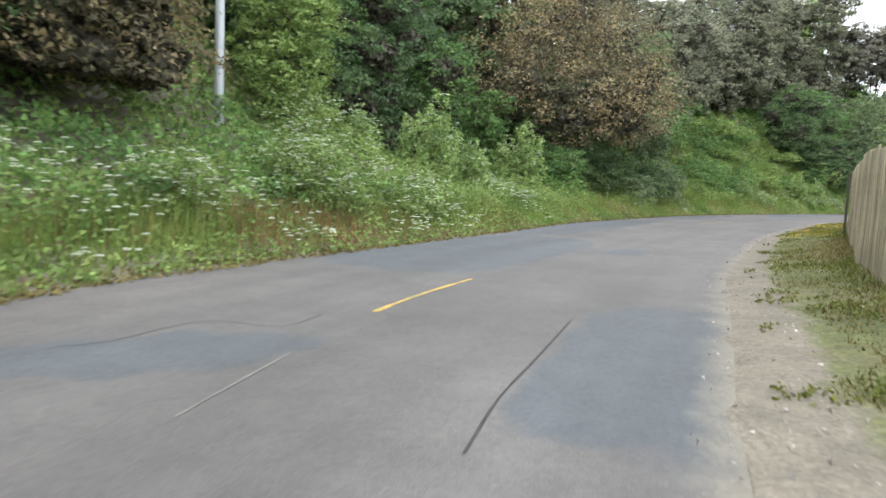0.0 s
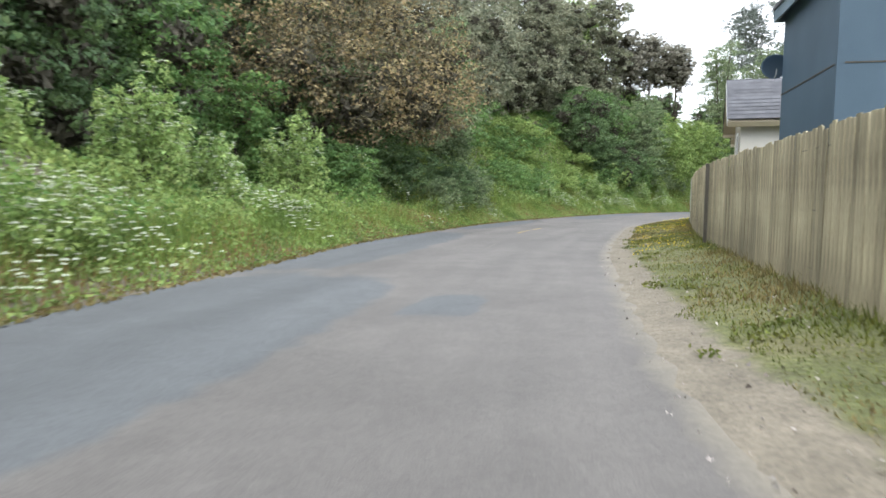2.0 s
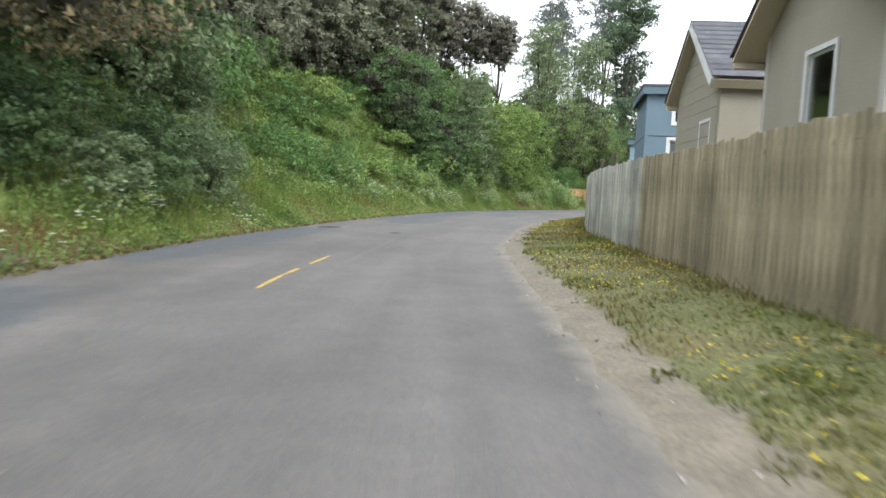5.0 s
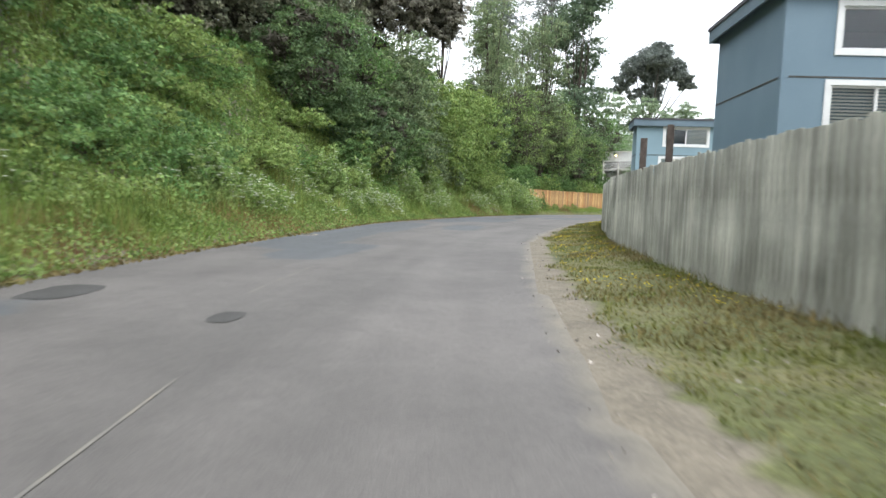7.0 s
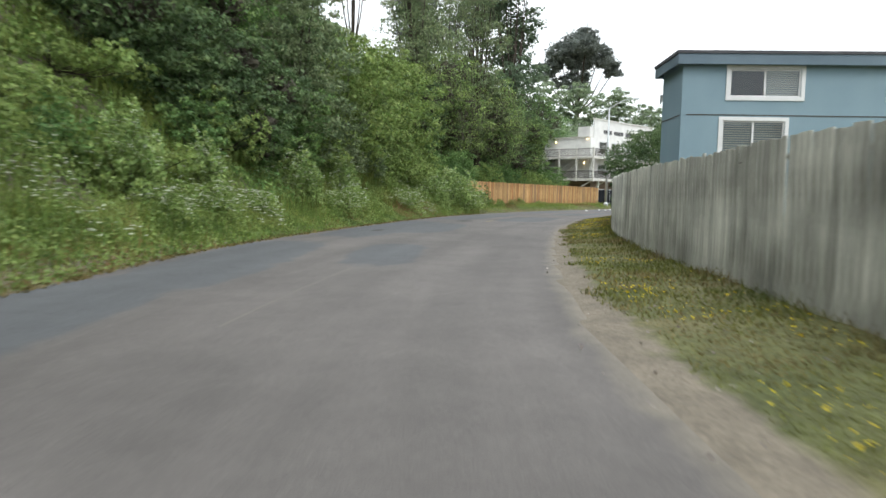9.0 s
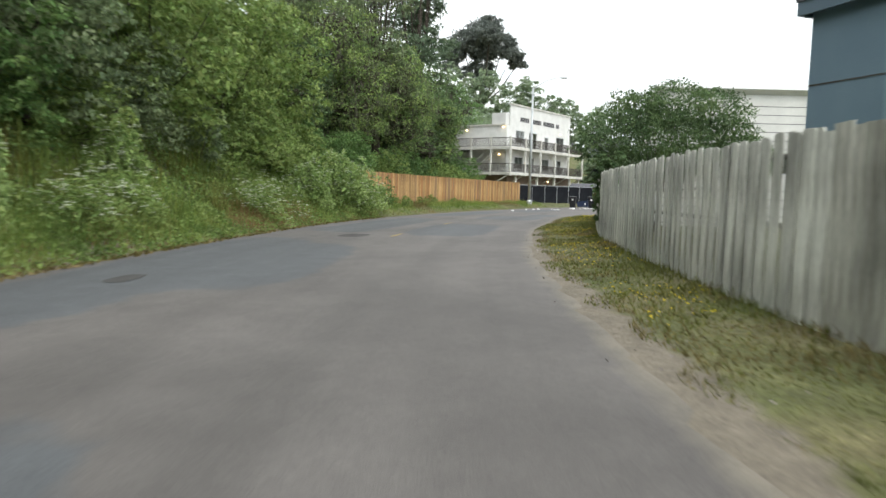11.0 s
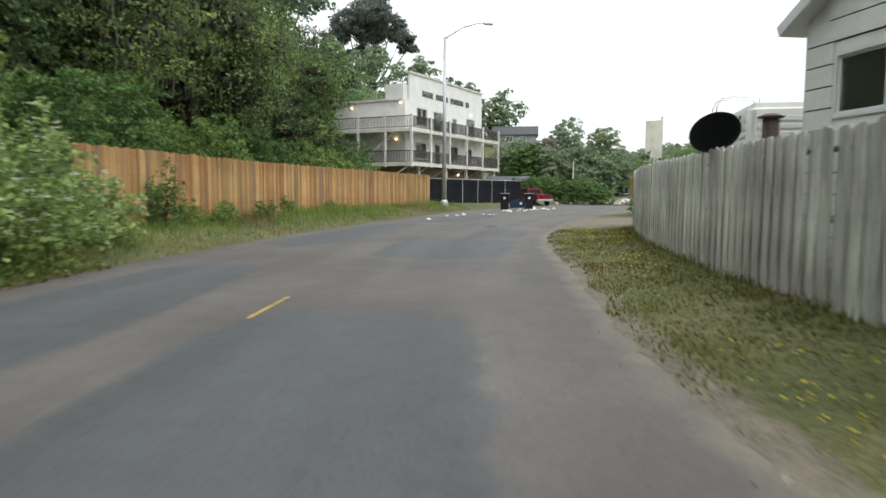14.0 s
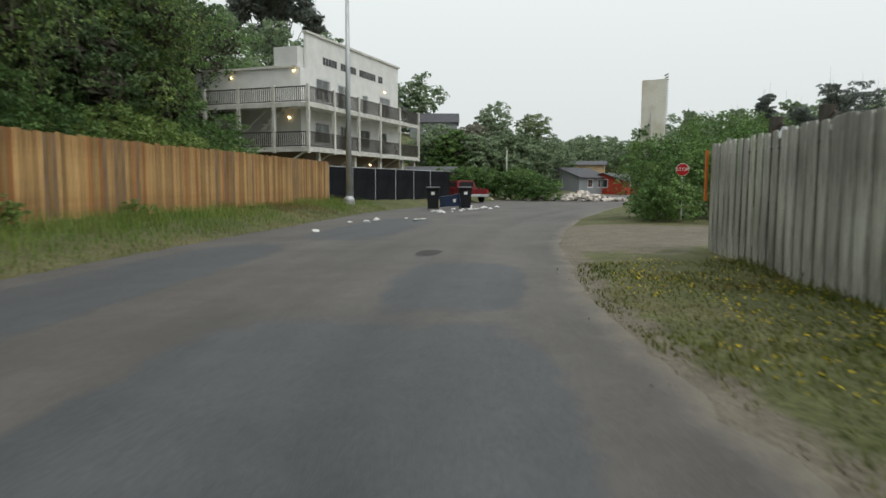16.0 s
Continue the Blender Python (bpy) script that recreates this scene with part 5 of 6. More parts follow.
lantern_post(83.1, 74.9, 2.42, 15)
lantern_post(81.3, 74.4, 2.42, 15)
rl = random.Random(8)
for k in range(34):
    x, y = rl.gauss(105.3, 2.2), rl.gauss(88.3, 0.7)
    if k > 26:
        x, y = rl.uniform(86, 100), rl.uniform(85.5, 89)
    bm = bmesh.new()
    bmesh.ops.create_icosphere(bm, subdivisions=1, radius=rl.uniform(0.06, 0.2))
    for v in bm.verts:
        v.co *= rl.uniform(0.6, 1.3)
        v.co.z = max(v.co.z * 0.5, -0.04)
    s = tagged(part("litter", bm, PAPER), "crumpled white litter on the roadside", "litter", "litter by the bins")
    s.matrix_world = pose(x, y, max(0.03, ground_z(x, y) + 0.03), 0, 0, rl.uniform(0, 360))
bm = bmesh.new()
for k in range(150):
    x, y = rl.gauss(0, 3.2), rl.gauss(0, 1.1)
    r = rl.uniform(0.1, 0.4)
    b0 = bmesh.ops.create_icosphere(bm, subdivisions=1, radius=r)["verts"]
    for v in b0:
        v.co = Vector((v.co.x * rl.uniform(0.7, 1.4) + x, v.co.y * rl.uniform(0.7, 1.3) + y, v.co.z * 0.7 + max(0.1, 0.9 - 0.25 * abs(x) - 0.3 * abs(y)) * rl.uniform(0.3, 1)))
tagged(part("rubble_heap", bm, DEBRIS), "heap of pale rubble and rubbish beside the houses", "rubble", kind="stuff").matrix_world = pose(129, 85.4, 0.05, 0, 0, -80)

# ---- vegetation ----
def leaves_at(C, N, size, rng, flat=0.6, long=1.5, fold=0.25):
    """Leaf triangles (n, 3, 3) at centres C, facing roughly along N."""
    n = len(C)
    nr = N * flat + rng.normal(0, 1, (n, 3)) * (1 - flat * 0.5)
    nr /= np.linalg.norm(nr, axis=1)[:, None] + 1e-9
    a = rng.normal(0, 1, (n, 3))
    a -= (a * nr).sum(1)[:, None] * nr
    a /= np.linalg.norm(a, axis=1)[:, None] + 1e-9
    b = np.cross(nr, a)
    s = (size * rng.uniform(0.6, 1.4, n))[:, None]
    foot = C - a * s * long * 0.45
    return np.stack([foot - b * s * 0.5 + nr * s * fold, foot + b * s * 0.5 - nr * s * fold, C + a * s * long * 0.55], 1)


def crown_points(blobs, n, rng, clump=0.22, fill=0.2):
    """Leaf centres and outward directions: every lobe carries tufts spread over its shell, every tuft its own leaves."""
    area = np.array([b[3] * b[4] + b[4] * b[5] + b[3] * b[5] for b in blobs])
    cs, ns = [], []
    for b, q in zip(blobs, area / area.sum()):
        k = max(40, int(n * q))
        c, r = np.array(b[:3]), np.array(b[3:6])
        kc = max(12, int(k / 42))
        u = (np.arange(kc) + 0.5) / kc
        turn = 2.39996 * np.arange(kc) + rng.uniform(0, 6.28)
        d = np.stack([np.cos(turn) * np.sqrt(1 - (1 - 2 * u) ** 2), np.sin(turn) * np.sqrt(1 - (1 - 2 * u) ** 2), 1 - 2 * u], 1)
        d += rng.normal(0, 0.9 / math.sqrt(kc), d.shape)
        d /= np.linalg.norm(d, axis=1)[:, None]
        rad = rng.uniform(0.78, 1.1, kc)
        inner = rng.random(kc) < fill * 0.6
        rad[inner] = rng.uniform(0.5, 0.75, inner.sum())
        big = 1.9 * clump * rng.uniform(0.7, 1.3, kc)
        pick = rng.randint(0, kc, k)
        v = rng.normal(0, 1, (k, 3))
        v /= np.linalg.norm(v, axis=1)[:, None]
        v[:, 2] = np.where(rng.random(k) < 0.6, np.abs(v[:, 2]), v[:, 2])
        cs.append(c + (d[pick] * rad[pick][:, None] + v * (big[pick] * rng.random(k) ** 0.4)[:, None] * (1, 1, 0.75)) * r)
        nn = 0.55 * d[pick] + 0.8 * v + np.array([0, 0, 0.4])
        ns.append(nn / np.linalg.norm(nn, axis=1)[:, None])
    return np.vstack(cs), np.vstack(ns)


def shade_twigs(blobs, rng):
    """Dark twig-like triangles behind a dense crown's leaves, standing in for its deep shade."""
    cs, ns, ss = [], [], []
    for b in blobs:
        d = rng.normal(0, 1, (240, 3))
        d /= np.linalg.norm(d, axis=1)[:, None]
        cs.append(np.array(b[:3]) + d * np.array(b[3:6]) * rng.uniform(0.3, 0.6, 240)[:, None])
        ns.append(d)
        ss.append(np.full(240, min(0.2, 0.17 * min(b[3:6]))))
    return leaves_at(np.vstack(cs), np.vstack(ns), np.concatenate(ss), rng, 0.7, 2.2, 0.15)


def limbs(base, blobs, r0, rng, bm=None):
    """A tapered trunk with a limb to every blob."""
    bm = bm or bmesh.new()
    base = Vector(base)
    top = Vector(np.mean([b[:3] for b in blobs], axis=0))
    knee = base.lerp(top, 0.45) + Vector((rng.uniform(-0.2, 0.2), rng.uniform(-0.2, 0.2), 0))
    tube([base, base.lerp(knee, 0.5) + Vector((rng.uniform(-0.1, 0.1), rng.uniform(-0.1, 0.1), 0)), knee, knee.lerp(top, 0.7)], [r0, r0 * 0.8, r0 * 0.62, r0 * 0.3], 8, bm)
    for b in blobs:
        e = Vector(b[:3])
        mid = knee.lerp(e, 0.5) + Vector((0, 0, -0.1 * (e - knee).length))
        tube([knee, mid, e, e + (e - mid) * 0.5], [r0 * 0.3, r0 * 0.2, r0 * 0.11, r0 * 0.03], 6, bm)
    return bm


def tree(name, x, y, blobs, n, size, mat, label, seed, trunk=0.2, category="tree", clump=0.2, flat=0.85, long=1.5, fill=0.2, group="", moss=0, tips=None, dense=False):
    """A tree or shrub standing at x, y; blobs are ellipsoids of the crown relative to its foot."""
    rng = np.random.RandomState(seed)
    z = ground_z(x, y)
    root = thing(name, pose(x, y, z), label, category, group)
    B = [(b[0], b[1], b[2], b[3], b[4], b[5]) for b in blobs]
    tk = part("trunk", limbs((0, 0, -0.3), B, trunk, rng), BARK, root, smooth=True)
    tk.matrix_world = pose(x, y, z)
    C, N = crown_points(B, n, rng, clump, fill)
    keep = C[:, 2] > 0.03
    C, N = C[keep], N[keep]
    if tips:
        # catkins and young shoots gather in tufts over the outside of the crown
        tuft = lerp_noise(C[:, :2] * 1.0 + C[:, 2:] * (0.7, 1.3), 0.8, seed % 50) + 0.8 * lerp_noise(C[:, :2] - C[:, 2:] * (1.2, 0.5), 1.5, seed % 41 + 3)
        out = tuft + rng.normal(0, 0.25, len(C)) > 0.06
        shoots = fast_mesh("new_growth", leaves_at(C[out] + N[out] * 0.08, N[out], size * 1.05, rng, flat, long), 3)
        link("new_growth", shoots, tips, root, "golden catkins and young shoots").matrix_world = pose(x, y, z)
        C, N = C[~out], N[~out]
    me = fast_mesh("crown", leaves_at(C, N, size, rng, flat, long), 3)
    link("crown", me, mat, root).matrix_world = pose(x, y, z)
    # dark filler added so the gaps between the leaves read as shade
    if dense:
        tw = shade_twigs(B, rng)
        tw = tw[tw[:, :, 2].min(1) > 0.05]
        tagged(link("shade_twigs", fast_mesh("shade_twigs", tw, 3), SHADE_TWIGS, root, "dark twigs added inside the crown to stand in for its shade"), kind="stuff").matrix_world = pose(x, y, z)
    if moss:
        k = rng.randint(0, len(C), moss)
        P = C[k]
        L = rng.uniform(0.3, 1.0, moss)[:, None]
        w = np.stack([np.cos(k * 1.0), np.sin(k * 1.0), 0 * L[:, 0]], 1) * 0.035
        dn = np.array([0, 0, -1.0]) * L
        V = np.stack([P - w, P + w, P + w * 0.4 + dn, P - w * 0.4 + dn], 1)
        tagged(link("lichen", fast_mesh("lichen", V, 4), MOSS, root, "pale hanging lichen"), kind="stuff").matrix_world = pose(x, y, z)
    return root


def round_blobs(w, h, rng, k=7, low=0.3):
    """Uneven blobs filling a crown of width w and height h."""
    out = []
    for i in range(k):
        a = 2.4 * i + rng.uniform(-0.4, 0.4)
        q = (i + 0.5) / k
        rr = w * 0.5 * math.sqrt(1 - (1 - 2 * q) ** 2) * rng.uniform(0.35, 0.75)
        zc = h * (low + (0.88 - low) * q)
        s = w * rng.uniform(0.2, 0.32)
        out.append((rr * math.cos(a), rr * math.sin(a), zc, s, s, s * rng.uniform(0.7, 1.0)))
    return out


def shoot_blobs(w, h, rng, k=14):
    """Upright leafy shoots of uneven height that rise from one stool."""
    out = []
    for i in range(k):
        a, q = 2.4 * i + rng.uniform(-0.3, 0.3), math.sqrt((i + 0.5) / k)
        top = h * (1 - 0.45 * q * q) * rng.uniform(0.75, 1.05)
        r = 0.5 * w * q
        for z, s in ((top - 0.22 * h, 0.13), (top - 0.5 * h, 0.16)):
            if z > 0.08 * h:
                out.append((r * math.cos(a), r * math.sin(a), z, w * s * rng.uniform(0.8, 1.2), w * s * rng.uniform(0.8, 1.2), 0.24 * h))
    return out


def pine_blobs(h, w, rng, k=12, low=0.4):
    out = []
    for i in range(k):
        q = i / (k - 1)
        a = rng.uniform(0, 6.28)
        r = w * 0.5 * (1 - 0.55 * q) * rng.uniform(0.3, 0.8)
        s = w * rng.uniform(0.16, 0.26)
        out.append((r * math.cos(a), r * math.sin(a), h * (low + (0.95 - low) * q), s * 1.15, s * 1.15, s * 0.75))
    return out


RT = random.Random(5)
KINDS = {"mid": LEAF_MID, "bright": LEAF_BRIGHT, "dark": LEAF_DARK, "grey": LEAF_GREY, "brown": LEAF_BROWN, "olive": LEAF_OLIVE, "pine": LEAF_PINE, "haze": LEAF_HAZE, "cypress": LEAF_CYPRESS, "pale": LEAF_PALE}
WORDS = {"mid": "dense green broadleaf tree", "bright": "fresh light green shrub", "dark": "dark evergreen oak", "grey": "grey-green willow-like shrub",
         "brown": "russet-tipped evergreen oak", "olive": "olive green tree with hanging twigs", "pine": "dark cypress", "haze": "hazy grey-green tree", "cypress": "dull brown-green cypress with a dense crown", "pale": "pale grey-brown cypress with a rounded crown"}


def along_hill(s, d):
    """The plan point s along the foot of the bank and d up it."""
    k = s / 0.8
    i = int(min(max(k, 1), len(HILL) - 3))
    t = HILL[i + 1] - HILL[i - 1]
    t = t / np.hypot(*t)
    return HILL[i] + np.array([-t[1], t[0]]) * d


def s_of(x):
    """Length along the foot of the bank at which it reaches x (past its first bend)."""
    k = np.where((HILL[:, 0] >= x) & (HILL[:, 1] > 0))[0]
    return 0.8 * k[0]


def place(x, y, w, h, kind, n, size, low=0.12, k=8, moss=0, clump=0.17, fill=0.22):
    i = len(scene.collection.objects)
    big = h > 5
    leafy = not big and kind == "bright" and h > 1.0
    tree("tree" if big else "shrub", x, y, shoot_blobs(w, h, RT, k * 2) if leafy else round_blobs(w, h, RT, k, low), n, size, KINDS[kind], WORDS[kind] + (" rising from the bank" if big else " on the bank"), 100 + i % 9973,
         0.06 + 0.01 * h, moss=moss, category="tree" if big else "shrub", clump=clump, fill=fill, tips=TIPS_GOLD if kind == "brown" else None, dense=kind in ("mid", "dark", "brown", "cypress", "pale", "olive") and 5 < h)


# what grows where: start of the stretch by x along the foot, kinds for the low, middle and high rows
STRETCH = [(-60, "dark", "dark", "dark"), (-3.0, "mid bright", "mid", "mid dark"), (3.0, "grey mid", "mid dark", "dark"), (10, "grey bright", "grey mid", "cypress"),
           (16, "bright mid", "bright mid", "cypress"), (27, "bright mid", "mid", "cypress"), (35, "bright mid", "mid dark", "cypress dark"), (45, "bright grey", "bright mid", "mid olive"),
           (54, "bright", "bright", "mid olive"), (64, "mid bright", "olive dark", "dark"), (98, "mid bright", "mid", "mid dark")]


def kind_at(x, row):
    st = [q for q in STRETCH if q[0] <= x][-1]
    return RT.choice(st[row].split())


S0, S1 = s_of(-5.0), s_of(105.5)
for row, (d0, step, w0, h0, n, size) in enumerate(((3.0, 3.0, 3.6, 2.9, 5200, 0.08), (7.2, 4.6, 6.2, 6.4, 9000, 0.115), (14.0, 6.2, 8.4, 9.0, 7500, 0.17), (24.0, 8.0, 11.0, 12.5, 4500, 0.27))):
    s = S0 - (10 if row else 4)
    while s < S1 - (0 if row < 2 else -14):
        x, y = along_hill(s, d0 + RT.uniform(-0.18, 0.18) * d0)
        kind = kind_at(x, min(row, 2) + 1)
        if row == 0 and (-4 < x < 6):
            s += step
            continue
        if row < 2 and math.hypot(x - 10.5, y - 41.5) < 4.5 or row < 2 and math.hypot(x + 8.0, y - 14) < 7.5:
            s += step
            continue
        q = RT.uniform(0.78, 1.22)
        if row > 1 and 50 < x < 92:
            q *= 0.6
        tall = (0.42 if row == 0 else 0.28) if row < 2 and 13 < x < 35 else 1.0
        if tall < 1 and row == 1:
            kind = RT.choice(("bright", "bright", "mid"))
        place(x, y, w0 * q, h0 * q * tall * RT.uniform(0.9, 1.1), kind, int(n * q * q * (0.6 if tall < 1 else 1)), size, low=0.08 if row < 2 else 0.15, k=6 + row, moss=700 if kind == "olive" and row == 1 and x > 60 else 0)
        s += step * RT.uniform(0.85, 1.15)

# low scrub filling the slope between the rows
s = s_of(9.0)
while s < s_of(36.0):
    for d in (5.0, 9.5):
        x, y = along_hill(s + RT.uniform(-1, 1), d + RT.uniform(-0.8, 0.8))
        place(x, y, RT.uniform(2.6, 4.0), RT.uniform(0.9, 1.5), RT.choice(("bright", "mid", "bright")), 4200, 0.075, low=0.06, k=6)
    s += 3.3
# single trees and bushes that stand out
for x, y, w, h, kind in ((7.4, 40.2, 3.2, 2.6, "dark"), (9.6, 40.8, 3.4, 2.8, "dark"), (12.2, 42.6, 3.4, 2.8, "dark"), (11.0, 40.6, 2.6, 1.8, "grey"), (14.4, 45.2, 3.4, 2.6, "grey"), (5.4, 38.6, 3.0, 2.0, "mid")):
    place(x, y, w, h, kind, 9000, 0.065, low=0.05, k=7)
for x, y, w, h, kind in ((101, 107, 8, 9, "dark"), (105.5, 113, 9, 10, "dark"), (109.5, 121, 10, 11, "mid"), (117, 126, 10, 11, "dark"), (95, 104, 8, 8.5, "dark"), (104, 119, 10, 12, "dark")):
    place(x, y, w, h, kind, 11000, 0.13, low=0.08, k=9)
OAK = [(0, 0, 8.2, 4.6, 4.2, 3.0), (-4.2, -1.2, 7.6, 3.4, 3.0, 2.6), (3.6, -1.2, 7.0, 3.0, 2.8, 2.3), (0.6, -3.2, 6.6, 3.0, 2.6, 2.0), (-2.6, -3.0, 7.4, 2.6, 2.4, 1.9), (3.0, -2.8, 5.6, 2.2, 2.0, 1.6), (-0.6, -4.4, 5.2, 2.0, 1.8, 1.4),
       (-1.6, 0.6, 11.0, 3.6, 3.4, 2.4), (2.6, 0.8, 10.4, 3.0, 3.0, 2.2), (0.6, 1.0, 13.0, 3.0, 3.0, 1.9), (-5.8, 0.4, 9.6, 2.8, 2.6, 2.2), (-6.4, -0.4, 6.4, 2.2, 2.2, 1.8), (4.8, -0.2, 8.4, 2.0, 2.0, 1.7)]
OAK_FOOT = ground_z(7.3, 43.2)
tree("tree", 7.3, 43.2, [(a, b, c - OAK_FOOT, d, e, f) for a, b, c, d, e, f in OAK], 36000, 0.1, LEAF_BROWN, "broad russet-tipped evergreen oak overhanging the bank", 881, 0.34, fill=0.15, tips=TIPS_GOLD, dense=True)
tree("tree", -9.7, 15.8, [(a, b, c - ground_z(-9.7, 15.8), d, e, f) for a, b, c, d, e, f in ((0.6, -0.4, 4.2, 2.0, 1.8, 1.5), (2.2, 0.2, 5.0, 1.5, 1.5, 1.5), (-1.2, 0.8, 5.0, 2.4, 2.2, 1.9), (0.8, -2.0, 4.4, 1.8, 1.7, 1.4), (1.4, 0.4, 6.8, 2.2, 2.0, 1.8), (-2.0, -2.6, 4.8, 2.4, 2.3, 2.0), (2.7, -0.9, 6.6, 1.5, 1.5, 1.5),
                                                                                  (-0.8, -1.0, 7.6, 2.6, 2.6, 1.9), (-3.6, -0.6, 4.2, 2.2, 2.2, 2.0), (2.0, 0.9, 3.6, 1.0, 1.0, 0.9), (-1.6, -5.0, 5.4, 2.4, 2.4, 2.2),
                                                                                  (1.8, -1.6, 3.5, 1.7, 1.6, 1.3), (0.0, -3.2, 3.6, 1.9, 1.8, 1.5), (-1.6, -4.6, 3.8, 2.1, 2.0, 1.7), (2.8, -0.2, 3.9, 1.3, 1.3, 1.3), (-0.4, -0.8, 3.4, 1.8, 1.8, 1.6))], 38000, 0.08, LEAF_BROWN,
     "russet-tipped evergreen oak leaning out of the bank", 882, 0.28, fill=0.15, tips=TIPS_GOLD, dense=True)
# tree added beside the view so its canopy shades the foot of the bank
SHADE = ground_z(-11.0, 11.0)
tree("tree", -11.0, 11.0, [(a, b, c - SHADE, d, e, f) for a, b, c, d, e, f in ((1.6, 1.0, 4.4, 2.0, 2.0, 1.6), (0.6, -2.0, 4.6, 2.2, 2.2, 1.8), (0, 0, 6.4, 3.4, 3.4, 2.0), (2.6, -1.0, 5.8, 2.6, 2.8, 1.6), (2.2, 2.4, 5.8, 2.6, 2.4, 1.6), (-1.0, -3.0, 6.8, 3.0, 2.8, 2.0), (3.6, 0.8, 7.6, 2.4, 2.4, 1.5), (0.6, 0.4, 9.6, 3.2, 3.2, 2.0), (-1.6, 3.2, 6.0, 2.6, 2.6, 2.2))],
     16000, 0.1, LEAF_DARK, "dark evergreen oak added to shade the foot of the bank", 883, 0.3, dense=True)
# the trees that make the skyline along the bend: plan place, width and height of the top
for x, y, w, top, kind, n, size, k in ((-13.0, 15.0, 7.0, 10.5, "dark", 8000, 0.15, 8), (-14.0, 22.0, 8.0, 12.0, "dark", 8000, 0.16, 8), (-6.6, 29.5, 6.0, 10.5, "mid", 13000, 0.1, 9), (-9.8, 27.0, 6.0, 12.5, "mid", 10000, 0.13, 9),
                                       (-3.4, 35.0, 6.6, 11.5, "dark", 12000, 0.12, 9), (0.6, 44.5, 7.5, 15.5, "dark", 10000, 0.16, 9), (-5.0, 42.0, 8.0, 15.0, "dark", 9000, 0.17, 9), (-12.0, 37.0, 9.0, 17.0, "dark", 8000, 0.2, 9),
                                       (13.6, 50.5, 6.0, 13.5, "grey", 10000, 0.14, 9), (18.5, 60.5, 7.0, 18.5, "cypress", 9000, 0.17, 10), (24.0, 70.5, 7.5, 19.5, "cypress", 9000, 0.18, 10), (29.0, 76.5, 7.0, 19.0, "cypress", 10000, 0.17, 10),
                                       (33.6, 80.5, 8.5, 26.0, "cypress", 15000, 0.18, 12), (39.0, 84.0, 7.0, 26.5, "cypress", 10000, 0.19, 11), (46.6, 88.0, 7.0, 29.5, "cypress", 13000, 0.2, 12), (40.5, 86.5, 6.5, 27.0, "cypress", 9000, 0.2, 10),
                                       (40.4, 78.0, 8.0, 13.0, "mid", 13000, 0.13, 10), (46.3, 77.0, 6.0, 13.8, "grey", 15000, 0.12, 12), (38.4, 72.4, 5.0, 7.6, "dark", 12000, 0.1, 9),
                                       (41.3, 73.6, 4.6, 8.0, "dark", 11000, 0.1, 9), (51.6, 80.5, 6.5, 11.0, "bright", 11000, 0.13, 9), (57.5, 84.5, 6.5, 11.5, "bright", 11000, 0.13, 9), (63.5, 89.5, 7.0, 12.5, "bright", 11000, 0.14, 9)):
    place(x, y, w, top - ground_z(x, y), kind, n, size, low=0.1, k=k)
# pale flat-topped cypresses with bare stems above the bend
for x, y, w, top in ((55.6, 91.2, 6.6, 25.0), (59.2, 90.2, 5.4, 23.8), (52.0, 91.5, 6.0, 25.5)):
    g = ground_z(x, y)
    place(x, y, w, top - g, "pale", 9000, 0.17, low=(17.6 - g) / (top - g), k=9)
place(14.5, 50.8, 3.6, 3.6, "grey", 7000, 0.08, low=0.1, k=6)
place(84.5, 98.5, 9.5, 10.5, "olive", 22000, 0.1, low=0.16, k=11, moss=2200)
place(74.0, 95.5, 9.0, 9.5, "olive", 20000, 0.1, low=0.16, k=11, moss=1800)
for x, y, w, h in ((98.5, 99.2, 5.0, 2.1), (94.5, 98.2, 5.0, 2.5), (90.0, 97.2, 5.0, 2.8)):
    place(x, y, w, h, "bright", 6000, 0.1, low=0.1, k=7)
for x, y, w, h in ((71.6, 86.4, 1.2, 0.55), (74.2, 87.4, 1.0, 0.6), (77.0, 88.3, 1.1, 0.5), (79.4, 89.2, 0.9, 0.6), (84.0, 90.4, 1.0, 0.45), (72.8, 86.2, 0.9, 0.4)):
    place(x, y, w, h, "bright", 1300, 0.045, low=0.2, k=5)
tree("sapling", 70.4, 86.0, shoot_blobs(1.0, 2.1, RT, 7), 1500, 0.06, LEAF_MID, "thin leafy sapling in front of the redwood fence", 884, 0.025, category="sapling", clump=0.3)
place(102.2, 100.2, 4.4, 1.0, "bright", 6000, 0.11, low=0.1, k=7)


def pine(x, y, h, w, n, size, mat, label, seed, low=0.4, k=15):
    tree("tree", x, y, pine_blobs(h, w, RT, k, low), n, size, mat, label, seed, 0.012 * h, clump=0.26, flat=0.5, long=2.2, fill=0.3)


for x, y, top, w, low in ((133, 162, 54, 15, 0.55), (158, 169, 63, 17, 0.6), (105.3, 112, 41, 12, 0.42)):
    pine(x, y, top - ground_z(x, y), w, 14000 if low < 0.5 else 8000, 0.24 if x < 110 else 0.3, LEAF_PINE if x < 110 else LEAF_HAZED_PINE, "tall dark pine with open crown on the hilltop", int(x * 7 + y), low)
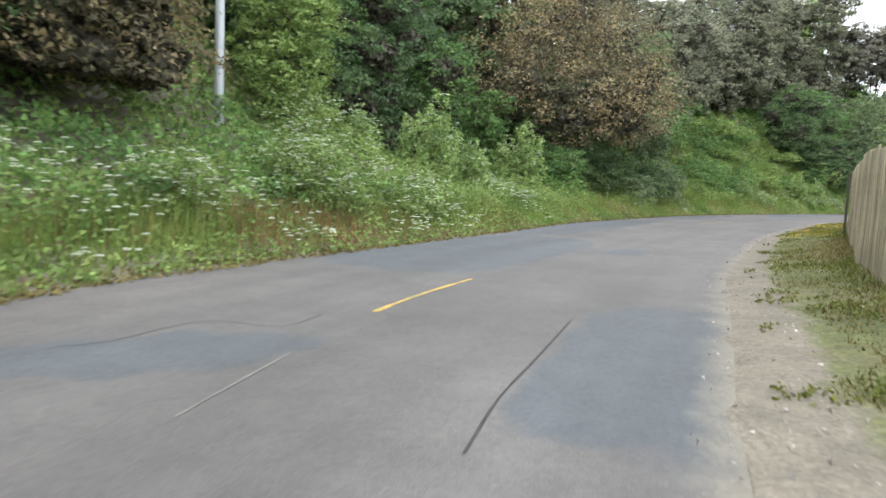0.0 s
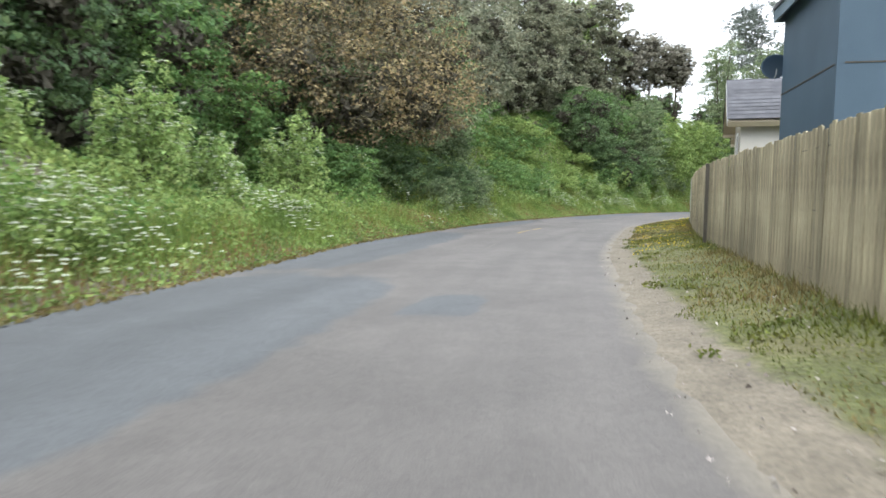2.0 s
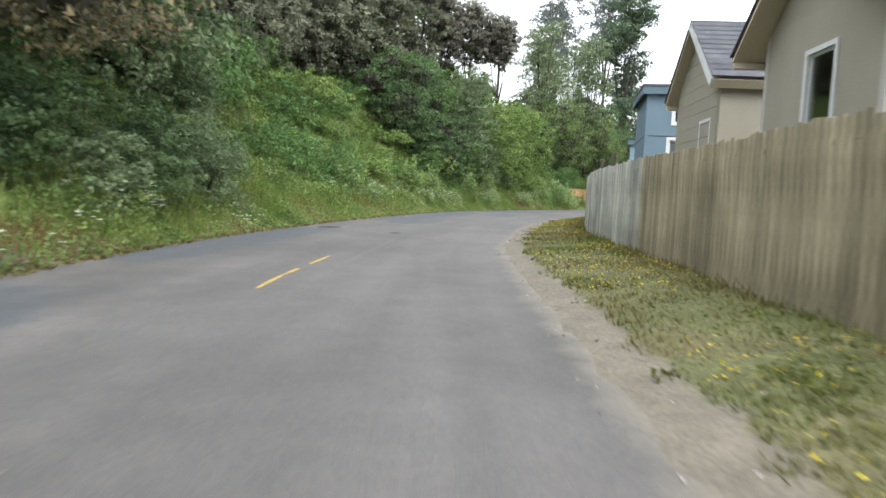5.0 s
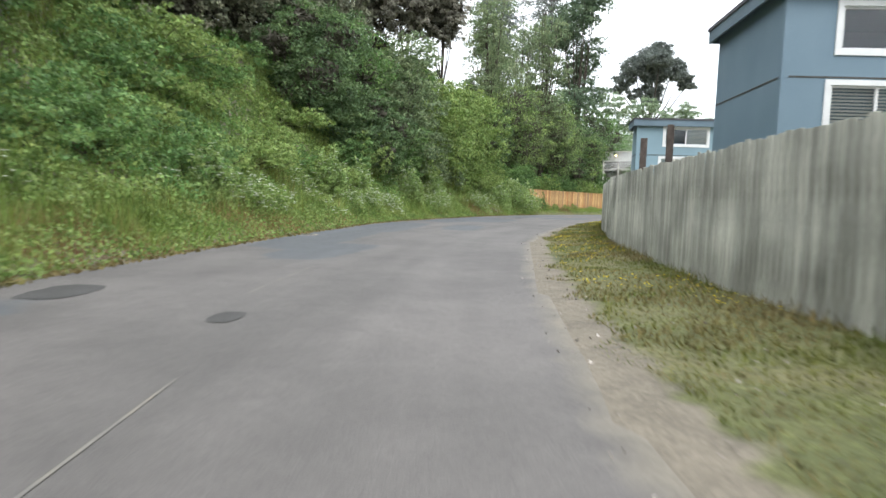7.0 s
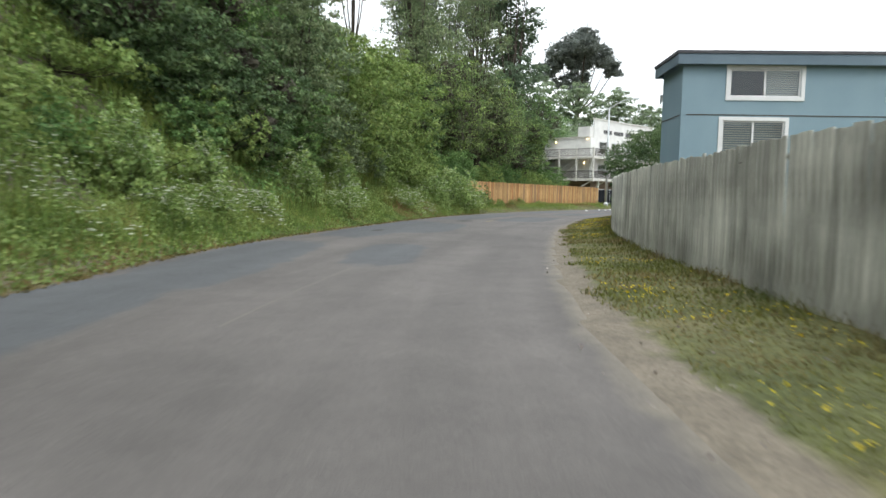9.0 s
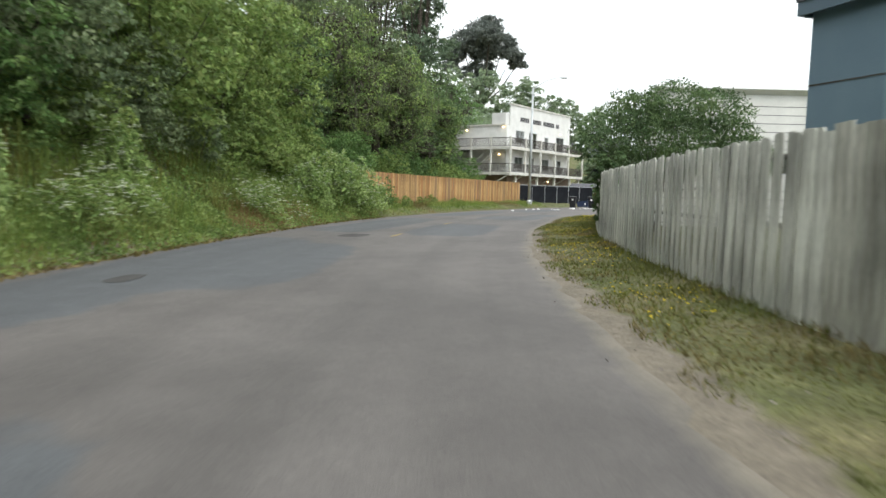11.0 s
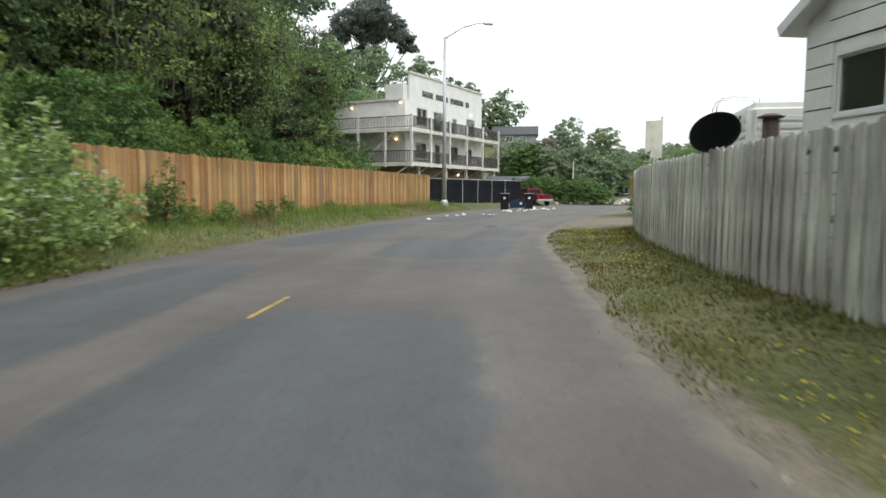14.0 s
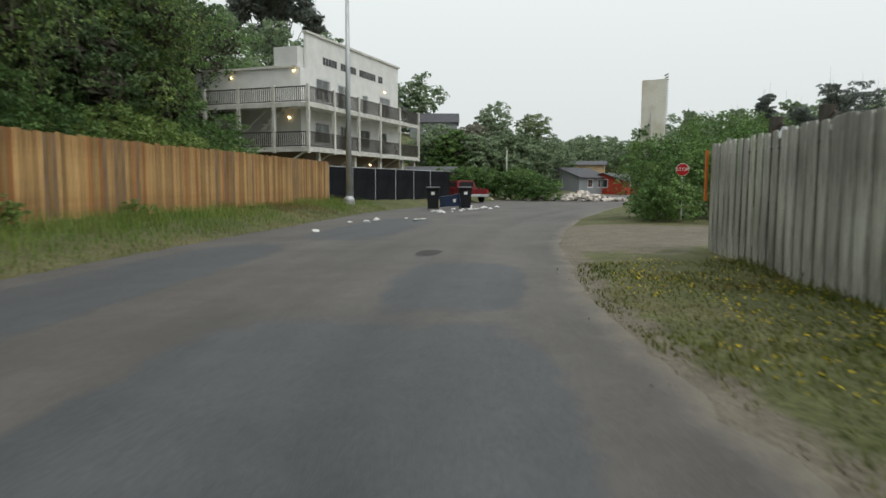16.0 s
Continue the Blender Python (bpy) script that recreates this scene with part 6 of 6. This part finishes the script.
# tall open-crowned trees hung with lichen, the sky showing between their limbs
for x, y, top, w in ((97, 117, 30, 8), (73.6, 98.4, 26, 8.5), (77.5, 101.5, 23, 7.5), (82.6, 98.1, 25.5, 6.5)):
    h = top - ground_z(x, y)
    tree("tree", x, y, pine_blobs(h, w, RT, 24, 0.22), 8500, 0.15, LEAF_GREY, "tall grey-green tree with an open crown hung with lichen", int(x * 9 + y), 0.018 * h, clump=0.24, flat=0.6, long=1.9, fill=0.3, moss=900)
for x, y, w, top, kind in ((113.5, 115.5, 11, 19.5, "dark"), (120.2, 116.8, 10, 19, "mid"), (127.5, 118.5, 9, 14.5, "haze"), (135, 121, 10, 14.5, "haze"), (106, 117, 12, 20, "dark")):
    place(x, y, w, top - ground_z(x, y), kind, 10000, 0.16, low=0.12, k=10)
place(-5.6, 22.6, 4.2, 5.4, "bright", 14000, 0.075, low=0.08, k=9)
for x, y in ((57.2, 82.6), (59.6, 84.4), (62.4, 86.6), (65.0, 89.0), (67.5, 91.8)):
    place(x, y, 4.0, 2.8, "bright", 8000, 0.085, low=0.06, k=7)
zb = 62 - ground_z(240, 192)
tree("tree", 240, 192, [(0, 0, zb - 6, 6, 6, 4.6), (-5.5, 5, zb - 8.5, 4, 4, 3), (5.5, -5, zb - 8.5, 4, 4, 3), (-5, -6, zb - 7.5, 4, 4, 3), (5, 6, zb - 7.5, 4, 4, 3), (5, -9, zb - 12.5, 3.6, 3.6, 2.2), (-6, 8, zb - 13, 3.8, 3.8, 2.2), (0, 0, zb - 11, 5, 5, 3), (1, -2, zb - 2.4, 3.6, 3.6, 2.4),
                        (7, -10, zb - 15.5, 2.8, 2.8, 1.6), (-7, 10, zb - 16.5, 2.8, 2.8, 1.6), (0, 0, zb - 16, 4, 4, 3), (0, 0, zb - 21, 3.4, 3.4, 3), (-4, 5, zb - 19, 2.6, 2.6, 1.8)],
     18000, 0.42, LEAF_HAZED_PINE, "large dark cypress standing alone on the far ridge", 77, 1.3, clump=0.24, long=3.6, flat=0.4)
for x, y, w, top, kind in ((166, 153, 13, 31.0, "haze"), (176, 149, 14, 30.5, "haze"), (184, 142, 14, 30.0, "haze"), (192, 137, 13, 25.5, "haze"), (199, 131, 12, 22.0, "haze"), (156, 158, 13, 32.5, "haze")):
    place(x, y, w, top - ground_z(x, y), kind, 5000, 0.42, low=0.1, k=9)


# tree leaning over the grey fence, with ivy down its stem
tree("tree", 63.6, 66.6, [(0.4, 0.2, 3.3, 1.9, 1.7, 1.1), (-1.5, 1.0, 3.5, 1.3, 1.3, 0.9), (2.2, -0.8, 3.2, 1.6, 1.4, 1.1), (0.2, 0.5, 4.3, 1.4, 1.2, 0.7), (-2.2, 1.2, 3.0, 0.9, 0.9, 0.6), (3.4, -1.6, 3.9, 1.3, 1.1, 0.8), (1.2, 0.2, 2.5, 1.8, 1.4, 0.7), (1.0, -0.4, 4.8, 1.5, 1.3, 0.8), (2.8, -1.3, 4.7, 1.4, 1.2, 0.8), (-0.7, 0.6, 4.6, 1.0, 0.9, 0.6), (4.2, -2.2, 2.9, 1.3, 1.2, 0.9)],
     44000, 0.055, LEAF_DARK, "small dark grey-green tree leaning over the weathered fence", 91, 0.1, clump=0.17, flat=0.55)
tree("ivy", 59.95, 67.05, [(0, 0, 2.0, 0.35, 0.3, 0.35), (0, 0.05, 1.3, 0.25, 0.25, 0.5), (0.1, 0.05, 0.7, 0.18, 0.2, 0.4), (0.2, -0.2, 2.5, 0.5, 0.4, 0.3)], 1800, 0.07, LEAF_DARK, "dark ivy hanging down the grey fence", 92, 0.03, category="ivy")
# ivy-covered mound at the corner of the side lane
tree("ivy_mound", 97.9, 76.6, [(-3.5, 0.0, 0.75, 0.75, 0.75, 0.75), (-2.6, 0.5, 1.0, 0.7, 0.6, 0.9), (-3.4, 0.9, 0.6, 0.8, 0.75, 0.75), (-1.9, 0.9, 1.2, 0.8, 0.8, 1.2), (0, 0, 1.4, 1.9, 2.2, 1.5), (-1.4, 1.0, 0.7, 0.9, 0.8, 0.8), (0.4, -1.4, 1.5, 1.6, 1.4, 1.5), (-0.3, 0.9, 2.0, 1.2, 1.2, 1.0), (1.6, -2.8, 2.0, 2.0, 2.0, 1.6), (1.0, 1.5, 2.4, 0.6, 0.7, 0.7), (0.9, 1.5, 3.1, 0.3, 0.35, 0.6), (3.5, -1.6, 3.2, 1.8, 1.8, 1.0)],
     30000, 0.075, LEAF_MID, "thick ivy grown over a low wall at the lane corner", 93, 0.1, category="ivy")
for x, y, w, h in ((128.5, 97.1, 3.4, 2.40), (130.1, 95.7, 3.4, 2.80), (129.9, 93.6, 3.4, 2.80), (129.5, 91.7, 3.4, 2.70), (129.0, 90.0, 3.4, 2.40), (127.3, 88.6, 3.4, 1.70)):
    place(x, y, w, h - ground_z(x, y), "mid", 6000, 0.09)
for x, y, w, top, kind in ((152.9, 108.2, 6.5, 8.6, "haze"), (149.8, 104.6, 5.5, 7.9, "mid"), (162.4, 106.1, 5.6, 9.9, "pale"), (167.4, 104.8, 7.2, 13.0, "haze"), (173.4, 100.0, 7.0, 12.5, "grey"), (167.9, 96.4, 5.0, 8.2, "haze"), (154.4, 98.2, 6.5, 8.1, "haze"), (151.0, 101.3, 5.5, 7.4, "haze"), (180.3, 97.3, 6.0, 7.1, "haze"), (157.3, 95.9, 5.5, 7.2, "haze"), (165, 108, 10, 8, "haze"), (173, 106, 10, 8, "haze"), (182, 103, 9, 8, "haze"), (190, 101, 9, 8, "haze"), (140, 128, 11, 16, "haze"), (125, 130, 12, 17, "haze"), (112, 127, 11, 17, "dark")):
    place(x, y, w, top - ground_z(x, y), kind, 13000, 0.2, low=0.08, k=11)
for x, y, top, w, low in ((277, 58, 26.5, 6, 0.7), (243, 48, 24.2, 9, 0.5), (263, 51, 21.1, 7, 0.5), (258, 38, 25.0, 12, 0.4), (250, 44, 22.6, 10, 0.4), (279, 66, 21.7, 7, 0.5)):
    pine(x, y, top - ground_z(x, y), w, 4000, 0.3, LEAF_HAZED_PINE, "far pine with a flat open crown on the ridge", int(x * 3 + y), low, 9)
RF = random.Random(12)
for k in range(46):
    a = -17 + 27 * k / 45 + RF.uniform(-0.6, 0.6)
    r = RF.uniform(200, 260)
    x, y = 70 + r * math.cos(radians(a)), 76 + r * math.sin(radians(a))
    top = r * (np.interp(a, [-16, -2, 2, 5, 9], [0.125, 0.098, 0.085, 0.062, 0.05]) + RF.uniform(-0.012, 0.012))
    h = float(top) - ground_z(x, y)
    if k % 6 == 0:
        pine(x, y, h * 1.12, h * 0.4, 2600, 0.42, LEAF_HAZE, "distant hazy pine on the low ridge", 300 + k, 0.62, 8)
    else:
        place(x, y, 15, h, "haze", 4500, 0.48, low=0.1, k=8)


# ---- low growth: stuff ----
def blades(P, z, h, w, rng, bend=0.35):
    """Grass blades as narrow leaning triangles."""
    n = len(P)
    a = rng.uniform(0, 2 * np.pi, n)
    side = np.stack([np.cos(a), np.sin(a), 0 * a], 1) * (w / 2)[:, None]
    lean = np.stack([np.cos(a + 1.3), np.sin(a + 1.3), 0 * a], 1) * (h * bend * rng.uniform(0.2, 1.4, n))[:, None]
    b = np.c_[P, z]
    up = np.array([0, 0, 1.0]) * h[:, None]
    return np.stack([b - side, b + side, b + lean + up], 1)


def scatter(line, n, d0, d1, rng, lo=0.0, hi=1.0, power=1.0):
    """n plan points beside a line, d0 to d1 to its left."""
    i = rng.uniform(lo, hi, n) * (len(line) - 1)
    p = np.stack([np.interp(i, np.arange(len(line)), line[:, j]) for j in range(2)], 1)
    t = np.gradient(line[:, :2], axis=0)
    t /= np.linalg.norm(t, axis=1)[:, None]
    nx_ = np.stack([np.interp(i, np.arange(len(line)), q) for q in (-t[:, 1], t[:, 0])], 1)
    d = d0 + (d1 - d0) * rng.random(n) ** power
    return p + nx_ * d[:, None], d


RS = np.random.RandomState(21)
LB = LEFT[(LEFT[:, 1] > 2) & (LEFT[:, 0] < 66)]
LF = LEFT[(LEFT[:, 0] >= 64) & (LEFT[:, 0] < 104)]


def stuff(name, V, mat, label, category):
    return tagged(link(name, fast_mesh(name, V, 3), mat), label, category, kind="stuff")


# tall grass and herbs at the foot of the bank
P, d = scatter(LB, 90000, -0.06, 2.4, RS, power=0.9)
keep = lerp_noise(P, 1.7, 41) + 0.8 * lerp_noise(P, 0.6, 42) > -1.6
P, d = P[keep], d[keep]
h = (0.1 + 0.42 * np.clip(d, 0, 1.3)) * RS.uniform(0.5, 1.35, len(P)) * (1 + 0.35 * lerp_noise(P, 2.3, 43))
pick = lerp_noise(P, 3.3, 44) + RS.normal(0, 0.35, len(P))
dry = pick - 0.35 * (d - 0.9) > np.interp(P[:, 0], [0, 14, 18], [0.16, 0.16, 0.42])
stuff("tall_grass", blades(P[~dry], height(P[~dry]) - 0.03, h[~dry], 0.016 + 0.02 * RS.random((~dry).sum()), RS), GRASS_LUSH, "lush tall grass at the foot of the bank", "grass")
stuff("dry_grass", blades(P[dry], height(P[dry]) - 0.03, h[dry], 0.012 + 0.016 * RS.random(dry.sum()), RS), GRASS_RED, "dry yellow and reddish grass along the road edge", "grass")
# broad-leaved herbs among the grass
P, d = scatter(LB, 115000, 0.0, 4.2, RS)
lump = lerp_noise(P, 1.1, 45)
keep = lump > -0.8
P, d, lump = P[keep], d[keep], lump[keep]
z = height(P) + (0.08 + np.clip(d, 0, 1.6) * 0.72 * (0.55 + 0.5 * lump)) * RS.random(len(P)) ** 0.6
N = np.tile([[0.25, -0.35, 0.85]], (len(P), 1))
stuff("herbs", leaves_at(np.c_[P, z], N, 0.052, RS), LEAF_BRIGHT, "leafy green herbs and nettles below the bank", "herbs")
# ivy and bramble over the slope
P, d = scatter(LB, 200000, 1.6, 16.0, RS, power=1.0)
lump = lerp_noise(P, 1.6, 46) + 0.5 * lerp_noise(P, 0.7, 47)
z = height(P) + 0.1 + np.clip(0.5 + 0.75 * lump, 0.05, 1.5) * RS.random(len(P)) ** 0.4
N = np.tile([[0.4, -0.45, 0.7]], (len(P), 1))
br = lerp_noise(P, 4.0, 48) + RS.normal(0, 0.3, len(P)) > np.interp(P[:, 0], [8, 14, 54, 60], [0.1, -0.35, -0.3, 0.0])
sz = 0.068 + 0.005 * d
C = np.c_[P, z]
stuff("brambles", leaves_at(C[br], N[br], sz[br], RS), LEAF_BRIGHT, "light green brambles covering the slope", "brambles")
stuff("ivy_cover", leaves_at(C[~br], N[~br], sz[~br], RS), LEAF_IVY, "ivy and mixed green leaves covering the slope", "ivy")
# tall weeds standing over the open slope
P, d = scatter(LB, 85000, 1.2, 11.0, RS)
keep = (P[:, 0] > 9) & (P[:, 0] < 62) & (lerp_noise(P, 1.8, 53) + 0.5 * lerp_noise(P, 0.6, 54) > -0.3)
P = P[keep]
h = RS.uniform(0.5, 1.25, len(P)) * (1 + 0.35 * lerp_noise(P, 2.1, 55))
pale = lerp_noise(P, 2.6, 56) + RS.normal(0, 0.3, len(P)) > 0.25
stuff("tall_weeds", blades(P[~pale], height(P[~pale]) + 0.1, h[~pale], 0.03 + 0.03 * RS.random((~pale).sum()), RS), GRASS_LUSH, "tall green weeds covering the open slope", "weeds")
stuff("tall_weeds", blades(P[pale], height(P[pale]) + 0.1, h[pale], 0.025 + 0.03 * RS.random(pale.sum()), RS), GRASS, "pale yellowish weeds covering the open slope", "weeds")
# behind the new fence
P, d = scatter(NEW_FENCE, 60000, 0.5, 13.0, RS, power=1.2)
z = height(P) + 0.1 + np.clip(0.6 + 0.9 * lerp_noise(P, 1.9, 49), 0.05, 1.6) * RS.random(len(P)) ** 0.4
stuff("ivy_cover", leaves_at(np.c_[P, z], np.tile([[0.3, -0.5, 0.7]], (len(P), 1)), 0.1, RS), LEAF_IVY, "ivy and mixed leaves covering the slope behind the fence", "ivy")
P, d = scatter(LF, 16000, -0.05, 3.2, RS)
h = (0.08 + 0.16 * np.clip(d, 0, 1.5)) * RS.uniform(0.5, 1.4, len(P)) * (1 + 0.5 * lerp_noise(P, 1.3, 51))
dry = (d < 0.7 * RS.random(len(P))) | (lerp_noise(P, 2.0, 52) > 0.55)
stuff("verge_grass", blades(P[~dry], height(P[~dry]) - 0.02, h[~dry], 0.014 + 0.016 * RS.random((~dry).sum()), RS), GRASS_LUSH, "green grass in front of the redwood fence", "grass")
stuff("verge_grass", blades(P[dry], height(P[dry]) - 0.02, h[dry] * 0.8, 0.012 + 0.014 * RS.random(dry.sum()), RS), GRASS_DRY, "straw-coloured grass at the asphalt edge", "grass")
# right-hand verge between the shoulder and the fence
RB = RIGHT[(RIGHT[:, 1] > 0) & (RIGHT[:, 0] < 82)]
P, d = scatter(RB, 190000, -4.4, -0.02, RS)
fd = side_distance(P, FENCE)[0]
cover = lerp_noise(P, 1.4, 61) + 0.7 * lerp_noise(P, 0.45, 62)
keep = (fd > -0.25) & (cover > -1.25 - 0.5 * (-d - 0.9)) & (-d > np.interp(P[:, 1], [0, 10, 14, 34, 55, 69, 75], [1.0, 0.9, 0.65, 0.45, 0.35, 0.15, -0.05]) + 0.3 * lerp_noise(P, 0.8, 63))
P, d, fd = P[keep], d[keep], fd[keep]
h = (0.03 + 0.045 * RS.random(len(P))) * (1 + 0.6 * lerp_noise(P, 0.9, 64)) + 0.16 * np.exp(-np.clip(fd, 0, 9) / 0.3) * RS.random(len(P))
pick = lerp_noise(P, 1.8, 65) + 0.5 * lerp_noise(P, 0.5, 66) + RS.normal(0, 0.25, len(P))
dry = pick > np.interp(P[:, 1], [10, 40, 60, 76], [0.05, 0.15, 0.3, 0.6])
for m_, mat, lab in ((~dry, GRASS, "short green grass on the verge below the fence"), (dry, GRASS_DRY, "short straw-coloured grass on the verge")):
    stuff("verge_grass", blades(P[m_], height(P[m_]) - 0.015, h[m_], 0.016 + 0.018 * RS.random(m_.sum()), RS, 0.9), mat, lab, "grass")
# yellow dandelions on the verge
P, d = scatter(RB, 8500, -3.0, -0.5, RS, 0.2, 1.0)
keep = (side_distance(P, FENCE)[0] > 0.15) & (lerp_noise(P, 2.2, 67) + 0.6 * lerp_noise(P, 0.7, 68) > 0.12)
P = P[keep]
C = np.c_[P, height(P) + RS.uniform(0.05, 0.09, len(P))]
stuff("dandelions", leaves_at(C, np.tile([[0, 0, 1.0]], (len(P), 1)), 0.03, RS, 0.95, 1.0, 0.1), FLOWER_YELLOW, "scattered yellow dandelion flowers in the verge", "flowers")


# white umbels: flat heads of many florets, gathered along the foot
def umbels(P, z, n, r, rng):
    k = len(P)
    a = rng.uniform(0, 6.283, (k, n))
    q = r[:, None] * np.sqrt(rng.random((k, n)))
    C = np.stack([P[:, :1] + q * np.cos(a), P[:, 1:2] + q * np.sin(a), z[:, None] + 0.25 * (r[:, None] - q)], -1).reshape(-1, 3)
    return leaves_at(C, np.tile([[0, -0.2, 1.0]], (len(C), 1)), 0.032, rng, 0.85, 1.0, 0.1)


P, d = scatter(LB, 5200, 0.15, 3.4, RS)
cl = lerp_noise(P, 2.6, 71) + 0.5 * lerp_noise(P, 0.9, 72)
keep = cl > 0.42
P, d = P[keep], d[keep]
z = height(P) + 0.2 + 0.5 * np.clip(d, 0, 1.6) * RS.uniform(0.6, 1.2, len(P))
stuff("white_flowers", umbels(P, z, 20, RS.uniform(0.03, 0.075, len(P)), RS), FLOWER_WHITE, "white flowering umbels among the grass", "flowers")
for i, (x, y, w, h) in enumerate(((-0.8, 27.0, 2.6, 3.6), (0.7, 28.4, 2.2, 2.6), (3.6, 34.4, 2.4, 3.9), (-3.4, 24.0, 1.8, 1.8), (6.4, 38.2, 1.8, 2.4), (24.8, 57.4, 1.6, 2.2), (33.8, 65.9, 1.9, 3.0), (37.2, 68.6, 1.4, 2.6), (43.0, 71.9, 1.8, 3.0), (47.6, 75.2, 1.5, 2.6), (62.8, 82.4, 2.6, 3.4), (59.4, 81.0, 2.0, 2.8), (64.8, 83.0, 2.8, 2.7), (66.4, 83.9, 2.2, 1.7), (-3.9, 17.5, 2.4, 1.6))):
    bl = shoot_blobs(w, h, RT, 12)
    b = tree("elder_bush", x, y, bl, int(1500 * h), 0.08, LEAF_ELDER, "light green bush with clusters of white flowers", 700 + i, 0.05, category="bush", clump=0.25)
    C, N = crown_points(bl, 160, RS, 0.15, 0.0)
    C = C[(C[:, 2] > 0.35 * h) & (RS.random(len(C)) < 0.4)]
    z0 = ground_z(x, y)
    f = link("blossom", fast_mesh("blossom", umbels(C[:, :2], C[:, 2] + 0.08, 14, RS.uniform(0.05, 0.1, len(C)), RS), 3), FLOWER_WHITE, b, "white blossom")
    f.matrix_world = pose(x, y, z0)
# dense white-flowering herbs in mounds at the foot
for i, (x, y, w, h) in enumerate(((-2.6, 16.2, 2.4, 1.7), (-3.6, 15.6, 2.0, 1.7), (-4.9, 12.0, 1.6, 1.3), (-1.0, 18.8, 1.8, 1.2), (-4.0, 18.6, 2.4, 2.0), (3.0, 27.6, 1.4, 0.8), (11.6, 40.6, 1.7, 0.9), (26.0, 56.9, 2.2, 1.3), (27.4, 58.4, 1.8, 1.0), (34.4, 65.0, 1.9, 1.0),
                                  (36.4, 66.6, 2.0, 1.2), (45.4, 72.4, 2.4, 1.1), (47.2, 74.0, 2.0, 1.0), (38.8, 68.2, 1.6, 0.9), (53.6, 77.2, 2.2, 1.2), (63.8, 81.9, 2.2, 1.2))):
    bl = round_blobs(w, h, RT, 6, 0.25)
    b = tree("flowering_herb", x, y, bl, 2200, 0.055, LEAF_BRIGHT, "mound of leafy herbs thick with small white flowers", 800 + i, 0.02, category="flowers", clump=0.3)
    C, N = crown_points(bl, 240, RS, 0.3, 0.0)
    C = C[(C[:, 2] > 0.35 * h) & (RS.random(len(C)) < 0.75)]
    f = link("blossom", fast_mesh("blossom", umbels(C[:, :2], C[:, 2] + 0.06, 16, RS.uniform(0.04, 0.09, len(C)), RS), 3), FLOWER_WHITE, b, "white blossom")
    f.matrix_world = pose(x, y, ground_z(x, y))
# loose stones and leaf bits along the sandy shoulder
P, d = scatter(RB, 4200, -1.7, 0.35, RS, power=1.0)
P = P[RS.random(len(P)) < np.interp(P[:, 1], [8, 22, 60], [1.0, 0.55, 0.3])]
z = np.where(side_distance(P, RIGHT)[0] < 0, height(P), 0.0)
V = leaves_at(np.c_[P, z + 0.022], np.tile([[0, 0, 1.0]], (len(P), 1)), RS.uniform(0.01, 0.032, len(P)), RS, 0.7, 1.3, 0.35)
stuff("pebbles", V, DEBRIS, "small stones and dry leaf bits on the sandy shoulder", "pebbles")
# low weeds that have crept onto the shoulder
P, d = scatter(RB, 16000, -1.5, -0.25, RS, 0.0, 0.3)
P = P[lerp_noise(P, 0.8, 81) + 0.7 * lerp_noise(P, 0.3, 82) > 0.62]
stuff("verge_weeds", leaves_at(np.c_[P, height(P) + RS.uniform(0.01, 0.07, len(P))], np.tile([[0, 0, 1.0]], (len(P), 1)), 0.03, RS, 0.5, 1.8, 0.3), GRASS, "low weeds creeping onto the sandy shoulder", "weeds")
P, d = scatter(LB, 9000, -0.18, 0.35, RS)
V = leaves_at(np.c_[P, np.clip(height(P), 0.0, 1) + 0.03], np.tile([[0, 0, 1.0]], (len(P), 1)), 0.06, RS, 0.8, 1.4, 0.2)
stuff("creeping_leaves", V, GRASS_DRY, "pale creeping leaves spilling over the asphalt edge", "leaves")

# the plan is laid out in units fitted to the camera's view: bring every top-level thing to metres
for ob in list(scene.collection.objects):
    if ob.parent is None and ob != cam and ob != sun:
        ob.matrix_world = Matrix.Scale(SCALE, 4) @ ob.matrix_world
